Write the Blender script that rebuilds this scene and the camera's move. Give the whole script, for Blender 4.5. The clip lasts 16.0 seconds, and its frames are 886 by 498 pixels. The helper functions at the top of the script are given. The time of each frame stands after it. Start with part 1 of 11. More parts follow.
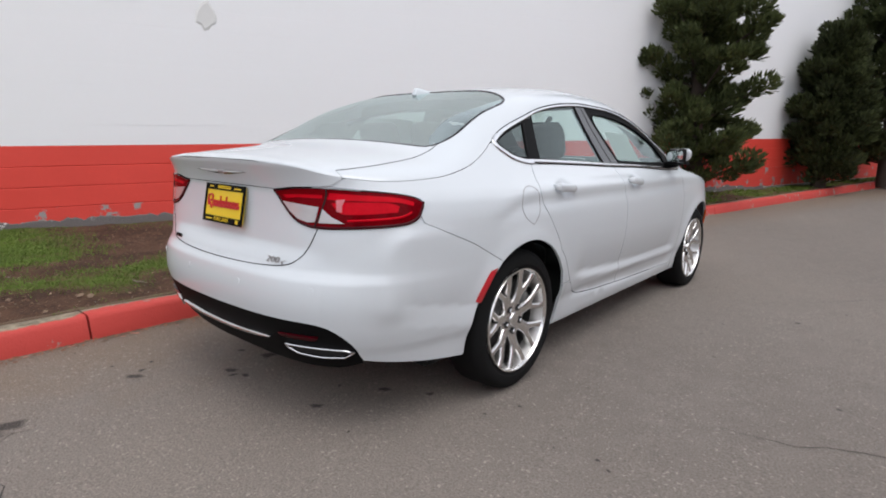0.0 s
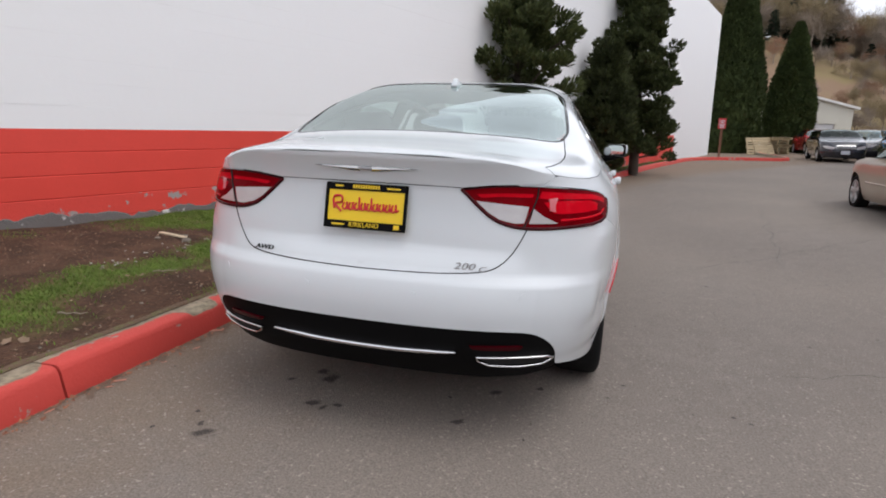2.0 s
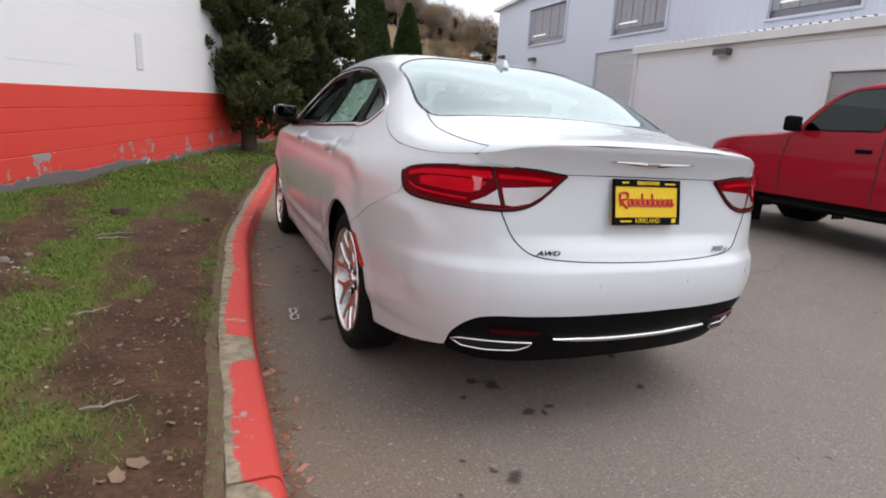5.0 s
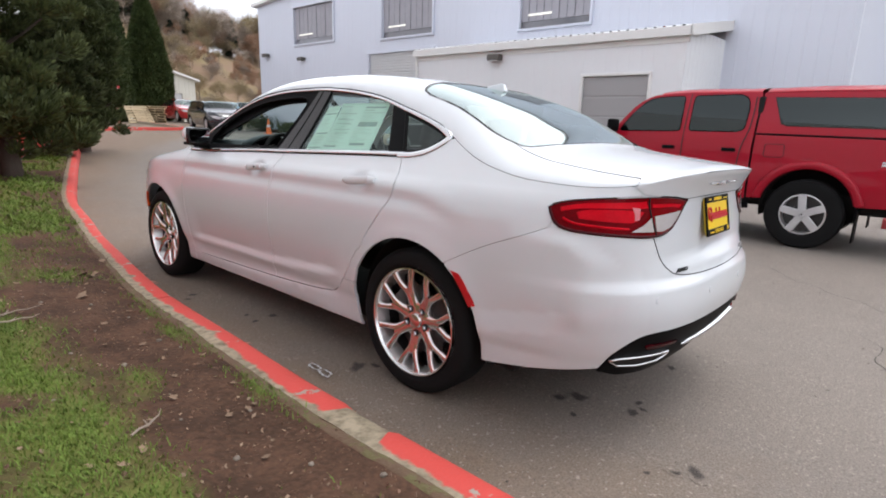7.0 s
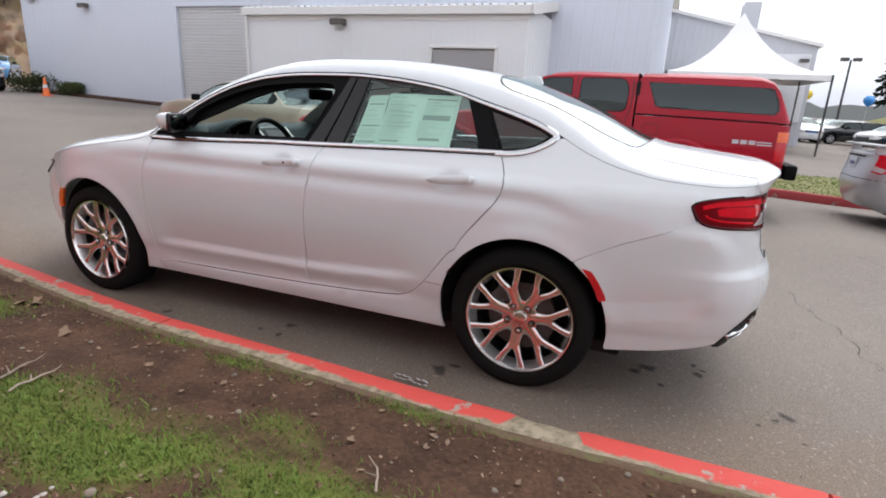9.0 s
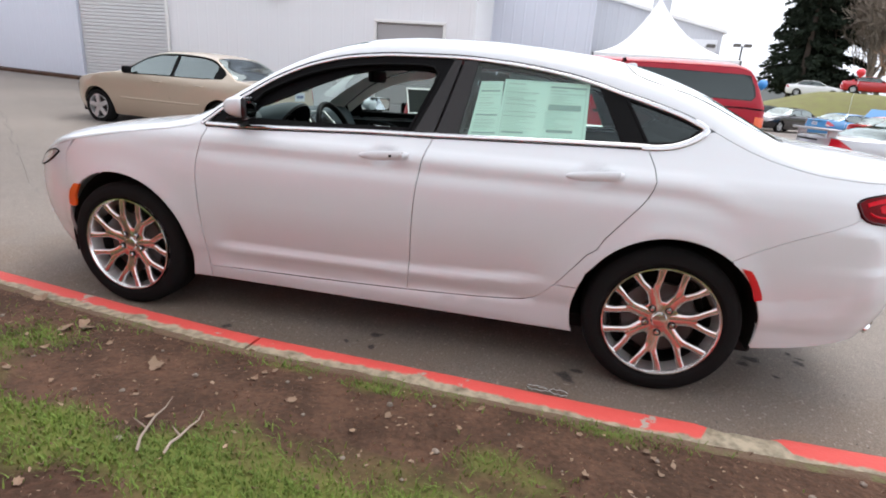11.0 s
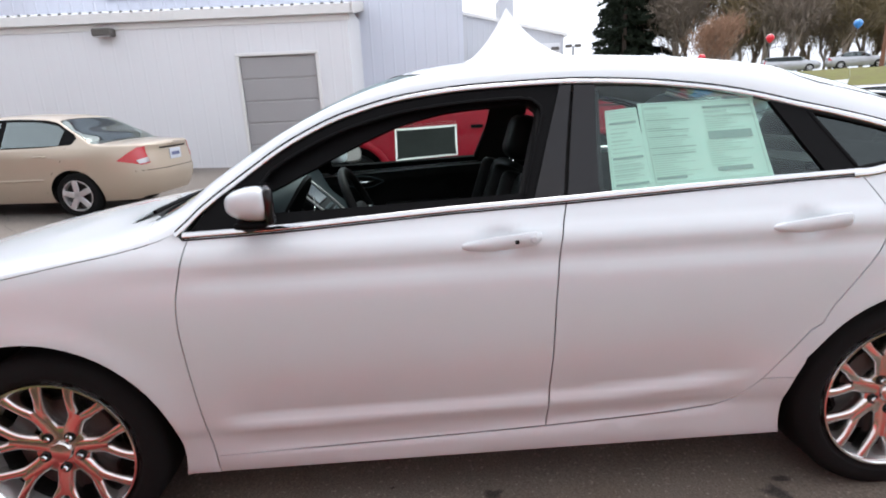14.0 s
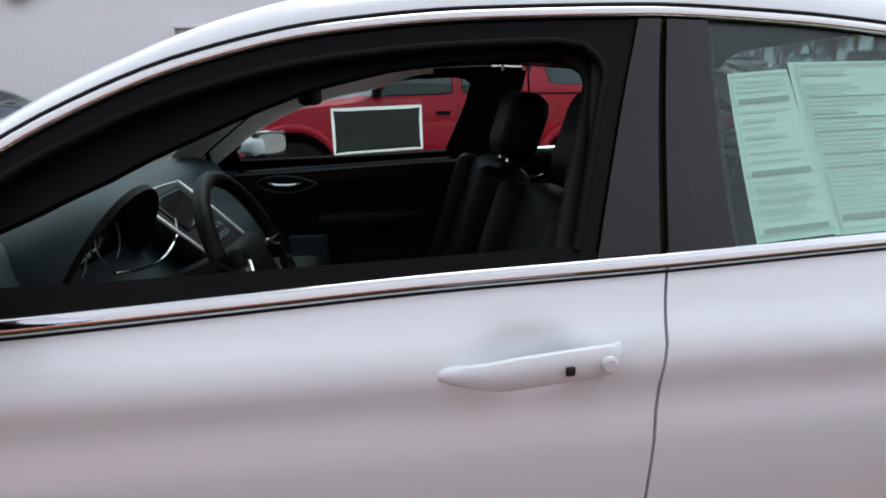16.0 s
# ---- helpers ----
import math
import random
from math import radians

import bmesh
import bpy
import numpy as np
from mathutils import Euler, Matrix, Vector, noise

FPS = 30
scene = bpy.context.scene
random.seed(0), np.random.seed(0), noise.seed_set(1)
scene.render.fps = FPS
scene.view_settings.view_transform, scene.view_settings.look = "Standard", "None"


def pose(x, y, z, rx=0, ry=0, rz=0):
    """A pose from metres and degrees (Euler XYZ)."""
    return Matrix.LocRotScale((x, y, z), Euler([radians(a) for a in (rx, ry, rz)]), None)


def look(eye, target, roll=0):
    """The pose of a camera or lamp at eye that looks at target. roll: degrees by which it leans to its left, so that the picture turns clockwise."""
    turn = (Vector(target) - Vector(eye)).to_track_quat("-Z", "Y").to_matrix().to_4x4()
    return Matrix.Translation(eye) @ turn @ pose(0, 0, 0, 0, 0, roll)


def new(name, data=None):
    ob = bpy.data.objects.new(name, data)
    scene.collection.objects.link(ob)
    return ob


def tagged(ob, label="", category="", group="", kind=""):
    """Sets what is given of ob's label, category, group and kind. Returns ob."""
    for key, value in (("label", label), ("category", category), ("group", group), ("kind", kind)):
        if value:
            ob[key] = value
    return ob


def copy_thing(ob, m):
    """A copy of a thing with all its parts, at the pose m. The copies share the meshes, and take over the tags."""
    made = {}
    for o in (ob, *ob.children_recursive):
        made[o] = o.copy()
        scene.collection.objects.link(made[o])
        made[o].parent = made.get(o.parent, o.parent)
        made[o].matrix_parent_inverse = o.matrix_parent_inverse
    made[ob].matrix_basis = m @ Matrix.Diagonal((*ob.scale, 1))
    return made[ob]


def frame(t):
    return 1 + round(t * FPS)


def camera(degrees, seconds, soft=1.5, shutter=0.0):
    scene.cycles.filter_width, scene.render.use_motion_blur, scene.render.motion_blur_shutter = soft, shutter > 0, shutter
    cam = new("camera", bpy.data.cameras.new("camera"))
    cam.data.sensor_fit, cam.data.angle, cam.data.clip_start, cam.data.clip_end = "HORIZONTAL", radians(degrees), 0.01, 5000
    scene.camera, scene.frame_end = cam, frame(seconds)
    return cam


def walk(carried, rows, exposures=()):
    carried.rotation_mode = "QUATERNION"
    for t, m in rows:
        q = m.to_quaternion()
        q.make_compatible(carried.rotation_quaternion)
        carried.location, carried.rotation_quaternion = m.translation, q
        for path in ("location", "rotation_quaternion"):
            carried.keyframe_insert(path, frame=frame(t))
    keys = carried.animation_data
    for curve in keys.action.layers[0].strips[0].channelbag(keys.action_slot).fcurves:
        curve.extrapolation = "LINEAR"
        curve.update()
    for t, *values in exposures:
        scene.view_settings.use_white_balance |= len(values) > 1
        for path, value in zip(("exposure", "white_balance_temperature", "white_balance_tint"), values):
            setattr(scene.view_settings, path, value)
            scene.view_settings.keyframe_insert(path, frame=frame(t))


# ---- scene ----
# Camera. The path is given in the frame of the parked white car, which stands
# on a slightly leaning road; LEVEL turns that frame upright.
cam = camera(78.2, 16.0, soft=1.9)
LEVEL = pose(0, 0, 0, -0.29, 1.32, 0)
PATH = [
    (0, (2.185, -2.15, 1.149), (0.924, -0.643, 0.775), 1.3),
    (0.5, (1.854, -2.321, 1.141), (0.775, -0.669, 0.814), 2.5),
    (1, (1.513, -2.533, 1.147), (0.62, -0.783, 0.769), 2.6),
    (1.5, (1.156, -2.655, 1.12), (0.399, -0.851, 0.708), 2.2),
    (2, (0.789, -2.786, 1.122), (0.268, -0.893, 0.738), 2.3),
    (2.5, (0.433, -2.906, 1.131), (0.114, -0.981, 0.688), 2.1),
    (3, (0.018, -2.901, 1.118), (-0.172, -0.959, 0.68), 2.6),
    (3.5, (-0.374, -2.9, 1.113), (-0.24, -0.941, 0.734), 2.9),
    (4, (-0.76, -2.847, 1.124), (-0.387, -0.919, 0.746), 2.4),
    (4.2, (-0.918, -2.788, 1.11), (-0.46, -0.885, 0.703), 2.6),
    (6.3, (-2.199, -2.005, 1.144), (-0.938, -0.502, 0.757), 3.8),
    (6.5, (-2.31, -1.914, 1.148), (-0.977, -0.472, 0.766), 3.0),
    (7, (-2.543, -1.666, 1.18), (-1.08, -0.366, 0.768), 2.2),
    (7.5, (-2.701, -1.367, 1.185), (-1.12, -0.212, 0.776), 3.1),
    (8, (-2.903, -1.087, 1.191), (-1.206, -0.123, 0.755), 3.9),
    (8.5, (-3.103, -0.816, 1.26), (-1.332, -0.025, 0.774), 3.3),
    (9, (-3.189, -0.515, 1.268), (-1.385, 0.187, 0.765), 3.1),
    (9.2, (-3.212, -0.399, 1.279), (-1.399, 0.28, 0.777), 4.1),
    (11.3, (-3.258, 0.652, 1.258), (-1.363, 0.932, 0.683), 3.4),
    (11.5, (-3.234, 0.754, 1.271), (-1.331, 0.959, 0.691), 2.6),
    (12, (-3.155, 1.007, 1.275), (-1.247, 1.173, 0.698), -0.4),
    (12.5, (-3.018, 1.231, 1.304), (-1.089, 1.361, 0.796), -1.4),
    (13, (-2.883, 1.403, 1.299), (-0.954, 1.419, 0.768), -1.0),
    (13.5, (-2.643, 1.486, 1.308), (-0.714, 1.513, 0.778), -3.0),
    (14, (-2.432, 1.521, 1.333), (-0.493, 1.465, 0.843), -3.1),
    (14.5, (-2.204, 1.572, 1.318), (-0.273, 1.426, 0.821), -3.7),
    (15, (-1.952, 1.577, 1.276), (-0.039, 1.387, 0.724), -3.9),
    (15.5, (-1.675, 1.504, 1.266), (0.251, 1.371, 0.744), -2.2),
    (16, (-1.493, 1.474, 1.278), (0.425, 1.275, 0.747), -1.3),
]
walk(cam, [(t, LEVEL @ look(eye, target, roll)) for t, eye, target, roll in PATH], [(0.0, 0.62, 6450, 11), (3.0, 0.63, 6550, 12), (4.2, 0.69, 6550, 12), (6.5, 1.03, 6500, 11), (7.5, 1.12, 6500, 11), (9.2, 1.07, 6450, 10.5), (12.0, 1.45, 6400, 10.5), (13.5, 1.43, 6350, 10.5), (14.5, 1.13, 6300, 10.5), (15.5, 1.00, 6200, 10), (16.0, 0.96, 6150, 10)])

# ---------------------------------------------------------------- light
world = bpy.data.worlds.new("overcast_sky")
scene.world = world
world.use_nodes = True
wn, wl = world.node_tree.nodes, world.node_tree.links
wn.clear()
w_out, w_bg = wn.new("ShaderNodeOutputWorld"), wn.new("ShaderNodeBackground")
w_sky, w_hsv = wn.new("ShaderNodeTexSky"), wn.new("ShaderNodeHueSaturation")
w_sky.sky_type, w_sky.sun_disc = "NISHITA", False
w_sky.sun_elevation, w_sky.sun_rotation = radians(65), radians(111)
w_sky.air_density, w_sky.dust_density, w_sky.ozone_density = 1.0, 6.0, 1.0
w_hsv.inputs["Saturation"].default_value = 0.30
w_mix, w_cloud, w_co, w_map, w_ramp = (wn.new("ShaderNodeMixRGB"), wn.new("ShaderNodeTexNoise"), wn.new("ShaderNodeTexCoord"),
                                       wn.new("ShaderNodeMapping"), wn.new("ShaderNodeMapRange"))
w_map.inputs["Scale"].default_value = (1.0, 1.0, 3.0)
w_cloud.inputs["Scale"].default_value, w_cloud.inputs["Detail"].default_value = 2.2, 5
w_ramp.inputs["From Min"].default_value, w_ramp.inputs["From Max"].default_value = 0.35, 0.7
w_ramp.inputs["To Min"].default_value, w_ramp.inputs["To Max"].default_value = 0.45, 0.85
w_mix.inputs["Color2"].default_value = (6.3, 6.6, 7.25, 1)
wl.new(w_co.outputs["Generated"], w_map.inputs["Vector"])
wl.new(w_map.outputs["Vector"], w_cloud.inputs["Vector"])
wl.new(w_cloud.outputs["Fac"], w_ramp.inputs["Value"])
wl.new(w_ramp.outputs["Result"], w_mix.inputs["Fac"])
wl.new(w_sky.outputs["Color"], w_hsv.inputs["Color"])
wl.new(w_hsv.outputs["Color"], w_mix.inputs["Color1"])
w_sep, w_grad, w_mul = wn.new("ShaderNodeSeparateXYZ"), wn.new("ShaderNodeValToRGB"), wn.new("ShaderNodeMixRGB")
w_mul.blend_type, w_mul.inputs["Fac"].default_value = "MULTIPLY", 1.0
w_grad.color_ramp.interpolation = "EASE"
w_grad.color_ramp.elements[0].position, w_grad.color_ramp.elements[0].color = 0.0, (0.66, 0.665, 0.68, 1)      # brightness by height: dim low down, a bright band added half way up to light the sides
w_grad.color_ramp.elements[1].position, w_grad.color_ramp.elements[1].color = 1.0, (0.54, 0.54, 0.54, 1)
w_el = w_grad.color_ramp.elements.new(0.42)
w_el.color = (1.16, 1.15, 1.14, 1)
wl.new(w_co.outputs["Generated"], w_sep.inputs["Vector"])
wl.new(w_sep.outputs["Z"], w_grad.inputs["Fac"])
wl.new(w_mix.outputs["Color"], w_mul.inputs["Color1"])
wl.new(w_grad.outputs["Color"], w_mul.inputs["Color2"])
wl.new(w_mul.outputs["Color"], w_bg.inputs["Color"])
wl.new(w_bg.outputs["Background"], w_out.inputs["Surface"])
w_bg.inputs["Strength"].default_value = 0.15
sun_data = bpy.data.lights.new("sun", "SUN")
sun_data.energy, sun_data.angle, sun_data.color = 0.56, radians(40), (1.0, 0.98, 0.95)
sun = new("sun", sun_data)
sun.matrix_world = look((0, 0, 30), (-13.0, 5.0, 0))


# ---------------------------------------------------------------- materials
def rgb(c):
    return (*c, 1.0) if len(c) == 3 else c


def mat(name, color, rough=0.6, metal=0.0, coat=0.0, vary=0.0, scale=6.0, dark=None, bump=0.0, bump_scale=40.0, spec=0.5, island=0.0,
        alpha_trans=0.0, emit=0.0, rough_vary=0.0):
    """A Principled material with colour variation at two scales, fine relief, and variation from piece to piece."""
    m = bpy.data.materials.new(name)
    m.use_nodes = True
    n, l = m.node_tree.nodes, m.node_tree.links
    b = n["Principled BSDF"]
    b.inputs["Base Color"].default_value = rgb(color)
    b.inputs["Roughness"].default_value, b.inputs["Metallic"].default_value = rough, metal
    b.inputs["Coat Weight"].default_value, b.inputs["Coat Roughness"].default_value = coat, 0.04
    b.inputs["Specular IOR Level"].default_value = spec
    b.inputs["Transmission Weight"].default_value = alpha_trans
    if emit:
        b.inputs["Emission Color"].default_value, b.inputs["Emission Strength"].default_value = rgb(color), emit
    co = n.new("ShaderNodeTexCoord")
    if vary:
        dark = dark or tuple(v * 0.5 for v in color)
        big, small, mixer, fac = n.new("ShaderNodeTexNoise"), n.new("ShaderNodeTexNoise"), n.new("ShaderNodeMixRGB"), n.new("ShaderNodeMath")
        big.inputs["Scale"].default_value, big.inputs["Detail"].default_value = scale, 4
        small.inputs["Scale"].default_value, small.inputs["Detail"].default_value = scale * 11, 6
        l.new(co.outputs["Object"], big.inputs["Vector"])
        l.new(co.outputs["Object"], small.inputs["Vector"])
        fac.operation = "MULTIPLY_ADD"
        l.new(big.outputs["Fac"], fac.inputs[0])
        fac.inputs[1].default_value = vary
        scaled = n.new("ShaderNodeMath")
        scaled.operation, scaled.inputs[1].default_value = "MULTIPLY", vary * 0.8
        l.new(small.outputs["Fac"], scaled.inputs[0])
        l.new(scaled.outputs[0], fac.inputs[2])
        mixer.inputs["Color1"].default_value, mixer.inputs["Color2"].default_value = rgb(color), rgb(dark)
        l.new(fac.outputs[0], mixer.inputs["Fac"])
        last = mixer.outputs["Color"]
        if island:
            info, geo, hsv, rng = n.new("ShaderNodeObjectInfo"), n.new("ShaderNodeNewGeometry"), n.new("ShaderNodeHueSaturation"), n.new("ShaderNodeMapRange")
            add = n.new("ShaderNodeMath")
            add.operation = "ADD"
            l.new(info.outputs["Random"], add.inputs[0])
            l.new(geo.outputs["Random Per Island"], add.inputs[1])
            rng.inputs["From Max"].default_value = 2.0
            rng.inputs["To Min"].default_value, rng.inputs["To Max"].default_value = 1 - island, 1 + island
            l.new(add.outputs[0], rng.inputs["Value"])
            l.new(rng.outputs["Result"], hsv.inputs["Value"])
            l.new(last, hsv.inputs["Color"])
            last = hsv.outputs["Color"]
        l.new(last, b.inputs["Base Color"])
        if rough_vary:
            rr = n.new("ShaderNodeMapRange")
            rr.inputs["To Min"].default_value, rr.inputs["To Max"].default_value = rough - rough_vary, min(1.0, rough + rough_vary)
            l.new(big.outputs["Fac"], rr.inputs["Value"])
            l.new(rr.outputs["Result"], b.inputs["Roughness"])
    if bump:
        tex, bmp = n.new("ShaderNodeTexNoise"), n.new("ShaderNodeBump")
        tex.inputs["Scale"].default_value, tex.inputs["Detail"].default_value = bump_scale, 6
        bmp.inputs["Strength"].default_value, bmp.inputs["Distance"].default_value = bump, 0.01
        l.new(co.outputs["Object"], tex.inputs["Vector"])
        l.new(tex.outputs["Fac"], bmp.inputs["Height"])
        l.new(bmp.outputs["Normal"], b.inputs["Normal"])
    return m


def masked(name, base, over, scale, low, high, rough=0.8, bump=0.3, stretch=(1, 1, 1), detail=8.0, base2=None):
    """Two colours with a noisy worn edge between them, such as paint that has come off."""
    m = mat(name, base, rough, vary=0.35, scale=3.0, dark=base2 or tuple(v * 0.7 for v in base), bump=bump, bump_scale=70)
    n, l = m.node_tree.nodes, m.node_tree.links
    b = n["Principled BSDF"]
    src = b.inputs["Base Color"].links[0].from_socket
    co, mp, tex, rng, mixer = n.new("ShaderNodeTexCoord"), n.new("ShaderNodeMapping"), n.new("ShaderNodeTexNoise"), n.new("ShaderNodeMapRange"), n.new("ShaderNodeMixRGB")
    mp.inputs["Scale"].default_value = stretch
    tex.inputs["Scale"].default_value, tex.inputs["Detail"].default_value, tex.inputs["Roughness"].default_value = scale, detail, 0.65
    rng.inputs["From Min"].default_value, rng.inputs["From Max"].default_value = low, high
    l.new(co.outputs["Object"], mp.inputs["Vector"])
    l.new(mp.outputs["Vector"], tex.inputs["Vector"])
    l.new(tex.outputs["Fac"], rng.inputs["Value"])
    l.new(rng.outputs["Result"], mixer.inputs["Fac"])
    l.new(src, mixer.inputs["Color1"])
    mixer.inputs["Color2"].default_value = rgb(over)
    l.new(mixer.outputs["Color"], b.inputs["Base Color"])
    return m


def glass(name, tint=(0.75, 0.86, 0.82), clear=0.6, rough=0.02, ior=1.75):
    """Thin tinted pane: a mirror-like surface over see-through tint, by Fresnel."""
    m = bpy.data.materials.new(name)
    m.use_nodes = True
    n, l = m.node_tree.nodes, m.node_tree.links
    n.clear()
    out, mixer, tr, gl, fr, pw, rg = (n.new("ShaderNodeOutputMaterial"), n.new("ShaderNodeMixShader"), n.new("ShaderNodeBsdfTransparent"),
                                      n.new("ShaderNodeBsdfGlossy"), n.new("ShaderNodeLayerWeight"), n.new("ShaderNodeMath"), n.new("ShaderNodeMapRange"))
    pw.operation, pw.inputs[1].default_value = "POWER", 5.0
    fr.inputs["Blend"].default_value = 0.5
    rg.inputs["To Min"].default_value = ((ior - 1) / (ior + 1)) ** 2
    tr.inputs["Color"].default_value = rgb(tuple(v * clear for v in tint))
    gl.inputs["Roughness"].default_value = rough
    gl.inputs["Color"].default_value = (0.86, 0.97, 0.95, 1)
    l.new(fr.outputs["Facing"], pw.inputs[0])
    l.new(pw.outputs[0], rg.inputs["Value"])
    l.new(rg.outputs["Result"], mixer.inputs["Fac"])
    l.new(tr.outputs["BSDF"], mixer.inputs[1])
    l.new(gl.outputs["BSDF"], mixer.inputs[2])
    l.new(mixer.outputs["Shader"], out.inputs["Surface"])
    return m


WHITE = mat("pearl_white_paint", (0.622, 0.660, 0.688), 0.26, coat=0.6, vary=0.04, scale=1.5, dark=(0.63, 0.63, 0.645))
BLACK_TRIM = mat("satin_black_trim", (0.005, 0.005, 0.0055), 0.55, spec=0.06, vary=0.3, scale=20)
GLOSS_BLACK = mat("gloss_black_trim", (0.012, 0.011, 0.012), 0.09, coat=0.0, spec=0.34, vary=0.2, scale=8)
# near-black for black parts and for shade put into gaps and cavities
VOID = mat("black_parts_and_gap_shade", (0.006, 0.006, 0.006), 0.9)
RUBBER = mat("tyre_rubber", (0.009, 0.009, 0.0095), 0.85, spec=0.15, vary=0.5, scale=9, dark=(0.008, 0.008, 0.008), bump=0.15, bump_scale=60)
CHROME = mat("chrome", (0.68, 0.68, 0.69), 0.09, metal=1.0, vary=0.06, scale=10, rough_vary=0.03)
ALLOY = mat("polished_alloy", (0.80, 0.79, 0.78), 0.20, metal=1.0, vary=0.1, scale=14, rough_vary=0.05)
STEEL = mat("brake_steel", (0.10, 0.10, 0.10), 0.5, metal=1.0, vary=0.4, scale=12)
RED_LENS = mat("red_lamp_lens", (0.25, 0.0013, 0.006), 0.05, coat=0.0, vary=0.7, scale=9, dark=(0.065, 0.0005, 0.002), spec=0.05)
# pale pink for a reflection coloured onto the tail lamp
LENS_REFLECTION = mat("pale_lens_reflection", (0.62, 0.20, 0.22), 0.12, coat=0.1, vary=0.4, scale=30, dark=(0.50, 0.06, 0.08))
INNER_RED = mat("inner_red_lens", (0.20, 0.0012, 0.005), 0.12, coat=0.0, vary=0.5, scale=16, dark=(0.11, 0.0008, 0.003), spec=0.05)
BRIGHT_BAR = mat("bright_red_light_bar", (0.72, 0.005, 0.018), 0.10, coat=0.0, vary=0.6, scale=18, dark=(0.34, 0.002, 0.007), spec=0.06)
DEEP_RED = mat("dark_red_lens", (0.045, 0.0015, 0.004), 0.16, spec=0.15, coat=0.0, vary=0.2, scale=9)
CLEAR_LENS = mat("clear_lamp_lens", (0.62, 0.59, 0.59), 0.16, coat=1.0, metal=0.25, vary=0.45, scale=34, dark=(0.40, 0.38, 0.39))
AMBER = mat("amber_lens", (0.85, 0.12, 0.02), 0.2, coat=1.0, vary=0.2, scale=20)
REFLECTOR_RED = mat("red_reflector", (0.55, 0.01, 0.02), 0.2, coat=1.0, vary=0.2, scale=30)
CAR_GLASS = glass("car_side_glass", (0.84, 0.97, 0.93), 0.90, ior=1.55)
REAR_GLASS = glass("car_rear_glass", (0.62, 0.76, 0.71), 0.80, ior=5.8)
PLAIN_GLASS = glass("plain_car_glass", (0.78, 0.90, 0.86), 0.85, ior=2.4)
TINT_GLASS = glass("tinted_glass", (0.30, 0.33, 0.33), 0.45, ior=1.6)
LEATHER = mat("black_leather", (0.009, 0.0088, 0.009), 0.5, spec=0.13, vary=0.4, scale=12, bump=0.1, bump_scale=120)
DASH = mat("dash_plastic", (0.040, 0.058, 0.064), 0.55, spec=0.3, vary=0.3, scale=14, bump=0.08, bump_scale=200)
LINING = mat("grey_headlining", (0.27, 0.255, 0.245), 0.9, vary=0.2, scale=10)
PILLAR_CLOTH = mat("pale_pillar_lining", (0.82, 0.82, 0.78), 0.9, vary=0.2, scale=10)
BARREL = mat("silver_wheel_barrel", (0.66, 0.65, 0.64), 0.32, metal=0.8, vary=0.2, scale=12)


# ---------------------------------------------------------------- mesh helpers
def mesh_object(name, verts, faces, material, parent=None, label="", smooth=True, normals=None):
    me = bpy.data.meshes.new(name)
    me.from_pydata([tuple(v) for v in verts], [], faces)
    me.materials.append(material)
    me.polygons.foreach_set("use_smooth", [smooth] * len(me.polygons))
    if normals is not None:
        me.normals_split_custom_set_from_vertices([tuple(v) for v in normals])
    me.update()
    ob = new(name, me)
    if parent is not None:
        ob.parent = parent
    if label:
        tagged(ob, label)
    return ob


def part(name, bm, material, parent=None, label="", smooth=False, sharp=40):
    """Links a bmesh as one mesh object under a thing or a part."""
    me = bpy.data.meshes.new(name)
    bm.normal_update()
    bm.to_mesh(me)
    bm.free()
    me.materials.append(material)
    if smooth:
        me.polygons.foreach_set("use_smooth", [True] * len(me.polygons))
        me.set_sharp_from_angle(angle=radians(sharp))
    ob = new(name, me)
    if parent is not None:
        ob.parent = parent
    if label:
        tagged(ob, label)
    return ob


def thing(name, m, label, category, group="", kind=""):
    """An Empty at the base of a thing that has parts."""
    ob = new(name)
    ob.matrix_world = m
    ob.empty_display_size = 0.2
    return tagged(ob, label, category, group, kind)


def add_box(bm, c, s, bevel=0.0, m=None, seg=1):
    """A box with centre c and size s, its edges rounded."""
    got = bmesh.ops.create_cube(bm, size=1.0, matrix=Matrix.Translation(c) @ Matrix.Diagonal((*s, 1)))
    vs = got["verts"]
    if bevel:
        es = list({e for v in vs for e in v.link_edges})
        r = bmesh.ops.bevel(bm, geom=es, offset=bevel, segments=seg, affect="EDGES", profile=0.5)
        vs = list({v for f in r["faces"] for v in f.verts} | {v for v in vs if v.is_valid})
        fs = {f for v in vs for f in v.link_faces}
        vs = list({v for f in fs for v in f.verts})
    if m is not None:
        bmesh.ops.transform(bm, matrix=m, verts=vs)
    return vs


def box(c, s, bevel=0.0, m=None, seg=1):
    bm = bmesh.new()
    add_box(bm, c, s, bevel, m, seg)
    return bm


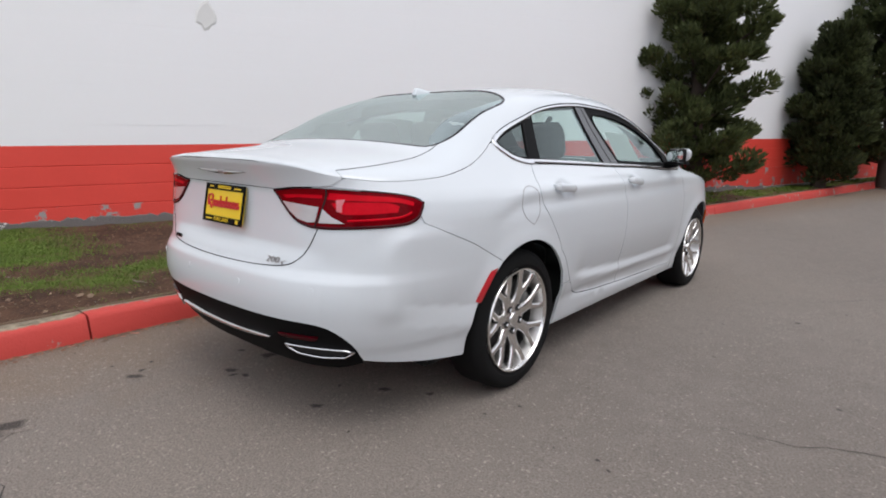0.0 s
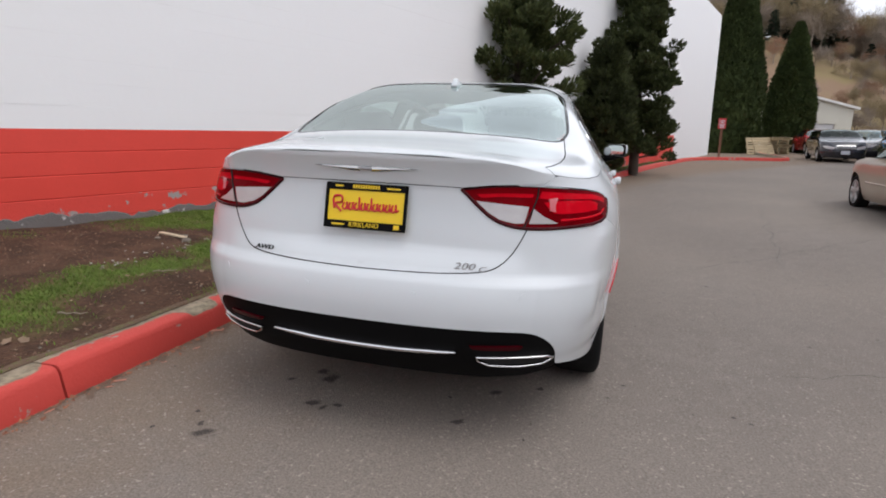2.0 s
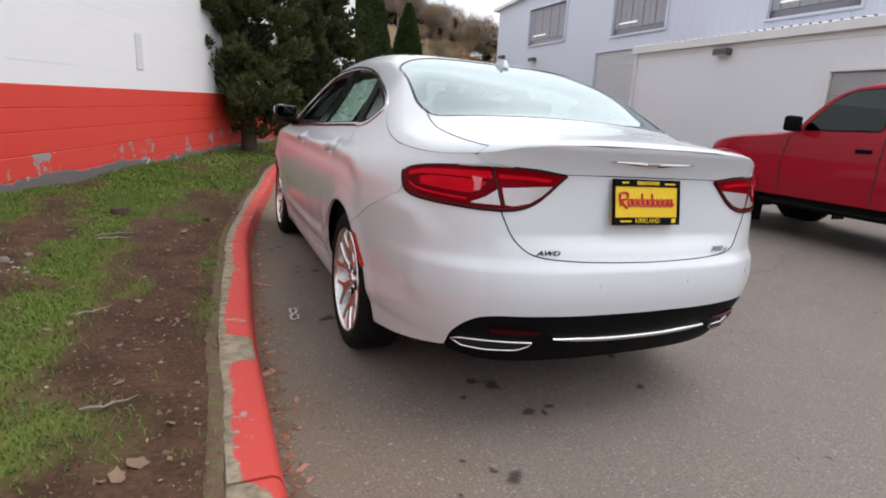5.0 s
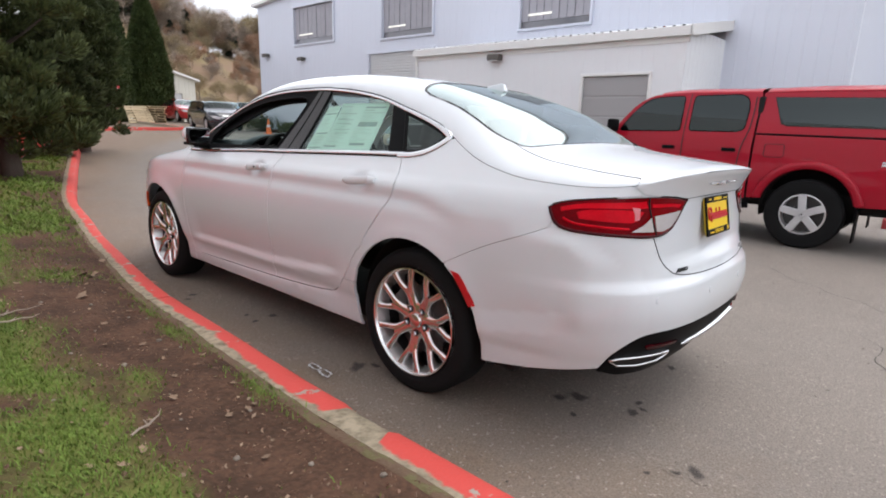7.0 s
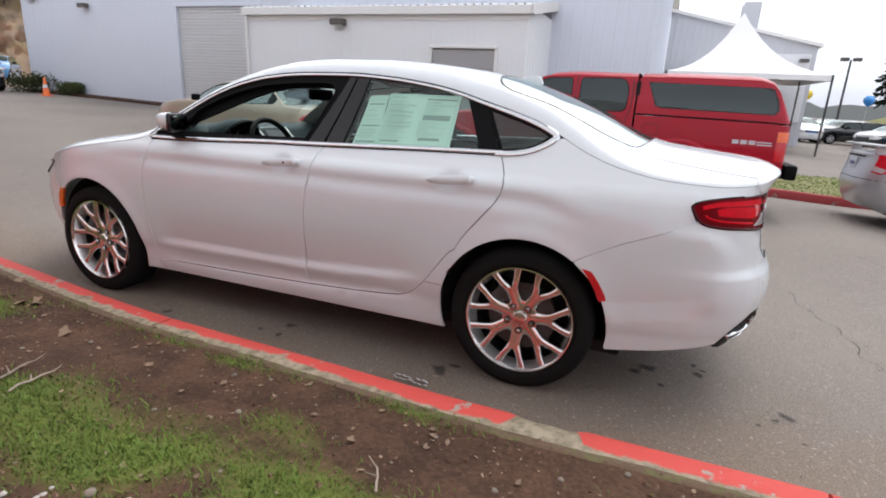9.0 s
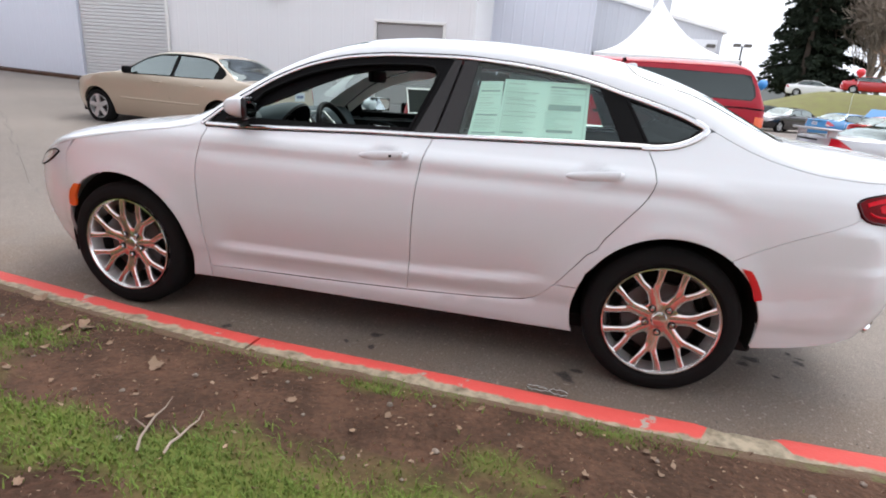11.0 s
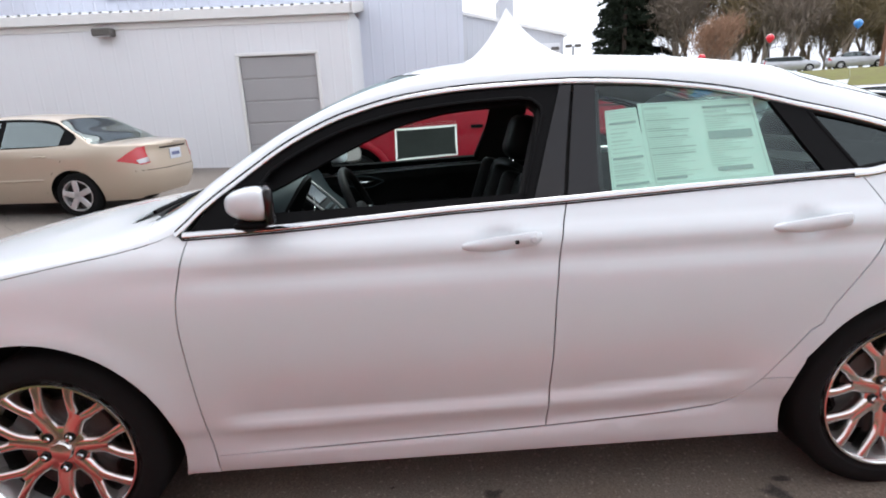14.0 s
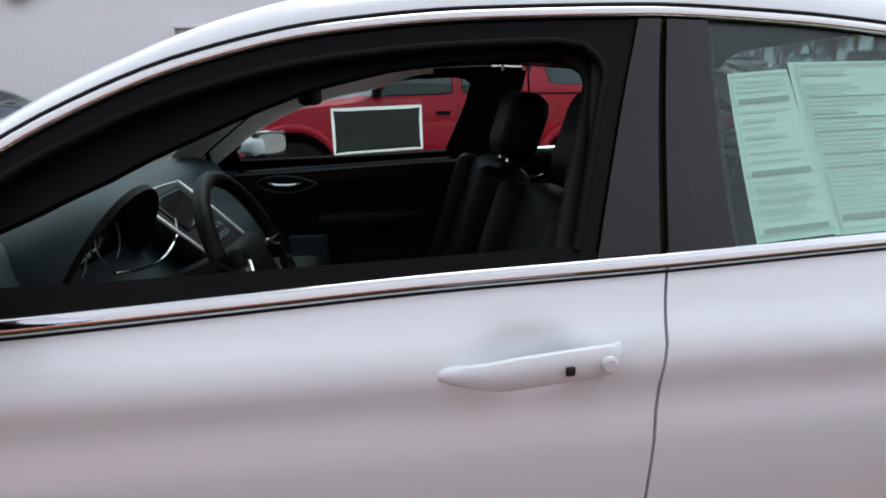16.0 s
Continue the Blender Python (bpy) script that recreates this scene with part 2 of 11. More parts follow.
def add_tube(bm, pts, radii, sides=8, cap=True):
    """A round bar that follows points."""
    pts = [Vector(p) for p in pts]
    if not isinstance(radii, (list, tuple)):
        radii = [radii] * len(pts)
    radii = [float(r) for r in radii]
    rings = []
    for i, p in enumerate(pts):
        d = (pts[min(i + 1, len(pts) - 1)] - pts[max(i - 1, 0)]).normalized()
        a = d.cross(Vector((0, 0, 1)) if abs(d.z) < 0.9 else Vector((1, 0, 0))).normalized()
        b = d.cross(a)
        rings.append([bm.verts.new(p + radii[i] * (math.cos(2 * math.pi * k / sides) * a + math.sin(2 * math.pi * k / sides) * b)) for k in range(sides)])
    for r0, r1 in zip(rings, rings[1:]):
        for k in range(sides):
            bm.faces.new((r0[k], r0[(k + 1) % sides], r1[(k + 1) % sides], r1[k]))
    if cap:
        bm.faces.new(rings[0][::-1])
        bm.faces.new(rings[-1])
    return bm


def tube(pts, radii, sides=8):
    return add_tube(bmesh.new(), pts, radii, sides)


def add_lathe(bm, prof, axis="x", sides=48, close=False):
    """Turns a profile of (radius, along) round an axis through the origin."""
    rings = []
    for r, a in prof:
        ring = []
        for k in range(sides):
            c, s = r * math.cos(2 * math.pi * k / sides), r * math.sin(2 * math.pi * k / sides)
            ring.append(bm.verts.new({"x": (a, c, s), "y": (c, a, s), "z": (c, s, a)}[axis]))
        rings.append(ring)
    pairs = list(zip(rings, rings[1:])) + ([(rings[-1], rings[0])] if close else [])
    for r0, r1 in pairs:
        for k in range(sides):
            bm.faces.new((r0[k], r1[k], r1[(k + 1) % sides], r0[(k + 1) % sides]))
    bmesh.ops.recalc_face_normals(bm, faces=bm.faces[:])
    return bm


def prism(outline, lo, hi, axis="x", bevel=0.0):
    """A polygon of two coordinates, drawn out along an axis."""
    bm = bmesh.new()
    put = {"x": lambda a, b, h: (h, a, b), "y": lambda a, b, h: (a, h, b), "z": lambda a, b, h: (a, b, h)}[axis]
    v0, v1 = [bm.verts.new(put(a, b, lo)) for a, b in outline], [bm.verts.new(put(a, b, hi)) for a, b in outline]
    bm.faces.new(v0[::-1])
    bm.faces.new(v1)
    for i in range(len(v0)):
        j = (i + 1) % len(v0)
        bm.faces.new((v0[i], v0[j], v1[j], v1[i]))
    bmesh.ops.recalc_face_normals(bm, faces=bm.faces[:])
    if bevel:
        bmesh.ops.bevel(bm, geom=bm.edges[:], offset=bevel, segments=2, affect="EDGES", profile=0.5)
    return bm


def letters(text, size, m, material, parent=None, depth=0.002, align="CENTER", shear=0.0, squash=1.0, name="lettering", label=""):
    cu = bpy.data.curves.new(name, "FONT")
    cu.body, cu.size, cu.extrude, cu.align_x, cu.align_y, cu.shear, cu.resolution_u = text, size, depth, align, "CENTER", shear, 3
    tmp = bpy.data.objects.new(name, cu)
    scene.collection.objects.link(tmp)
    me = bpy.data.meshes.new_from_object(tmp)
    bpy.data.objects.remove(tmp)
    me.transform(m @ Matrix.Diagonal((squash, 1, 1, 1)))
    me.materials.clear()
    me.materials.append(material)
    ob = new(name, me)
    if parent is not None:
        ob.parent = parent
    if label:
        tagged(ob, label)
    return ob


def pchip(xs, ys):
    """A smooth curve through knots that never overshoots; level beyond its ends."""
    xs, ys = np.array(xs, float), np.array(ys, float)
    h, d = np.diff(xs), np.diff(ys) / np.diff(xs)
    m = np.zeros(len(xs))
    for i in range(1, len(xs) - 1):
        if d[i - 1] * d[i] > 0:
            w1, w2 = 2 * h[i] + h[i - 1], h[i] + 2 * h[i - 1]
            m[i] = (w1 + w2) / (w1 / d[i - 1] + w2 / d[i])
    m[0], m[-1] = d[0], d[-1]

    def f(x):
        x = np.clip(np.asarray(x, float), xs[0], xs[-1])
        i = np.clip(np.searchsorted(xs, x) - 1, 0, len(xs) - 2)
        t = (x - xs[i]) / h[i]
        return ((2 * t**3 - 3 * t**2 + 1) * ys[i] + (t**3 - 2 * t**2 + t) * h[i] * m[i]
                + (-2 * t**3 + 3 * t**2) * ys[i + 1] + (t**3 - t**2) * h[i] * m[i + 1])
    return f


def knots(pairs):
    pairs = sorted(pairs)
    return pchip([p[0] for p in pairs], [p[1] for p in pairs])


def spline(pts, step=0.03):
    """Points along a smooth curve through pts (centripetal)."""
    p = [np.array(q, float) for q in pts]
    out = [p[0]]
    for i in range(len(p) - 1):
        a, b, c, d = p[max(i - 1, 0)], p[i], p[i + 1], p[min(i + 2, len(p) - 1)]
        n = max(1, int(np.linalg.norm(c - b) / step))
        for k in range(1, n + 1):
            t = k / n
            out.append(0.5 * ((2 * b) + (c - a) * t + (2 * a - 5 * b + 4 * c - d) * t**2 + (3 * b - a - 3 * c + d) * t**3))
    return [tuple(q) for q in out]


def straight(pts, step=0.03):
    out = [tuple(pts[0])]
    for a, b in zip(pts, pts[1:]):
        a, b = np.array(a, float), np.array(b, float)
        n = max(1, int(np.linalg.norm(b - a) / step))
        out += [tuple(a + (b - a) * k / n) for k in range(1, n + 1)]
    return out


def ease(v):
    v = np.clip(v, 0, 1)
    return v * v * (3 - 2 * v)


def ground_z(x, y):
    """Height of the paved ground: level under the white car's own slope, rising ahead."""
    v = np.clip(1.5 * (0.55 * x + 0.83 * y - 3.4), -50, 50)
    crown = 0.115 * ease((x - 2.3) / 1.9) * (1 - ease((x - 6.6) / 2.5)) * ease((y + 4.0) / 2.0) * (1 - ease((y - 3.4) / 2.6))
    return -0.023 * np.clip(x, -1.6, 60) - 0.005 * y + 0.040 * np.log1p(np.exp(v)) / 1.5 + crown


# ---------------------------------------------------------------- ground, kerb, lawn, wall
ASPHALT = mat("worn_asphalt", (0.240, 0.208, 0.184), 0.85, vary=0.75, scale=0.7, dark=(0.142, 0.121, 0.104), bump=0.6, bump_scale=130)
as_n, as_l = ASPHALT.node_tree.nodes, ASPHALT.node_tree.links
as_b = as_n["Principled BSDF"]
as_src = as_b.inputs["Base Color"].links[0].from_socket
as_co, as_vor, as_rng, as_hsv, as_crack, as_cr, as_mix = (as_n.new("ShaderNodeTexCoord"), as_n.new("ShaderNodeTexNoise"), as_n.new("ShaderNodeMapRange"), as_n.new("ShaderNodeHueSaturation"),
                                                          as_n.new("ShaderNodeTexNoise"), as_n.new("ShaderNodeMapRange"), as_n.new("ShaderNodeMixRGB"))
as_vor.inputs["Scale"].default_value, as_vor.inputs["Detail"].default_value = 130, 3
as_rng.inputs["From Min"].default_value, as_rng.inputs["From Max"].default_value = 0.3, 0.7
as_rng.inputs["To Min"].default_value, as_rng.inputs["To Max"].default_value = 0.70, 1.30
as_crack.inputs["Scale"].default_value, as_crack.inputs["Detail"].default_value = 0.35, 5
as_cr.inputs["From Min"].default_value, as_cr.inputs["From Max"].default_value = 0.42, 0.68
as_mix.inputs["Color2"].default_value = (0.215, 0.184, 0.158, 1)
as_l.new(as_co.outputs["Object"], as_vor.inputs["Vector"])
as_l.new(as_co.outputs["Object"], as_crack.inputs["Vector"])
as_l.new(as_vor.outputs["Fac"], as_rng.inputs["Value"])
as_l.new(as_rng.outputs["Result"], as_hsv.inputs["Value"])
as_l.new(as_crack.outputs["Fac"], as_cr.inputs["Value"])
as_l.new(as_cr.outputs["Result"], as_mix.inputs["Fac"])
as_l.new(as_src, as_mix.inputs["Color1"])
as_l.new(as_mix.outputs["Color"], as_hsv.inputs["Color"])
# tan dirt that has washed along the foot of the kerb, thinning out into the drive
as_sep, as_dn, as_dm, as_dirt = as_n.new("ShaderNodeSeparateXYZ"), as_n.new("ShaderNodeTexNoise"), as_n.new("ShaderNodeMapRange"), as_n.new("ShaderNodeMixRGB")
as_l.new(as_co.outputs["Object"], as_sep.inputs["Vector"])
as_dn.inputs["Scale"].default_value, as_dn.inputs["Detail"].default_value, as_dn.inputs["Roughness"].default_value = 2.2, 7, 0.62
as_l.new(as_co.outputs["Object"], as_dn.inputs["Vector"])


def chain(n, l, ops, src):
    """Runs a value through a row of math nodes."""
    for op, val in ops:
        m = n.new("ShaderNodeMath")
        m.operation = op
        l.new(src, m.inputs[0])
        if hasattr(val, "is_linked"):
            l.new(val, m.inputs[1])
        elif val is not None:
            m.inputs[1].default_value = val
        src = m.outputs[0]
    return src


as_bend = chain(as_n, as_l, (("MAXIMUM", 0.0), ("POWER", 2.0), ("MULTIPLY", -0.019)), as_sep.outputs["Y"])
as_off = chain(as_n, as_l, (("ADD", 1.3), ("ADD", as_bend)), as_sep.outputs["X"])
as_wash = chain(as_n, as_l, (("MULTIPLY", 1.5), ("ADD", as_off)), as_dn.outputs["Fac"])
as_dm.inputs["From Min"].default_value, as_dm.inputs["From Max"].default_value = 0.70, 1.75
as_dm.inputs["To Min"].default_value, as_dm.inputs["To Max"].default_value = 1.0, 0.0
as_l.new(as_wash, as_dm.inputs["Value"])
as_dirt.inputs["Color2"].default_value = (0.180, 0.134, 0.096, 1)
as_l.new(as_dm.outputs["Result"], as_dirt.inputs["Fac"])
as_l.new(as_mix.outputs["Color"], as_dirt.inputs["Color1"])
as_l.new(as_dirt.outputs["Color"], as_hsv.inputs["Color"])
as_fl, as_fr, as_fm = as_n.new("ShaderNodeTexNoise"), as_n.new("ShaderNodeMapRange"), as_n.new("ShaderNodeMixRGB")      # pale stones worn bare
as_fl.inputs["Scale"].default_value, as_fl.inputs["Detail"].default_value, as_fl.inputs["Roughness"].default_value = 62, 2, 0.4
as_fr.inputs["From Min"].default_value, as_fr.inputs["From Max"].default_value, as_fr.inputs["To Max"].default_value = 0.64, 0.72, 0.55
as_fm.inputs["Color2"].default_value = (0.42, 0.37, 0.32, 1)
as_l.new(as_co.outputs["Object"], as_fl.inputs["Vector"])
as_l.new(as_fl.outputs["Fac"], as_fr.inputs["Value"])
as_l.new(as_fr.outputs["Result"], as_fm.inputs["Fac"])
as_l.new(as_hsv.outputs["Color"], as_fm.inputs["Color1"])
as_l.new(as_fm.outputs["Color"], as_b.inputs["Base Color"])
STAINED = ASPHALT.copy()
STAINED.name = "oil_stained_asphalt"
st_n, st_l = STAINED.node_tree.nodes, STAINED.node_tree.links
st_b = st_n["Principled BSDF"]
st_at, st_no, st_rng, st_mix = st_n.new("ShaderNodeAttribute"), st_n.new("ShaderNodeTexNoise"), st_n.new("ShaderNodeMapRange"), st_n.new("ShaderNodeMixRGB")
st_at.attribute_name = "soak"
st_no.inputs["Scale"].default_value, st_no.inputs["Detail"].default_value, st_no.inputs["Roughness"].default_value = 34, 5, 0.65
st_rng.inputs["From Min"].default_value, st_rng.inputs["From Max"].default_value = 0.62, 0.98
st_l.new(chain(st_n, st_l, (("MULTIPLY", 0.85), ("ADD", st_at.outputs["Fac"])), st_no.outputs["Fac"]), st_rng.inputs["Value"])
st_l.new(st_rng.outputs["Result"], st_mix.inputs["Fac"])
st_l.new(st_b.inputs["Base Color"].links[0].from_socket, st_mix.inputs["Color1"])
st_mix.inputs["Color2"].default_value = (0.030, 0.025, 0.022, 1)
st_l.new(st_mix.outputs["Color"], st_b.inputs["Base Color"])
SOIL = mat("lawn_soil", (0.190, 0.101, 0.064), 0.95, vary=0.95, scale=4.5, dark=(0.045, 0.025, 0.016), bump=1.0, bump_scale=38, spec=0.2)
so_n, so_l = SOIL.node_tree.nodes, SOIL.node_tree.links
so_b = so_n["Principled BSDF"]
so_src = so_b.inputs["Base Color"].links[0].from_socket
so_at, so_mix, so_noise, so_col, so_thr, so_mul = (so_n.new("ShaderNodeAttribute"), so_n.new("ShaderNodeMixRGB"), so_n.new("ShaderNodeTexNoise"), so_n.new("ShaderNodeMixRGB"),
                                                   so_n.new("ShaderNodeMapRange"), so_n.new("ShaderNodeMath"))
so_at.attribute_name = "turf"
so_noise.inputs["Scale"].default_value, so_noise.inputs["Detail"].default_value = 14, 6
so_col.inputs["Color1"].default_value, so_col.inputs["Color2"].default_value = (0.120, 0.168, 0.028, 1), (0.105, 0.090, 0.034, 1)
so_mul.operation = "MULTIPLY_ADD"
so_l.new(so_noise.outputs["Fac"], so_mul.inputs[0])
so_mul.inputs[1].default_value = 0.9
so_l.new(so_at.outputs["Fac"], so_mul.inputs[2])
so_thr.inputs["From Min"].default_value, so_thr.inputs["From Max"].default_value = 0.62, 1.25
so_l.new(so_mul.outputs[0], so_thr.inputs["Value"])
so_l.new(so_noise.outputs["Color"], so_col.inputs["Fac"])
so_l.new(so_thr.outputs["Result"], so_mix.inputs["Fac"])
so_l.new(so_src, so_mix.inputs["Color1"])
so_l.new(so_col.outputs["Color"], so_mix.inputs["Color2"])
so_l.new(so_mix.outputs["Color"], so_b.inputs["Base Color"])
RED_KERB = masked("worn_red_kerb_paint", (0.56, 0.058, 0.045), (0.30, 0.26, 0.22), 6.0, 0.60, 0.625, rough=0.7, bump=0.35, base2=(0.43, 0.045, 0.036))
rk_n, rk_l = RED_KERB.node_tree.nodes, RED_KERB.node_tree.links
rk_b = rk_n["Principled BSDF"]
rk_co, rk_no, rk_at, rk_bare, rk_rng, rk_mix, rk_con, rk_big = (rk_n.new("ShaderNodeTexCoord"), rk_n.new("ShaderNodeTexNoise"), rk_n.new("ShaderNodeAttribute"), rk_n.new("ShaderNodeAttribute"),
                                                                rk_n.new("ShaderNodeMapRange"), rk_n.new("ShaderNodeMixRGB"), rk_n.new("ShaderNodeMixRGB"), rk_n.new("ShaderNodeTexNoise"))
rk_at.attribute_name, rk_bare.attribute_name = "across", "bare"
rk_no.inputs["Scale"].default_value, rk_no.inputs["Detail"].default_value, rk_no.inputs["Roughness"].default_value = 11, 7, 0.7
rk_big.inputs["Scale"].default_value, rk_big.inputs["Detail"].default_value = 26, 6
for tex in (rk_no, rk_big):
    rk_l.new(rk_co.outputs["Object"], tex.inputs["Vector"])
rk_sum = chain(rk_n, rk_l, (("MULTIPLY", 0.09), ("ADD", rk_at.outputs["Fac"]), ("ADD", chain(rk_n, rk_l, (("MULTIPLY", 0.13),), rk_bare.outputs["Fac"]))), rk_no.outputs["Fac"])
rk_rng.inputs["From Min"].default_value, rk_rng.inputs["From Max"].default_value = 0.146, 0.160
rk_l.new(rk_sum, rk_rng.inputs["Value"])
rk_con.inputs["Color1"].default_value, rk_con.inputs["Color2"].default_value = (0.32, 0.265, 0.185, 1), (0.075, 0.062, 0.034, 1)
rk_l.new(chain(rk_n, rk_l, (("SUBTRACT", 0.36), ("MULTIPLY", 2.3)), rk_big.outputs["Fac"]), rk_con.inputs["Fac"])
rk_l.new(rk_rng.outputs["Result"], rk_mix.inputs["Fac"])
rk_l.new(rk_b.inputs["Base Color"].links[0].from_socket, rk_mix.inputs["Color1"])
rk_l.new(rk_con.outputs["Color"], rk_mix.inputs["Color2"])
rk_l.new(rk_mix.outputs["Color"], rk_b.inputs["Base Color"])
RED_WALL = masked("red_block_paint", (0.74, 0.060, 0.040), (0.64, 0.050, 0.032), 1.2, 0.45, 0.7, rough=0.55, bump=0.12)
RED_WALL_LOW = masked("peeling_red_block_paint", (0.70, 0.058, 0.040), (0.30, 0.27, 0.26), 4.0, 0.575, 0.60, rough=0.7, bump=0.3)
WHITE_WALL = mat("white_block_paint", (0.80, 0.80, 0.81), 0.6, vary=0.10, scale=0.9, dark=(0.75, 0.745, 0.75), bump=0.10, bump_scale=16)
CONCRETE = mat("raw_concrete", (0.33, 0.31, 0.29), 0.9, vary=0.6, scale=5, bump=0.5, bump_scale=40)


def sheet(name, xs, ys, height, material, label, category, kind="structure"):
    """A height field over a grid."""
    gx, gy = np.meshgrid(xs, ys, indexing="ij")
    gz = height(gx, gy)
    v = np.stack([gx, gy, gz], -1).reshape(-1, 3)
    m = len(ys)
    f = [(i * m + j, (i + 1) * m + j, (i + 1) * m + j + 1, i * m + j + 1) for i in range(len(xs) - 1) for j in range(m - 1)]
    return tagged(mesh_object(name, v, f, material), label, category, "", kind)


def spread(lo, hi, near_lo, near_hi, fine, growth=1.25):
    """Grid lines, close within a stretch and wider beyond."""
    out = list(np.arange(near_lo, near_hi + fine, fine))
    step, p = fine, out[-1]
    while p < hi:
        step *= growth
        p = min(hi, p + step)
        out.append(p)
    step, p = fine, near_lo
    while p > lo:
        step *= growth
        p = max(lo, p - step)
        out.insert(0, p)
    return np.array(out)


sheet("ground", spread(-900, 900, -3, 12, 0.25), spread(-900, 1200, -6, 30, 0.25), lambda x, y: ground_z(np.clip(x, -30, 60), np.clip(y, -40, 60)), ASPHALT,
      "grey worn asphalt drive with fine cracks and dark spots", "ground")

# the kerb's road-side edge, seen from above
KERB = spline([(-1.22, -9.0), (-1.26, -6.0), (-1.29, -3.0), (-1.30, -1.5), (-1.305, -0.4), (-1.30, 0.2), (-1.265, 0.9), (-1.23, 1.72), (-1.17, 2.3), (-1.05, 3.15),
               (-0.93, 4.0), (-0.77, 4.9), (-0.52, 6.4), (-0.06, 8.2), (0.74, 11.1), (1.45, 13.6), (2.45, 17.2), (3.5, 20.4), (4.25, 22.6), (5.0, 24.0), (6.2, 24.7),
               (8.2, 24.95), (8.95, 25.4), (9.25, 26.3), (9.3, 28.0), (9.35, 32.0)], 0.15)
WALL_DIR = Vector((math.sin(radians(19.2)), math.cos(radians(19.2)), 0))
WALL_OUT = Vector((WALL_DIR.y, -WALL_DIR.x, 0))
WALL_AT = Vector((-4.05, 0, 0))
WALL_RISE = 0.018


def wall_base(u):
    return 0.385 - 0.002 * u


# stretches whose paint has broken away from the top, with how far it has gone
KERB_BARE = ((-1.62, -1.17, 0.62), (-0.375, -0.125, 1.0), (0.92, 1.02, 0.35), (2.30, 2.38, 0.4), (-3.3, -3.1, 0.5))


def kerb_worn(y):
    return max(k * float(ease((y - a + 0.03) / 0.06)) * float(ease((b + 0.03 - y) / 0.06)) for a, b, k in KERB_BARE)


def kerb_section(pts, h=0.14, w=0.15):
    """A kerb with a sloping face and rounded arris, following points."""
    bm = bmesh.new()
    across, bare = bm.verts.layers.float.new("across"), bm.verts.layers.float.new("bare")
    rings = []
    for i, p in enumerate(pts):
        a, b = np.array(pts[max(i - 1, 0)]), np.array(pts[min(i + 1, len(pts) - 1)])
        d = (b - a) / np.linalg.norm(b - a)
        n = np.array([d[1], -d[0]])  # towards the road
        z = float(ground_z(p[0], p[1]))
        wob = 0.006 * noise.noise(Vector((p[0] * 3, p[1] * 3, 0.3)))
        worn = kerb_worn(p[1])
        crumb = worn * worn * (0.014 + 0.012 * noise.noise(Vector((p[1] * 17, 3, 1))))
        ring = []
        for off, dz in ((0.030, -0.06), (0.028, 0.0), (0.006, h - 0.028 + wob - crumb), (-0.004, h - 0.008 - crumb), (-0.022 - 0.6 * crumb, h + wob - 0.5 * crumb), (-0.075, h + wob), (-w + 0.012, h + wob), (-w, h - 0.012), (-w, -0.06)):
            v = bm.verts.new((p[0] + n[0] * off, p[1] + n[1] * off, z + dz))
            v[across], v[bare] = -off, max(worn, 0.17 * float(ease((p[1] - 0.1) / 0.8))) if off < 0.005 else 0.0
            ring.append(v)
        rings.append(ring)
    for r0, r1 in zip(rings, rings[1:]):
        for k in range(len(r0) - 1):
            bm.faces.new((r0[k], r0[k + 1], r1[k + 1], r1[k]))
    bm.faces.new(rings[0])
    bm.faces.new(rings[-1][::-1])
    bmesh.ops.recalc_face_normals(bm, faces=bm.faces[:])
    return bm


def cut_line(pts, s0, s1, step=0.12):
    """The stretch of a polyline between two lengths."""
    p = np.array(pts)
    seg = np.r_[0, np.cumsum(np.linalg.norm(np.diff(p, axis=0), axis=1))]
    s1 = min(s1, seg[-1])
    ss = np.linspace(s0, s1, max(3, int((s1 - s0) / step) + 1))
    return [(float(np.interp(s, seg, p[:, 0])), float(np.interp(s, seg, p[:, 1]))) for s in ss]


def kerb_length_at(y):
    p = np.array(KERB)
    seg = np.r_[0, np.cumsum(np.linalg.norm(np.diff(p, axis=0), axis=1))]
    return float(np.interp(y, p[:, 1][:-40], seg[:-40]))


kerb = thing("kerb", pose(0, 0, 0), "concrete kerb painted red, chipped and worn to bare concrete", "kerb", kind="structure")
KERB_LEN = float(np.sum(np.linalg.norm(np.diff(np.array(KERB), axis=0), axis=1)))
KERB_CUTS = [0.0, kerb_length_at(-7.05), kerb_length_at(-4.08), kerb_length_at(-1.155)]
s_at = kerb_length_at(1.72)
while s_at < KERB_LEN:
    KERB_CUTS.append(s_at)
    s_at += 3.05
KERB_CUTS.append(KERB_LEN)
for s0, s1 in zip(KERB_CUTS, KERB_CUTS[1:]):
    part("kerb_stone", kerb_section(cut_line(KERB, s0 + 0.006, s1 - 0.006, 0.05 if s0 < 14 else 0.12)), RED_KERB, kerb, smooth=True, sharp=50)


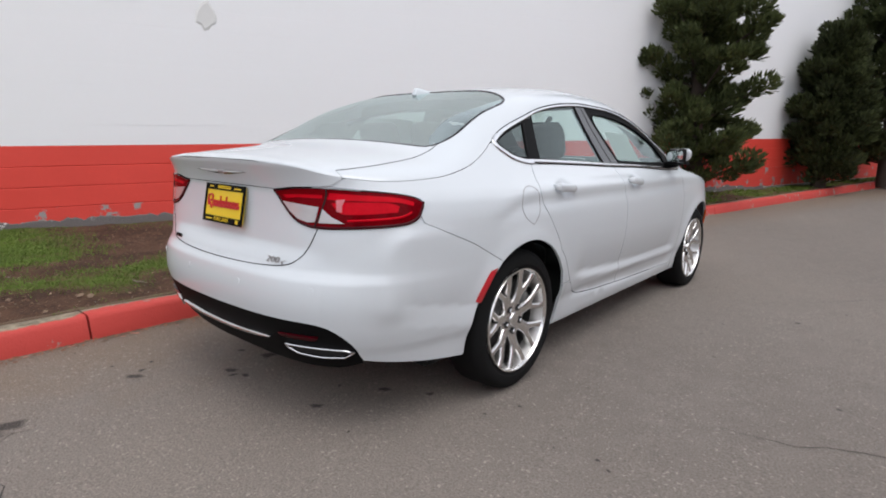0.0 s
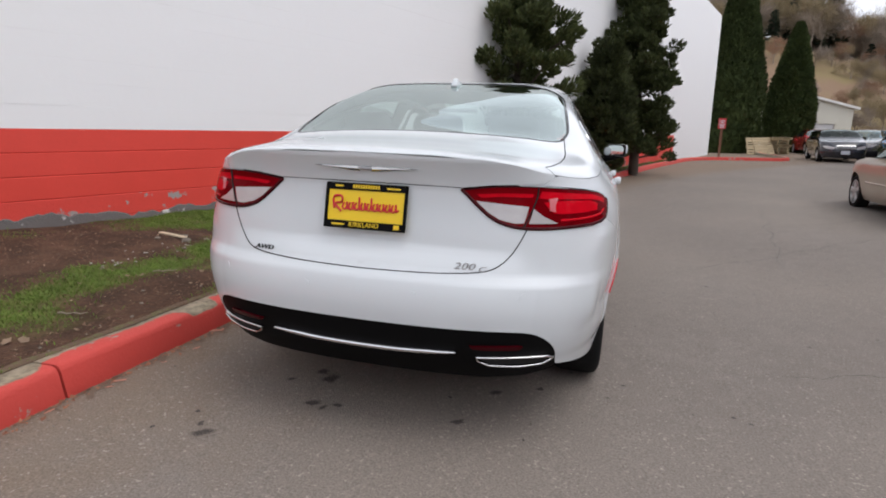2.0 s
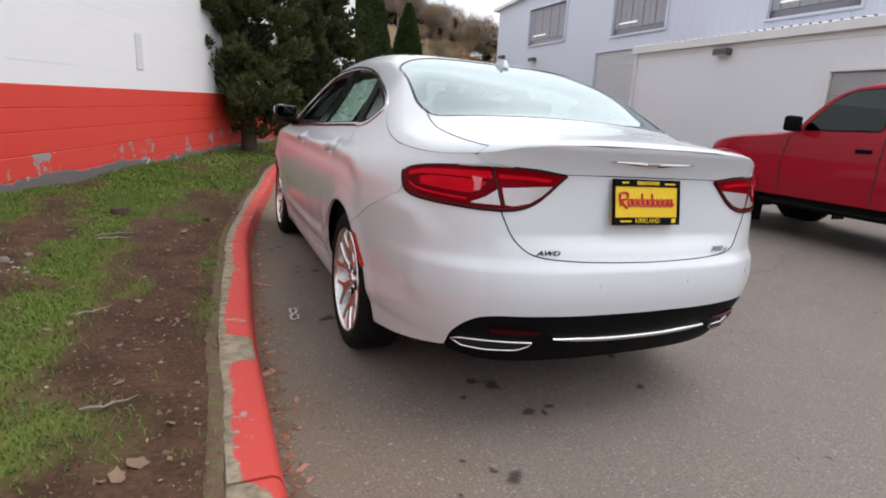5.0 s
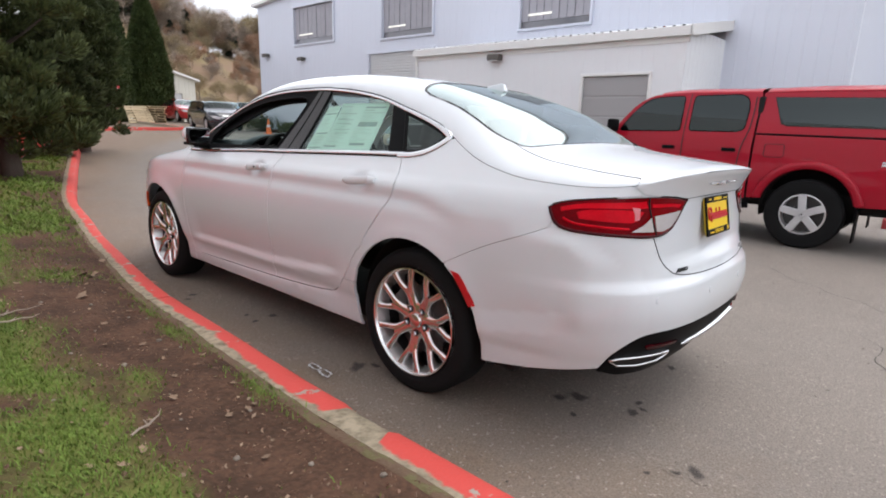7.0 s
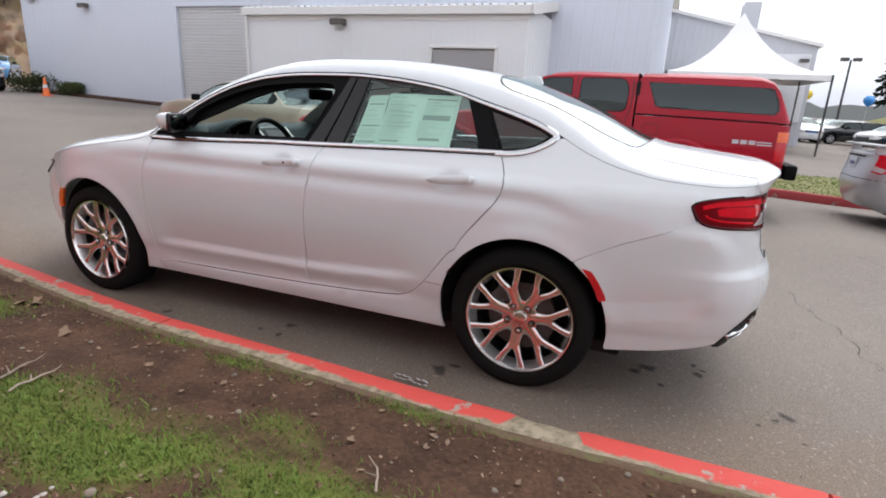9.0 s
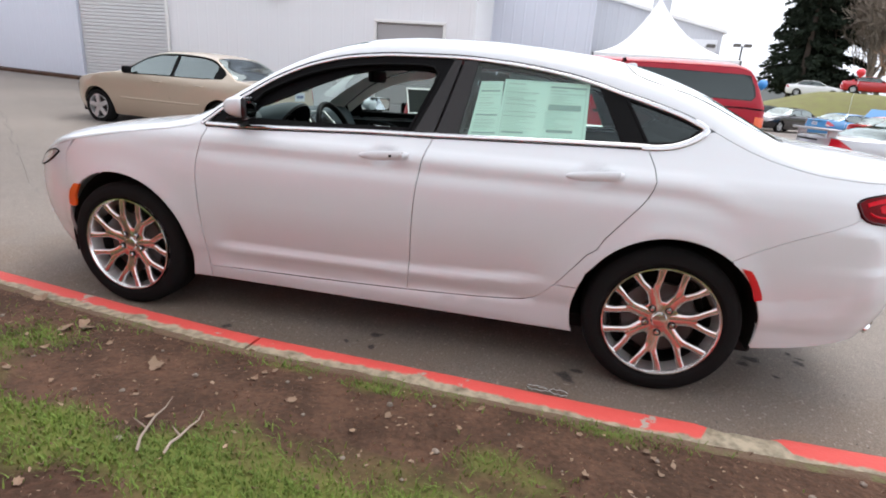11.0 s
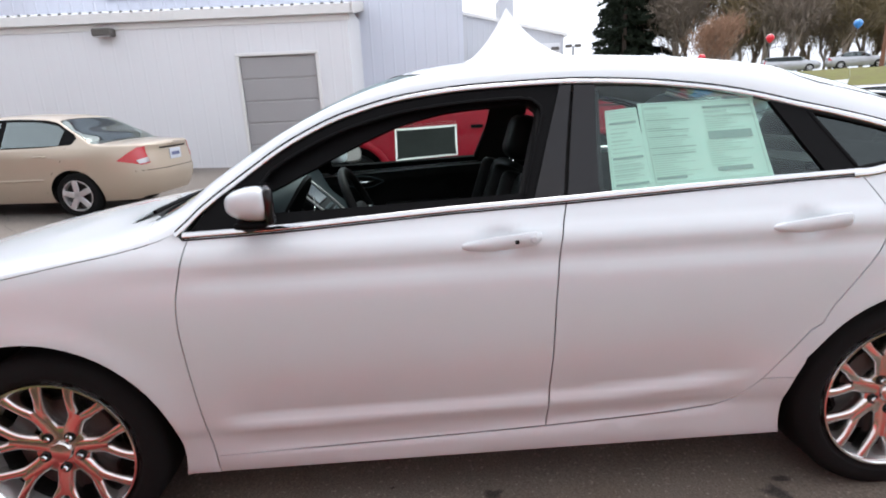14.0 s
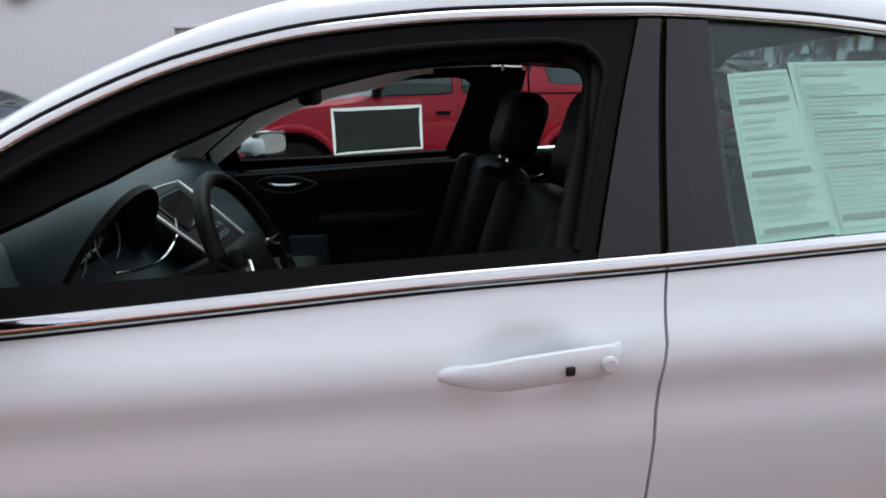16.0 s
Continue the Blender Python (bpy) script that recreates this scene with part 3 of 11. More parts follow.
def lawn_point(s, f):
    """A place on the lawn: s metres along the kerb, f from kerb (0) to wall (1)."""
    px, py = cut_line(KERB, s, s + 0.02)[0]
    qx, qy = cut_line(KERB, s + 0.02, s + 0.04)[0]
    d = Vector((qx - px, qy - py, 0)).normalized()
    lap = 0.143 + 0.010 * noise.noise(Vector((px * 2.2, py * 2.2, 9))) + 0.005 * noise.noise(Vector((px * 9, py * 9, 1)))
    a = Vector((px - d.y * lap, py + d.x * lap, 0))
    run = (a - WALL_AT)
    dist = run.dot(WALL_OUT)
    b = a - WALL_OUT * dist
    u = (b - WALL_AT).dot(WALL_DIR)
    p = a.lerp(b, f)
    za = float(ground_z(px, py)) + 0.1405
    zb = max(wall_base(u) - 0.03, za)
    bump = 0.035 * noise.noise(Vector((p.x * 1.7, p.y * 1.7, 0))) + 0.012 * noise.noise(Vector((p.x * 7, p.y * 7, 3)))
    fade = min(1.0, f * 6)
    p.z = za + (zb - za) * (f ** 0.9) + bump * fade
    return p


LAWN_END = kerb_length_at(21.0)
lawn_s = np.r_[np.arange(0.0, kerb_length_at(8.0), 0.10), np.arange(kerb_length_at(8.0), LAWN_END, 0.3)]
lawn_f = np.linspace(0, 1.02, 52)
lv = [lawn_point(s, f) for s in lawn_s for f in lawn_f]
m_f = len(lawn_f)
lf = [(i * m_f + j, i * m_f + j + 1, (i + 1) * m_f + j + 1, (i + 1) * m_f + j) for i in range(len(lawn_s) - 1) for j in range(m_f - 1)]
lawn = tagged(mesh_object("lawn", lv, [f[::-1] for f in lf], SOIL), "strip of bare soil and patchy grass between kerb and wall", "ground", "", "structure")

# block wall: a backing slab and its courses of painted block, laid to a slight rise
wall_west = thing("wall_west", pose(0, 0, 0), "painted block wall, white above a red band", "wall", kind="structure")
WALL_U0, WALL_U1, RED_U1 = -16.0, 32.0, 23.8


def wall_point(u, out, z):
    p = WALL_AT + WALL_DIR * u + WALL_OUT * out
    return (p.x, p.y, z + WALL_RISE * u)


def wall_course(u0, u1, z0, z1, out=0.0, arris=0.006):
    """One course: a long block face with eased edges, waving slightly."""
    bm = bmesh.new()
    n = max(2, int((u1 - u0) / 0.4) + 1)
    rings = []
    for i in range(n):
        u = u0 + (u1 - u0) * i / (n - 1)
        wob = out + 0.002 * noise.noise(Vector((u * 0.9, z0 * 5, 1.0)))
        rings.append([bm.verts.new(wall_point(u, o + wob, z)) for o, z in ((-0.05, z0), (-arris, z0), (0, z0 + arris), (0, z1 - arris), (-arris, z1), (-0.05, z1))])
    for r0, r1 in zip(rings, rings[1:]):
        for k in range(5):
            bm.faces.new((r0[k], r0[k + 1], r1[k + 1], r1[k]))
    bm.faces.new(rings[0])
    bm.faces.new(rings[-1][::-1])
    bmesh.ops.recalc_face_normals(bm, faces=bm.faces[:])
    return bm


slab = bmesh.new()
for u0, u1 in ((WALL_U0, WALL_U1),):
    c = [bm_v for bm_v in [slab.verts.new(wall_point(u, o, z)) for u in (u0, u1) for o in (-0.30, -0.014) for z in (-1.2, 7.3)]]
    for q in ((0, 1, 3, 2), (4, 6, 7, 5), (0, 4, 5, 1), (2, 3, 7, 6), (1, 5, 7, 3), (0, 2, 6, 4)):
        slab.faces.new([c[k] for k in q])
bmesh.ops.recalc_face_normals(slab, faces=slab.faces[:])
part("backing", slab, WHITE_WALL, wall_west)
COURSE = 0.2
RED_TOP = 1.167
for k in range(4):
    z1 = RED_TOP - COURSE * k
    part("block_course", wall_course(WALL_U0, RED_U1, z1 - COURSE, z1, out=0.002, arris=0.007), RED_WALL_LOW if k == 3 else RED_WALL, wall_west, "red painted block course")
part("block_course", wall_course(WALL_U0, RED_U1, RED_TOP - 5 * COURSE, RED_TOP - 4 * COURSE, out=0.002, arris=0.007), RED_WALL_LOW, wall_west, "red painted block course")
part("footing", wall_course(WALL_U0, RED_U1, -0.6, RED_TOP - 5 * COURSE - 0.004, out=0.006), CONCRETE, wall_west, "rough concrete footing")
for k in range(30):
    z0 = RED_TOP + COURSE * k
    part("block_course", wall_course(WALL_U0, WALL_U1, z0, z0 + COURSE, out=0.0, arris=0.0008 if k % 3 else 0.0013), WHITE_WALL, wall_west, "white painted block course")
for k in range(8):
    z1 = RED_TOP - COURSE * k
    part("block_course", wall_course(RED_U1 + 0.01, WALL_U1, z1 - COURSE, z1, out=0.0, arris=0.003), WHITE_WALL, wall_west, "white painted block course")
# bare concrete at the wall's foot, where the paint has come away
BARE_FOOT = masked("bare_wall_foot", (0.165, 0.148, 0.142), (0.58, 0.56, 0.54), 7.0, 0.60, 0.65, rough=0.9, bump=0.8, base2=(0.09, 0.08, 0.078))
fv = []
for u in np.arange(-6.0, 12.0, 0.035):
    rag = 0.085 + 0.070 * noise.noise(Vector((u * 0.9, 3, 0))) + 0.055 * noise.noise(Vector((u * 4.1, 0, 2))) + 0.030 * noise.noise(Vector((u * 15.0, 7, 0)))
    z0 = wall_base(u) - 0.09 - WALL_RISE * u
    top_z = wall_base(u) - 0.03 - WALL_RISE * u + max(0.0, rag)
    fv += [wall_point(u, 0.004, z0), wall_point(u, 0.010, z0), wall_point(u, 0.0085, top_z - 0.01), wall_point(u, 0.004, top_z)]
nf = len(fv) // 4
mesh_object("bare_foot", fv, [(4 * i + k, 4 * i + k + 1, 4 * i + k + 5, 4 * i + k + 4) for i in range(nf - 1) for k in range(3)], BARE_FOOT, wall_west, "bare grey concrete where paint has peeled", smooth=False)
# filled-in hatch on the wall, and a patch of broken render
bm = bmesh.new()
PALE = mat("grey_patch_paint", (0.72, 0.715, 0.70), 0.7, vary=0.2, scale=6)
vv = [bm.verts.new(wall_point(u, o, z - WALL_RISE * u)) for o in (0.001, 0.012) for u, z in ((5.58, 1.50), (5.74, 1.50), (5.74, 1.92), (5.58, 1.92))]
for q in ((4, 5, 6, 7), (0, 1, 5, 4), (1, 2, 6, 5), (2, 3, 7, 6), (3, 0, 4, 7)):
    bm.faces.new([vv[k] for k in q])
bmesh.ops.recalc_face_normals(bm, faces=bm.faces[:])
bmesh.ops.bevel(bm, geom=bm.edges[:], offset=0.004, segments=1, affect="EDGES")
part("hatch_cover", bm, PALE, wall_west, "small pale grey cover plate")
bm = bmesh.new()
ring = []
for k in range(14):
    a = 2 * math.pi * k / 14
    r = 0.13 * (1 + 0.42 * noise.noise(Vector((math.cos(a) * 3.1, math.sin(a) * 3.1, 5))))
    ring.append((1.00 + r * math.cos(a) * 0.85, 2.53 + r * math.sin(a) * 1.1))
lo = [bm.verts.new(wall_point(u, 0.001, z - WALL_RISE * u)) for u, z in ring]
hi = [bm.verts.new(wall_point(1.00 + (u - 1.00) * 0.8, 0.009, 2.53 + (z - 2.53) * 0.8 - WALL_RISE * u)) for u, z in ring]
bm.faces.new(hi)
for k in range(14):
    bm.faces.new((lo[k], lo[(k + 1) % 14], hi[(k + 1) % 14], hi[k]))
bmesh.ops.recalc_face_normals(bm, faces=bm.faces[:])
part("render_patch", bm, PALE, wall_west, "patch of broken render")

# ---------------------------------------------------------------- metal-clad building across the drive
CLAD = mat("pale_blue_grey_cladding", (0.60, 0.625, 0.70), 0.5, vary=0.12, scale=0.6, dark=(0.50, 0.52, 0.58), bump=0.03)
CLAD_W = mat("off_white_cladding", (0.71, 0.715, 0.73), 0.5, vary=0.14, scale=0.7, dark=(0.58, 0.58, 0.60), bump=0.03)
TRIM_W = mat("white_trim", (0.74, 0.73, 0.71), 0.45, vary=0.12, scale=3)
ROLL = mat("grey_roll_door", (0.62, 0.62, 0.62), 0.5, vary=0.15, scale=2)
GREY_DOOR = mat("grey_panel_door", (0.34, 0.33, 0.33), 0.55, vary=0.12, scale=2)
# base colour lightened to put in the grey that the panes reflect
WINDOW = mat("dark_window_glass", (0.24, 0.24, 0.26), 0.10, coat=1.0, vary=0.6, scale=1.2, dark=(0.10, 0.10, 0.11))
LAMP_BODY = mat("bronze_lamp_casing", (0.10, 0.09, 0.08), 0.5, vary=0.3, scale=12)


def clad_wall(name, p0, p1, z0, z1, material, parent, pitch=0.3, rib=0.02, tops=None, holes=()):
    """Ribbed sheet wall from p0 to p1; tops gives its height along it; holes are (s0, s1, z0, z1) openings."""
    d = Vector((p1[0] - p0[0], p1[1] - p0[1], 0))
    length = d.length
    d.normalize()
    n = Vector((d.y, -d.x, 0))
    cuts = {0.0, length}
    s = 0.0
    while s < length:
        for o in (0.0, pitch * 0.80, pitch * 0.86, pitch * 0.94):
            if s + o < length:
                cuts.add(s + o)
        s += pitch
    for h in holes:
        cuts |= {h[0], h[1]}
    cuts = sorted(cuts)
    bm = bmesh.new()

    def out(s):
        f = (s % pitch) / pitch
        return rib if 0.85 < f < 0.95 else 0.0
    for a, b in zip(cuts, cuts[1:]):
        if b - a < 1e-6:
            continue
        mid = (a + b) / 2
        spans = [(z0, None)]
        for h in sorted(holes, key=lambda h: h[2]):
            if h[0] - 1e-6 <= a and b <= h[1] + 1e-6:
                lo_part = [(z0, h[2])] if h[2] > z0 + 0.01 else []
                spans = [q for q in spans if q[1] is not None] + [(spans[-1][0], h[2]), (h[3], None)] if spans[-1][0] > z0 else lo_part + [(h[3], None)]
        for lo, hi in spans:
            za, zb = (hi, hi) if hi is not None else ((tops(a), tops(b)) if tops else (z1, z1))
            q = [Vector((p0[0], p0[1], 0)) + d * s + n * out(s - 1e-7 if s == b else s + 1e-7) for s in (a, b)]
            bm.faces.new([bm.verts.new((q[0].x, q[0].y, lo)), bm.verts.new((q[1].x, q[1].y, lo)), bm.verts.new((q[1].x, q[1].y, zb)), bm.verts.new((q[0].x, q[0].y, za))])
    bmesh.ops.remove_doubles(bm, verts=bm.verts[:], dist=0.0005)
    return part(name, bm, material, parent)


BX, AX = 13.55, 10.80          # main wall and annex front, both run along y
B0 = 0.0
warehouse = thing("warehouse", pose(0, 0, 0), "long pale blue-grey metal-clad warehouse with upper windows and roller doors", "building", kind="")
roof_top = lambda s: min(6.83 + 0.075 * s, 8.0)
# main wall from its far corner (y = 25.8) to the near corner (y = 0.4)
WALL_Y1, WALL_Y0 = 26.1, 0.2
win = [(22.75, 19.65, 4.76, 6.42), (16.35, 13.5, 4.57, 6.2), (9.5, 6.95, 4.34, 6.0)]
holes = [(WALL_Y1 - a, WALL_Y1 - b, z0, z1) for a, b, z0, z1 in win] + [(WALL_Y1 - 17.2, WALL_Y1 - 13.4, 0.45, 3.98)]
clad_wall("wall", (BX, WALL_Y1), (BX, WALL_Y0), 0.0, 8.0, CLAD, warehouse, tops=roof_top, holes=holes, rib=0.007)
clad_wall("wall", (BX, WALL_Y0), (BX + 16, WALL_Y0), -0.4, 8.0, CLAD, warehouse)
clad_wall("wall", (BX + 30, WALL_Y1), (BX, WALL_Y1), 0.0, 6.83, CLAD, warehouse)
bm = bmesh.new()
q = [(BX - 0.25, WALL_Y1 + 0.25, 6.82), (BX - 0.25, WALL_Y1 - 15.6, 8.02), (BX - 0.25, WALL_Y0 - 0.2, 8.02), (BX + 30, WALL_Y0 - 0.2, 8.02), (BX + 30, WALL_Y1 - 15.6, 8.02), (BX + 30, WALL_Y1 + 0.25, 6.82)]
lo_v, hi_v = [bm.verts.new(v) for v in q], [bm.verts.new((v[0], v[1], v[2] + 0.14)) for v in q]
for vs in (lo_v, hi_v):
    bm.faces.new((vs[0], vs[1], vs[4], vs[5]))
    bm.faces.new((vs[1], vs[2], vs[3], vs[4]))
for i in range(6):
    bm.faces.new((lo_v[i], lo_v[(i + 1) % 6], hi_v[(i + 1) % 6], hi_v[i]))
bmesh.ops.recalc_face_normals(bm, faces=bm.faces[:])
part("roof", bm, TRIM_W, warehouse, "pale metal roof edge")
CURTAIN = mat("hanging_strips", (0.40, 0.39, 0.42), 0.7, vary=0.4, scale=4)
for a, b, z0, z1 in win:
    bm = bmesh.new()
    add_box(bm, (BX + 0.10, (a + b) / 2, (z0 + z1) / 2), (0.02, a - b, z1 - z0))
    w = part("window", bm, WINDOW, warehouse, "dark upper window")
    bm = bmesh.new()
    for c, s in (((BX - 0.01, (a + b) / 2, z0 - 0.04), (0.14, a - b + 0.16, 0.08)), ((BX - 0.01, (a + b) / 2, z1 + 0.04), (0.14, a - b + 0.16, 0.08)),
                 ((BX - 0.01, a + 0.04, (z0 + z1) / 2), (0.14, 0.08, z1 - z0)), ((BX - 0.01, b - 0.04, (z0 + z1) / 2), (0.14, 0.08, z1 - z0))):
        add_box(bm, c, s, 0.008)
    part("window_frame", bm, CLAD, w)
    for k in range(9):
        y = b + (a - b) * (k + 0.5) / 9
        part("curtain_strip", box((BX + 0.055 + 0.012 * (k % 2), y, (z0 + z1) / 2 + 0.1), (0.008, (a - b) / 9 * 0.92, z1 - z0 - 0.25)), CURTAIN, w)
    part("tube_light", box((BX + 0.045, b + (a - b) * 0.72, z0 + 0.42), (0.02, (a - b) * 0.35, 0.07), 0.006), mat("lit_tube", (0.90, 0.88, 0.80), 0.4, emit=0.18), w, "glowing strip light inside")


def roller_door(y0, y1, z0, z1, x, parent):
    d = part("door", box((x + 0.09, (y0 + y1) / 2, (z0 + z1) / 2), (0.02, y1 - y0, z1 - z0)), ROLL, parent, "grey slatted roller door, shut")
    k = int((z1 - z0) / 0.11)
    for i in range(k):
        za, zb = z0 + (z1 - z0) * i / k, z0 + (z1 - z0) * (i + 1) / k
        part("slat", box((x + 0.06, (y0 + y1) / 2, (za + zb) / 2), (0.04, y1 - y0, zb - za - 0.022), 0.012), ROLL, d)
    part("jamb", box((x, y1 + 0.06, (z0 + z1) / 2), (0.12, 0.12, z1 - z0), 0.01), CLAD, d)
    part("lintel", box((x, (y0 + y1) / 2, z1 + 0.06), (0.12, y1 - y0 + 0.24, 0.12), 0.01), CLAD, d)


roller_door(13.4, 17.2, 0.45, 3.98, BX, warehouse)


def wall_pack(parent, p, facing=-1):
    """A box lamp on a wall bracket."""
    bm = bmesh.new()
    add_box(bm, (p[0] + facing * 0.13, p[1], p[2]), (0.26, 0.42, 0.17), 0.03)
    lamp = part("wall_lamp", bm, LAMP_BODY, parent, "bronze box floodlight on the wall")
    part("lens", box((p[0] + facing * 0.17, p[1], p[2] - 0.09), (0.18, 0.34, 0.02), 0.005), CLEAR_LENS, lamp)


wall_pack(warehouse, (BX, 22.1, 4.06))
wall_pack(warehouse, (BX - 0.0, 25.3, 4.4))

annex = thing("annex", pose(0, 0, 0), "low off-white metal-clad annex with white gutter and grey door", "building")
AY1, AY0, AZ = 11.52, 3.02, 3.31
door_hole = (AY1 - 5.53, AY1 - 3.80, 0.05, 2.48)
clad_wall("wall", (AX, AY1), (AX, AY0), -0.3, AZ, CLAD_W, annex, holes=[door_hole], rib=0.003)
clad_wall("wall", (AX, AY0), (BX, AY0), -0.3, AZ + 0.2, CLAD_W, annex, rib=0.012)
clad_wall("wall", (BX, AY1), (AX, AY1), -0.3, AZ + 0.2, CLAD_W, annex, rib=0.012)
bm = bmesh.new()
add_box(bm, (AX + 0.05, (3.80 + 5.53) / 2, 1.26), (0.05, 1.73, 2.44))
d = part("door", bm, GREY_DOOR, annex, "grey sectional door, shut")
for k in range(5):
    part("door_panel", box((AX + 0.035, (3.80 + 5.53) / 2, 0.27 + k * 0.49), (0.05, 1.71, 0.46), 0.012), GREY_DOOR, d)
bm = bmesh.new()
for c, s in (((AX - 0.02, 3.77, 1.25), (0.08, 0.07, 2.46)), ((AX - 0.02, 5.56, 1.25), (0.08, 0.07, 2.46)), ((AX - 0.02, 4.665, 2.515), (0.08, 1.86, 0.07))):
    add_box(bm, c, s, 0.01)
part("door_frame", bm, TRIM_W, d)
bm = prism([(AX - 0.16, AZ - 0.02), (AX - 0.16, AZ + 0.17), (AX - 0.10, AZ + 0.19), (AX + 0.02, AZ + 0.05), (AX + 0.02, AZ - 0.02)], AY0 - 0.12, AY1 + 0.12, "y")
part("gutter", bm, TRIM_W, annex, "white box gutter")
part("fascia", box((AX - 0.01, (AY0 + AY1) / 2, AZ - 0.09), (0.03, AY1 - AY0 + 0.1, 0.13), 0.005), TRIM_W, annex)
bm = bmesh.new()
n_rib = 40
for i in range(n_rib):
    y0, y1 = AY0 - 0.1 + (AY1 - AY0 + 0.2) * i / n_rib, AY0 - 0.1 + (AY1 - AY0 + 0.2) * (i + 1) / n_rib
    w = y1 - y0
    prof = [(y0, 0.0), (y0 + w * 0.6, 0.0), (y0 + w * 0.7, 0.035), (y0 + w * 0.9, 0.035), (y1, 0.0)]
    for (ya, ha), (yb, hb) in zip(prof, prof[1:]):
        bm.faces.new([bm.verts.new((AX - 0.13, ya, AZ + 0.18 + ha)), bm.verts.new((AX - 0.13, yb, AZ + 0.18 + hb)), bm.verts.new((BX, yb, AZ + 0.62 + hb)), bm.verts.new((BX, ya, AZ + 0.62 + ha))])
bmesh.ops.remove_doubles(bm, verts=bm.verts[:], dist=0.001)
part("roof", bm, CLAD_W, annex, "ribbed metal lean-to roof")
bm = prism([(AX - 0.16, AZ - 0.02), (AX - 0.16, AZ + 0.20), (BX, AZ + 0.68), (BX, AZ + 0.44), (AX, AZ - 0.02)], AY0 - 0.16, AY0 - 0.10, "y")
part("barge_board", bm, TRIM_W, annex)
part("downpipe", tube([(AX - 0.07, AY1 + 0.03, AZ), (AX - 0.05, AY1 + 0.03, AZ - 0.25), (AX - 0.05, AY1 + 0.03, 0.2)], 0.045, 8), TRIM_W, annex)
wall_pack(annex, (AX, 8.33, 3.10))
# ---------------------------------------------------------------- car bodies
from mathutils.geometry import delaunay_2d_cdt


class Shape:
    """The skin of a car, x to its right, y ahead, z up: the flanks and ends (along, z), and the top between them (across, y)."""

    def __init__(self, prof, y0r, nr, rear, y0f, nf, front, edge, crown, lean=0.75, detail=None, bow=None, full=None):
        self.prof, self.y0r, self.nr, self.rear, self.y0f, self.nf, self.front = knots(prof), y0r, nr, knots(rear), y0f, nf, knots(front)
        self.edge, self.crown, self.lean, self.detail = knots(edge), knots(crown), lean, detail or (lambda y, z: 0.0)
        self.full = full or (lambda y: 0.0 * y)
        self.bow = bow or (lambda z: 0.0 * z)
        th = np.linspace(0, math.pi / 2, 4000)
        x, y = 0.9 * np.sin(th) ** (2 / nr), 1.35 * np.cos(th) ** (2 / nr)
        self.rs, self.rt = np.r_[0, np.cumsum(np.hypot(np.diff(x), np.diff(y)))], th
        x, y = 0.9 * np.cos(th) ** (2 / nf), 1.1 * np.sin(th) ** (2 / nf)
        self.fs, self.ft = np.r_[0, np.cumsum(np.hypot(np.diff(x), np.diff(y)))], th
        self.ur = self.rs[-1]
        self.uf = self.ur + y0f - y0r
        self.um = self.uf + self.fs[-1]

    def flank(self, u, z):
        u, z = np.asarray(u, float), np.asarray(z, float)
        w, lr, lf = self.prof(z), self.y0r - self.rear(z), self.front(z) - self.y0f
        tr = np.interp(u, self.rs, self.rt)
        tf = np.interp(u - self.uf, self.fs, self.ft)
        c = lambda v: np.clip(v, 0, 1)
        x = np.where(u < self.ur, w * c(np.sin(tr)) ** (2 / self.nr), np.where(u > self.uf, w * c(np.cos(tf)) ** (2 / self.nf), w))
        y = np.where(u < self.ur, self.y0r - lr * c(np.cos(tr)) ** (2 / self.nr), np.where(u > self.uf, self.y0f + lf * c(np.sin(tf)) ** (2 / self.nf), self.y0r + u - self.ur))
        y = np.where(u < self.ur, y - self.bow(z) * np.clip(1 - (x / 0.62) ** 2, 0, 1), y)
        x = x + self.detail(y, z) * np.clip(x / 0.3, 0, 1)
        return np.stack([x, y, z + 0 * u], -1)

    def half(self, y, z):
        """Half width of the flank at y, z."""
        y, z = np.asarray(y, float), np.asarray(z, float)
        w = self.prof(z)
        a = np.clip((self.y0r - y) / (self.y0r - self.rear(z)), 0, 1)
        b = np.clip((y - self.y0f) / (self.front(z) - self.y0f), 0, 1)
        return w * (1 - a ** self.nr) ** (1 / self.nr) * (1 - b ** self.nf) ** (1 / self.nf)

    def at_y(self, y, z):
        """The flank's own coordinate of a place seen from the side."""
        us = np.linspace(0, self.um, 1500)
        return float(np.interp(y, self.flank(us, np.full_like(us, z))[:, 1], us)), z

    def at_x(self, x, z):
        """The same for a place seen from behind."""
        us = np.linspace(0, self.ur, 1500)
        return float(np.interp(x, self.flank(us, np.full_like(us, z))[:, 0], us)), z

    def top(self, q, y):
        q, y = np.asarray(q, float), np.asarray(y, float)
        zc, zt = self.edge(y), self.crown(y)
        xc = self.half(y, zc)
        k = -(self.prof(zc + 0.01) - self.prof(zc - 0.01)) / 0.02
        k = np.clip(k, 0.0, 1.6)
        fu = self.full(y)
        h = (zt - zc) * (self.lean + 0.28 * fu)
        t = 1 - np.abs(q)
        ax, az = xc, zc
        bx, bz = np.maximum(xc - k * h, xc * 0.3), zc + h
        cx, cz = xc * (0.42 + 0.24 * fu), zt - (zt - zc) * 0.01
        x = (1 - t) ** 3 * ax + 3 * t * (1 - t) ** 2 * bx + 3 * t**2 * (1 - t) * cx
        z = (1 - t) ** 3 * az + 3 * t * (1 - t) ** 2 * bz + 3 * t**2 * (1 - t) * cz + t**3 * zt
        return np.stack([np.sign(q) * x, y + 0 * q, z], -1)

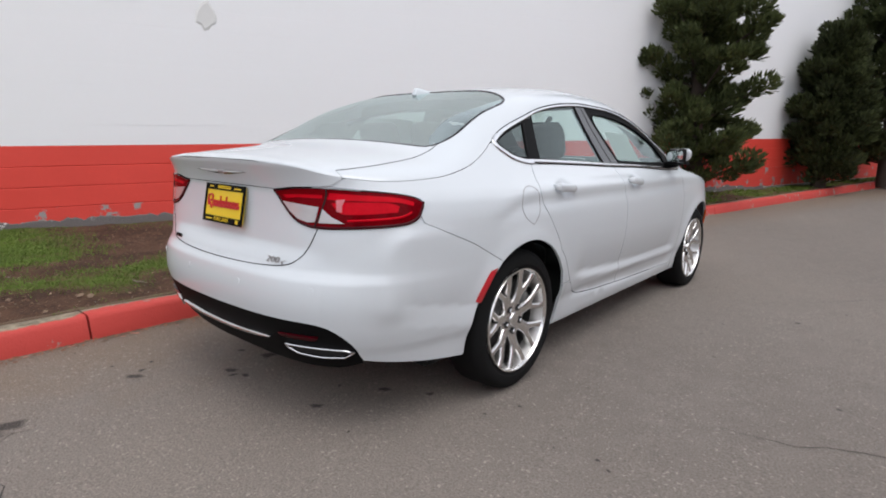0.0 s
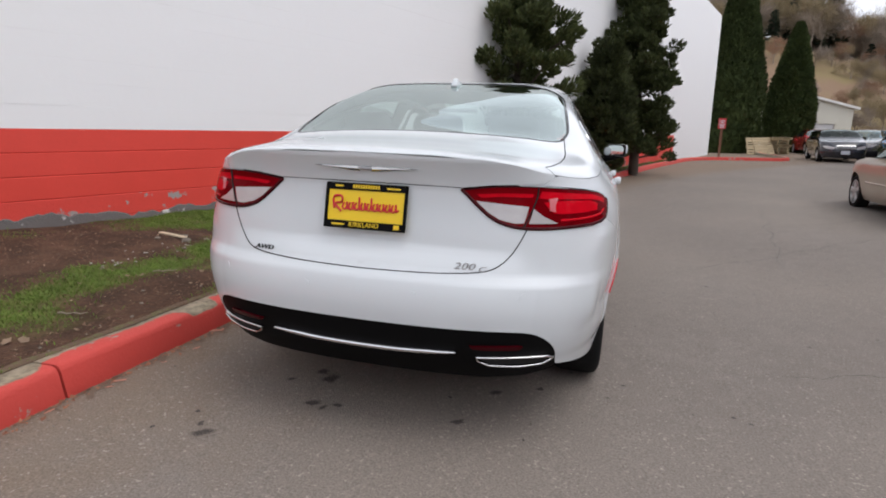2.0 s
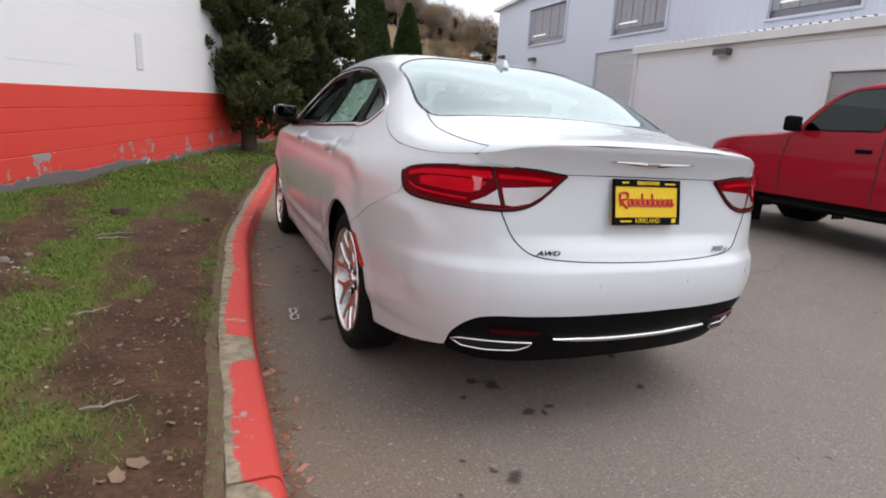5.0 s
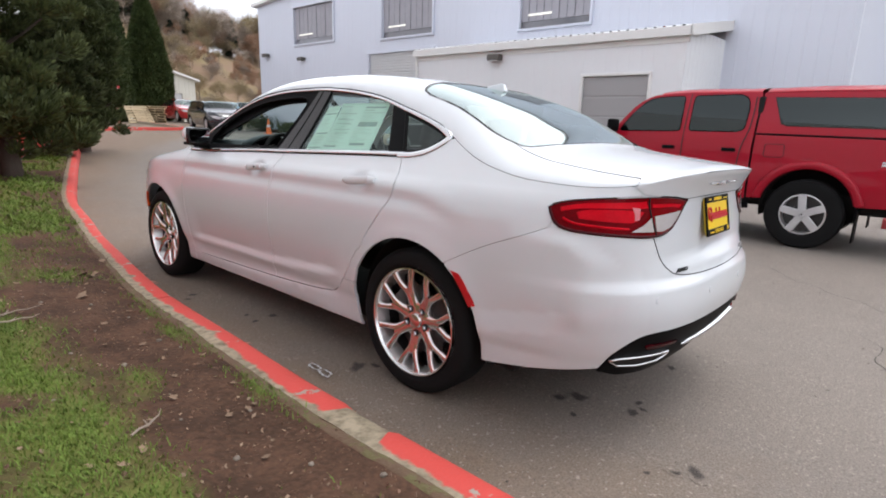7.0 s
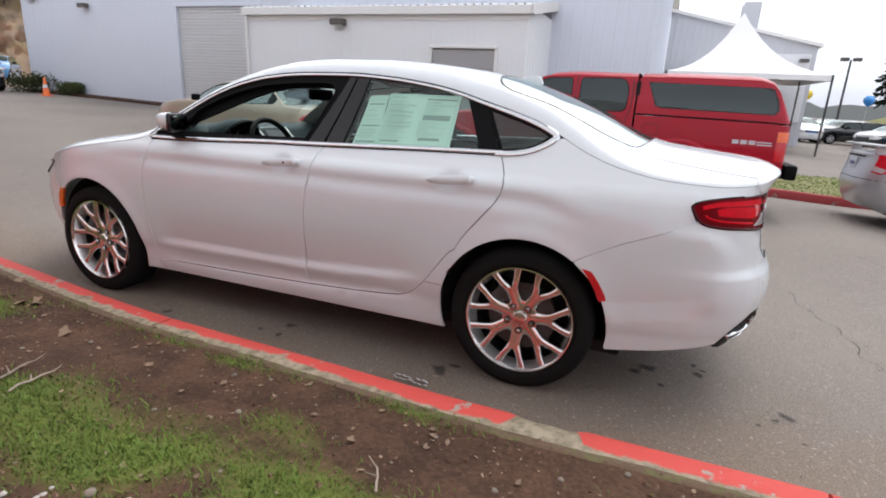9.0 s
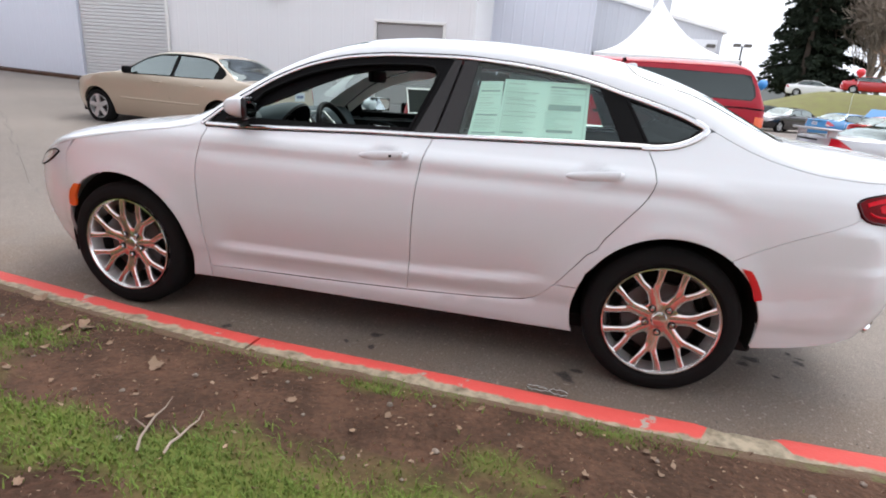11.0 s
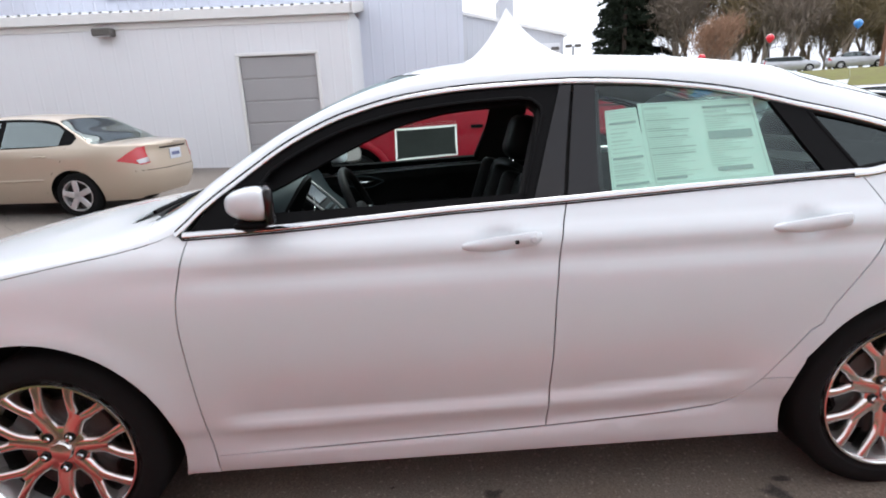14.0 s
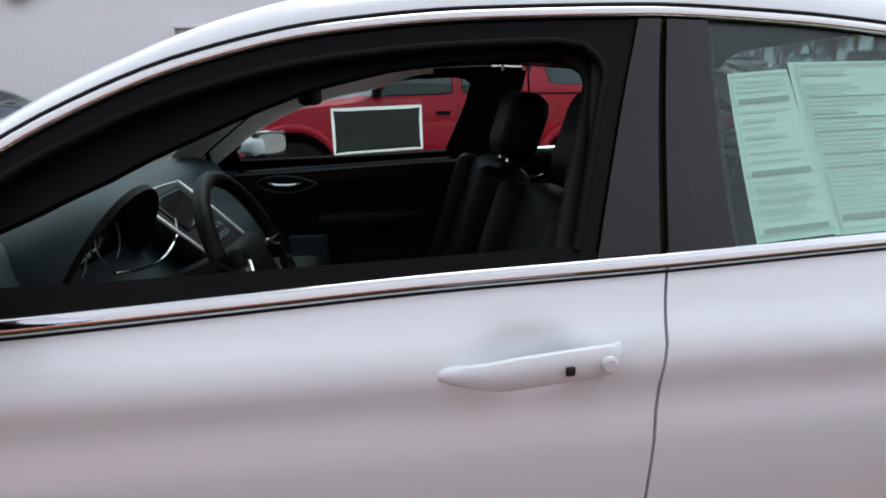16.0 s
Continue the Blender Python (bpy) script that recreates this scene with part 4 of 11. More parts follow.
    def across(self, x, y):
        """The top's own coordinate (scaled by 0.7) of a place seen from above."""
        qs = np.linspace(0, 1, 300)
        xs = self.top(qs, np.full_like(qs, y))[:, 0]
        return math.copysign(float(np.interp(abs(x), xs, qs)), x) * 0.7, y

    def skin_top(self, a, b):
        return self.top(np.asarray(a) / 0.7, b)


def inset(loop, d):
    """A closed outline drawn in by d."""
    p = np.array(loop)
    area = 0.5 * np.sum(p[:, 0] * np.roll(p[:, 1], -1) - np.roll(p[:, 0], -1) * p[:, 1])
    e = np.roll(p, -1, 0) - np.roll(p, 1, 0)
    n = np.stack([-e[:, 1], e[:, 0]], -1) / (np.linalg.norm(e, axis=1, keepdims=True) + 1e-9)
    return [tuple(v) for v in p + n * d * (1 if area > 0 else -1)]


def inside(pts, loop):
    p = np.array(loop)
    q = np.roll(p, -1, 0)
    x, y = pts[:, 0][:, None], pts[:, 1][:, None]
    cross = ((p[:, 1] > y) != (q[:, 1] > y)) & (x < (q[:, 0] - p[:, 0]) * (y - p[:, 1]) / (q[:, 1] - p[:, 1] + 1e-12) + p[:, 0])
    return cross.sum(1) % 2 == 1


def tidy(loop, step):
    """An outline with no two points too close and no long sides."""
    out = []
    for p in straight(list(loop) + [loop[0]], step)[:-1]:
        if not out or math.dist(out[-1], p) > step * 0.15:
            out.append(p)
    if math.dist(out[0], out[-1]) < step * 0.15:
        out.pop()
    return out


def panel(name, loop, skin, material, parent, side=1, step=0.035, gap=0.0022, flange=0.014, lift=0.0, label="", both=False):
    """A panel of the skin within an outline in the skin's own coordinates, with its edge turned in. side -1 mirrors it."""
    loop = tidy(inset(tidy(loop, step), gap), step) if gap else tidy(loop, step)
    p = np.array(loop)
    lo, hi = p.min(0), p.max(0)
    gx, gy = np.meshgrid(np.arange(lo[0] + step / 2, hi[0], step), np.arange(lo[1] + step / 2, hi[1], step))
    grid = np.stack([gx.ravel(), gy.ravel()], -1)
    grid = grid[inside(grid, loop)] if len(grid) else grid
    if len(grid):
        far = np.min(np.linalg.norm(grid[:, None, :] - p[None, :, :], axis=2), axis=1)
        grid = grid[far > step * 0.55]
    vs, _, fs, *_ = delaunay_2d_cdt([Vector(v) for v in loop] + [Vector(v) for v in grid], [], [list(range(len(loop)))], 1, 1e-6)
    ab = np.array([tuple(v) for v in vs])
    e = 0.003
    pos = skin(ab[:, 0], ab[:, 1])
    du = skin(ab[:, 0] + e, ab[:, 1]) - skin(ab[:, 0] - e, ab[:, 1])
    dv = skin(ab[:, 0], ab[:, 1] + e) - skin(ab[:, 0], ab[:, 1] - e)
    nor = np.cross(du, dv)
    nor /= np.linalg.norm(nor, axis=1, keepdims=True) + 1e-12
    mid = np.array([0.0, 1.2, 0.6])
    if np.mean(np.sum(nor * (pos - mid), axis=1)) < 0:
        nor = -nor
    pos = pos + nor * lift
    faces = []
    for f in fs:
        a, b, c = (pos[k] for k in f)
        g = np.cross(b - a, c - a)
        faces.append(tuple(f) if g @ nor[f[0]] > 0 else tuple(f[::-1]))
    verts, normals = list(pos), list(nor)
    if flange:
        count, where = {}, {}
        for f in faces:
            for i, j in zip(f, f[1:] + f[:1]):
                count[(min(i, j), max(i, j))] = count.get((min(i, j), max(i, j)), 0) + 1
                where[(min(i, j), max(i, j))] = (i, j)
        for key, c in count.items():
            if c == 1:
                i, j = where[key]
                out = np.cross(pos[j] - pos[i], nor[i])
                out /= np.linalg.norm(out) + 1e-12
                k = len(verts)
                verts += [pos[i], pos[j], pos[j] - nor[j] * flange, pos[i] - nor[i] * flange]
                normals += [out] * 4
                faces.append((k + 3, k + 2, k + 1, k))
    verts, normals = np.array(verts), np.array(normals)
    if both:
        m_v, m_n, k = verts * [-1, 1, 1], normals * [-1, 1, 1], len(verts)
        verts, normals = np.r_[verts, m_v], np.r_[normals, m_n]
        faces = faces + [tuple(k + i for i in f[::-1]) for f in faces]
    elif side < 0:
        verts, normals = verts * [-1, 1, 1], normals * [-1, 1, 1]
        faces = [f[::-1] for f in faces]
    return mesh_object(name, verts, faces, material, parent, label, normals=normals)


def strip(name, pts, skin, width, material, parent, side=1, lift=0.006, label="", down=True):
    """A moulding of flat section laid on the skin along a line in its coordinates."""
    a = np.array(pts)
    e = 0.004
    pos = skin(a[:, 0], a[:, 1])
    nor = np.cross(skin(a[:, 0] + e, a[:, 1]) - skin(a[:, 0] - e, a[:, 1]), skin(a[:, 0], a[:, 1] + e) - skin(a[:, 0], a[:, 1] - e))
    nor /= np.linalg.norm(nor, axis=1, keepdims=True) + 1e-12
    if np.mean(np.sum(nor * (pos - np.array([0, 1.2, 0.6])), axis=1)) < 0:
        nor = -nor
    tan = np.gradient(pos, axis=0)
    tan /= np.linalg.norm(tan, axis=1, keepdims=True) + 1e-12
    lat = np.cross(nor, tan)
    wd = np.broadcast_to(np.asarray(width, float), (len(a),))[:, None]
    prof = [(-0.5, -0.008), (-0.5, lift * 0.5), (-0.3, lift), (0.3, lift), (0.5, lift * 0.5), (0.5, -0.008)]
    verts = np.concatenate([pos + lat * wd * s + nor * h for s, h in prof])
    n = len(a)
    faces = [(k * n + i, (k + 1) * n + i, (k + 1) * n + i + 1, k * n + i + 1) for k in range(len(prof) - 1) for i in range(n - 1)]
    if side < 0:
        verts = verts * [-1, 1, 1]
    me = mesh_object(name, verts, faces, material, parent, label)
    bm = bmesh.new()
    bm.from_mesh(me.data)
    bmesh.ops.recalc_face_normals(bm, faces=bm.faces[:])
    bm.to_mesh(me.data)
    bm.free()
    return me


def arc(cy, cz, r, a0, a1, n=28):
    return [(cy + r * math.cos(radians(a0 + (a1 - a0) * k / n)), cz + r * math.sin(radians(a0 + (a1 - a0) * k / n))) for k in range(n + 1)]


def wheel(parent, c, side, r=0.338, rim=0.252, width=0.225, spokes=7, rim_mat=None):
    """Tyre, rim barrel, forked spokes, hub with nuts, brake disc."""
    rim_mat = rim_mat or ALLOY
    at = Matrix.Translation(c) @ Matrix.Diagonal((side, 1, 1, 1))
    half = width / 2
    bm = add_lathe(bmesh.new(), [(rim + 0.004, half * 0.86), (rim + 0.02, half * 0.98), (rim + 0.045, half), (r - 0.022, half * 0.93), (r - 0.006, half * 0.80), (r, half * 0.62), (r, 0.0),
                                 (r, -half * 0.62), (r - 0.02, -half * 0.93), (rim + 0.03, -half), (rim, -half * 0.9)], sides=64)
    bmesh.ops.transform(bm, matrix=at, verts=bm.verts[:])
    bmesh.ops.recalc_face_normals(bm, faces=bm.faces[:])
    wheel_part = part("wheel", bm, RUBBER, parent, "black tyre on a bright forked-spoke alloy rim", smooth=True, sharp=35)
    face = half * 0.90
    lip = [(rim + 0.004, half * 0.88), (rim - 0.001, half * 0.965), (rim - 0.007, half * 0.965), (rim - 0.012, half * 0.90), (rim - 0.014, half * 0.84)]
    # the barrel's deep end takes dark steel in place of shade
    for name, prof, m in (("rim", lip, rim_mat), ("barrel", [(rim - 0.0135, half * 0.85), (rim - 0.022, half * 0.60), (rim - 0.029, half * 0.30)], BARREL), ("inner_barrel", [(rim - 0.029, half * 0.30), (rim - 0.036, half * 0.0), (rim - 0.046, -half * 0.45)], STEEL)):
        bm = add_lathe(bmesh.new(), prof, sides=64)
        bmesh.ops.transform(bm, matrix=at, verts=bm.verts[:])
        part(name, bm, m, wheel_part, smooth=True, sharp=50)

    def bar(bm, path, deep=0.045):
        """A rounded bar along (y, z, width, face) rows."""
        p = np.array(path)
        tan = np.gradient(p[:, :2], axis=0)
        tan /= np.linalg.norm(tan, axis=1, keepdims=True)
        rows = []
        for (y, z, w, x), t in zip(p, tan):
            rows.append([bm.verts.new((x + dx, y - t[1] * s * w, z + t[0] * s * w)) for s, dx in ((-0.5, -deep), (-0.5, -0.015), (-0.45, -0.0075), (-0.36, -0.0030), (-0.17, -0.0005), (0.17, -0.0005), (0.36, -0.0030), (0.45, -0.0075), (0.5, -0.015), (0.5, -deep))])
        for r0, r1 in zip(rows, rows[1:]):
            for k in range(9):
                bm.faces.new((r0[k], r0[k + 1], r1[k + 1], r1[k]))
        bm.faces.new(rows[0])
        bm.faces.new(rows[-1][::-1])

    for k in range(spokes):
        a = 2 * math.pi * k / spokes + math.pi / 2 - 0.34
        c, s_ = math.cos(a), math.sin(a)
        put = lambda rr, lat: (rr * c - lat * s_, rr * s_ + lat * c)
        bm = bmesh.new()
        for sgn in (-1, 1):
            rows = spline([(rr, sgn * lat, w, face + h) for rr, lat, w, h in ((0.055, 0.0110, 0.036, -0.031), (0.100, 0.0110, 0.034, -0.026), (0.134, 0.0125, 0.034, -0.020), (0.158, 0.0215, 0.033, -0.014), (0.195, 0.0410, 0.031, -0.008), (rim - 0.010, 0.0600, 0.042, -0.004))], 0.012)
            bar(bm, [(*put(rr, lat), w, h) for rr, lat, w, h in rows])
        bar(bm, [(*put(rr, 0.0), w, face + h) for rr, w, h in ((0.045, 0.070, -0.030), (0.07, 0.062, -0.0285), (0.100, 0.057, -0.0245), (0.136, 0.054, -0.0190), (0.156, 0.042, -0.0150))])
        bmesh.ops.transform(bm, matrix=at, verts=bm.verts[:])
        bmesh.ops.recalc_face_normals(bm, faces=bm.faces[:])
        part("spoke", bm, rim_mat, wheel_part, smooth=True, sharp=50)
    bm = add_lathe(bmesh.new(), [(0.090, face - 0.07), (0.089, face - 0.042), (0.084, face - 0.034), (0.076, face - 0.0315), (0.036, face - 0.031), (0.034, face - 0.024), (0.030, face - 0.020), (0.015, face - 0.018), (0.0005, face - 0.0175)], sides=40)
    bmesh.ops.transform(bm, matrix=at, verts=bm.verts[:])
    part("hub_cap", bm, rim_mat, wheel_part, smooth=True, sharp=35)
    for k in range(5):
        a = 2 * math.pi * k / 5 - math.pi / 2
        hole = at @ Matrix.Translation((0, 0.060 * math.cos(a), 0.060 * math.sin(a)))
        # near-black ring colours in the shaded pocket round the nut
        bm = add_lathe(bmesh.new(), [(0.0165, face - 0.040), (0.0165, face - 0.0255), (0.0125, face - 0.0262), (0.0125, face - 0.030)], sides=14)
        bmesh.ops.transform(bm, matrix=hole, verts=bm.verts[:])
        part("wheel_nut", bm, VOID, wheel_part)
        bm = add_lathe(bmesh.new(), [(0.0105, face - 0.036), (0.0105, face - 0.022), (0.0075, face - 0.017), (0.0005, face - 0.016)], sides=8)
        bmesh.ops.transform(bm, matrix=hole, verts=bm.verts[:])
        part("nut_cap", bm, CHROME, wheel_part)
    bm = add_lathe(bmesh.new(), [(0.05, 0.03), (0.16, 0.03), (0.165, 0.02), (0.16, 0.008), (0.05, 0.008)], sides=40)
    bmesh.ops.transform(bm, matrix=at, verts=bm.verts[:])
    part("brake_disc", bm, STEEL, wheel_part, smooth=True)
    # near-black disc stands in for the shade behind the spokes
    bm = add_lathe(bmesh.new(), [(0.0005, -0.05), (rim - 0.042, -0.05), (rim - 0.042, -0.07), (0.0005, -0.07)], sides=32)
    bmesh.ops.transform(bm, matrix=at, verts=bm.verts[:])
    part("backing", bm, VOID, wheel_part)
    bm = prism(arc(0, 0, 0.175, 8, 62, 10) + arc(0, 0, 0.105, 62, 8, 10), 0.0, 0.055, "x", 0.006)
    bmesh.ops.transform(bm, matrix=at, verts=bm.verts[:])
    bmesh.ops.recalc_face_normals(bm, faces=bm.faces[:])
    part("brake_caliper", bm, STEEL, wheel_part, smooth=True, sharp=40)
    return wheel_part


def wheel_well(parent, cy, cz, r, x_out, side, x_in=0.45):
    """The dark liner inside a wheel arch."""
    bm = bmesh.new()
    rows = []
    for k in range(25):
        a = radians(-14 + 208 * k / 24)
        rows.append([bm.verts.new((side * x, cy + r * math.cos(a), cz + r * math.sin(a))) for x in (x_out, x_in)])
    for a, b in zip(rows, rows[1:]):
        bm.faces.new((a[0], a[1], b[1], b[0]))
    bm.faces.new([row[1] for row in rows])
    bmesh.ops.recalc_face_normals(bm, faces=bm.faces[:])
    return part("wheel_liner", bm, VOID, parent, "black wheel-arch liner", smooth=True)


# ---------------------------------------------------------------- the white saloon
CREASE = knots([(2.4, 0.384), (1.17, 0.402), (0.65, 0.432), (0.35, 0.47)])


def hero_detail(y, z):
    """Pressings of the flank: the ledge over the sill, the bumper's corner, the shoulder line, rolled arch lips."""
    c = CREASE(y)
    up = z - c
    ledge = np.where(up > 0, np.where(up < 0.052, ease(up / 0.052), np.clip(1 - (up - 0.052) / 0.21, 0, 1) ** 1.5), 0.0)
    under = np.where(up < 0, np.clip(-up / 0.06, 0, 1) * np.clip((up + 0.100) / 0.018, 0, 1), 0.0)
    scoop = -(0.021 * ledge + 0.009 * under) * ease((2.24 - y) / 0.16) * ease((y - 0.46) / 0.22)
    c = 0.500 + 0.17 * np.clip(-0.40 - y, -0.1, 0.5)
    valley = np.where(z > c, np.clip((c + 0.26 - z) / 0.26, 0, 1) ** 1.7, np.clip(1 - (c - z) / 0.09, 0, 1))
    scoop = scoop - 0.013 * valley * ease((-0.26 - y) / 0.14) * ease((y + 0.80) / 0.10)
    ridge = -0.70 - 0.10 * ease((0.86 - z) / 0.14)
    away = y - ridge
    away = np.sign(away) * (np.sqrt(away ** 2 + 0.022 ** 2) - 0.022)
    scoop = scoop + 0.012 * np.where(away > 0, np.clip(1 - away / 0.26, 0, 1) ** 1.5, np.clip(1 + away / 0.075, 0, 1) ** 1.3) * ease((0.865 - z) / 0.06) * ease((z - 0.46) / 0.10)
    line = 0.957 - 0.10 * ease((0.1 - y) / 0.55) ** 1.5
    shoulder = 0.0065 * np.where(z < line, ease((z - line + 0.10) / 0.095), ease(1 - (z - line) / 0.05)) * ease((y + 0.42) / 0.5) * ease((2.9 - y) / 0.6)
    shoulder = shoulder - 0.011 * np.exp(-((z - line + 0.062) / 0.036) ** 2) * ease((y + 0.35) / 0.4) * ease((2.7 - y) / 0.8)
    for cy in (1.31, 0.375):
        shoulder = shoulder - 0.020 * np.exp(-(((y - cy) / 0.068) ** 2 + ((z - 0.952) / 0.034) ** 2) ** 1.6)
    lip = 0.0
    for cy, r0 in ((2.735, 0.397), (0.0, 0.390)):
        r = np.hypot(y - cy, z - 0.338)
        lip = lip + 0.012 * np.exp(-((r - r0) / 0.055) ** 2) * ease((z - 0.25) / 0.2)
    return scoop + shoulder + lip


HERO = Shape(
    detail=hero_detail, bow=lambda z: 0.036 * ease((0.77 - z) / 0.08),
    prof=[(0.18, 0.815), (0.235, 0.842), (0.30, 0.852), (0.355, 0.858), (0.40, 0.872), (0.50, 0.889), (0.62, 0.901), (0.75, 0.905), (0.86, 0.899), (0.93, 0.884), (0.965, 0.868),
          (1.00, 0.843), (1.05, 0.807), (1.18, 0.722), (1.30, 0.650), (1.42, 0.585), (1.55, 0.51)],
    y0r=0.35, nr=4.8, rear=[(0.20, -0.83), (0.27, -0.905), (0.30, -0.93), (0.34, -0.96), (0.40, -0.99), (0.47, -1.015), (0.56, -1.028), (0.64, -1.018), (0.685, -0.99), (0.72, -0.983), (0.80, -0.975), (0.90, -0.966),
                            (0.955, -0.964), (0.985, -0.971), (1.03, -0.992), (1.075, -1.015), (1.12, -1.0), (1.3, -0.8)],
    y0f=2.55, nf=2.5, front=[(0.2, 3.55), (0.35, 3.68), (0.55, 3.72), (0.68, 3.70), (0.78, 3.62), (0.9, 3.55), (1.0, 3.45), (1.3, 3.2)],
    edge=[(3.72, 0.67), (3.5, 0.735), (3.2, 0.83), (2.9, 0.90), (2.6, 0.955), (2.38, 0.99), (2.27, 1.022), (2.2, 1.085), (2.06, 1.186), (1.93, 1.270), (1.75, 1.347), (1.55, 1.392), (1.32, 1.411), (1.06, 1.415),
          (0.82, 1.402), (0.57, 1.371), (0.43, 1.342), (0.31, 1.308), (0.14, 1.262), (0.0, 1.216), (-0.09, 1.171), (-0.2, 1.115), (-0.35, 1.062), (-0.55, 1.026), (-0.75, 1.016), (-0.90, 1.030), (-0.97, 1.056), (-1.015, 1.075)],
    crown=[(3.72, 0.680), (3.6, 0.790), (3.4, 0.885), (3.1, 0.955), (2.8, 1.000), (2.55, 1.030), (2.42, 1.064), (2.2, 1.190), (1.9, 1.352), (1.65, 1.454), (1.45, 1.495), (1.2, 1.510), (0.95, 1.510), (0.7, 1.497), (0.45, 1.472),
           (0.27, 1.444), (0.1, 1.399), (-0.1, 1.326), (-0.28, 1.244), (-0.44, 1.171), (-0.55, 1.145), (-0.75, 1.122), (-0.92, 1.103), (-0.99, 1.092), (-1.015, 1.078)], lean=0.78, full=lambda y: ease((y + 0.5) / 0.5) * ease((2.4 - y) / 0.5))
LIP_END = -1.015
saloon = thing("white_saloon", LEVEL, "pearl white four-door saloon parked by the kerb, front side window open", "car")
S = HERO
fl = S.flank


def yz(pts):
    return [S.at_y(*p) for p in pts]


def xz(pts):
    return [S.at_x(*p) for p in pts]


def xy(pts):
    return [S.across(*p) for p in pts]


FA, RA = (2.735, 0.338), (0.0, 0.338)          # arch centres
ARCH_F, ARCH_R = 0.397, 0.390
BELT = [(2.255, 1.012), (2.0, 1.017), (1.68, 1.030), (1.427, 1.041), (1.10, 1.050), (0.88, 1.058), (0.596, 1.068), (0.33, 1.076), (0.246, 1.078), (0.165, 1.080)]
belt = knots(BELT)
SILL_Z, DOOR_Z = 0.218, knots([(2.245, 0.287), (1.168, 0.313), (0.75, 0.335), (0.617, 0.349)])
F_DOOR = [(2.225, 1.008), (2.237, 0.95), (2.259, 0.86), (2.268, 0.76), (2.262, 0.62), (2.252, 0.45), (2.243, 0.287)]
M_DOOR = [(1.091, 1.049), (1.124, 0.94), (1.145, 0.765), (1.154, 0.565), (1.168, 0.313)]
R_DOOR = [(0.165, 1.078), (0.128, 1.0), (0.118, 0.95), (0.143, 0.88), (0.213, 0.79), (0.349, 0.615), (0.476, 0.449), (0.556, 0.373), (0.617, 0.349)]


def edge_run(y0, y1, n=24, drop=0.0):
    return [(y0 + (y1 - y0) * k / n, float(S.edge(y0 + (y1 - y0) * k / n)) - drop) for k in range(n + 1)]


def belt_run(y0, y1, n=14, off=0.0):
    return [(y0 + (y1 - y0) * k / n, float(belt(y0 + (y1 - y0) * k / n)) + off) for k in range(n + 1)]


def sill_run(y0, y1, n=14):
    return [(y0 + (y1 - y0) * k / n, float(DOOR_Z(y0 + (y1 - y0) * k / n))) for k in range(n + 1)]


def clip_loop(loop, keep):
    """The part of an outline where keep is positive."""
    out = []
    for p, q in zip(loop, loop[1:] + loop[:1]):
        a, b = keep(p), keep(q)
        if a >= 0:
            out.append(p)
        if a * b < 0:
            f = a / (a - b)
            out.append((p[0] + (q[0] - p[0]) * f, p[1] + (q[1] - p[1]) * f))
    return out


# outline of the tail lamp seen from behind (x, z) up to the corner, then from the side (y, z)
tl_a = spline(xz([(0.345, 0.965), (0.45, 0.981), (0.58, 0.987), (0.70, 0.981)]) + yz([(-0.76, 0.972), (-0.68, 0.957), (-0.648, 0.938)]), 0.02)
tl_b = spline(yz([(-0.648, 0.938), (-0.668, 0.895), (-0.72, 0.862)]) + xz([(0.71, 0.848), (0.62, 0.842), (0.53, 0.845), (0.46, 0.868), (0.40, 0.915), (0.345, 0.965)]), 0.02)
TAIL = tl_a + tl_b[1:-1]
u_split_top, u_split_bot = S.at_x(0.600, 0.987)[0], S.at_x(0.560, 0.843)[0]
LID_SIDE = spline(xz([(0.575, 0.842), (0.535, 0.760), (0.490, 0.712), (0.430, 0.690), (0.30, 0.678), (0.15, 0.673), (0.0, 0.671)]), 0.02)

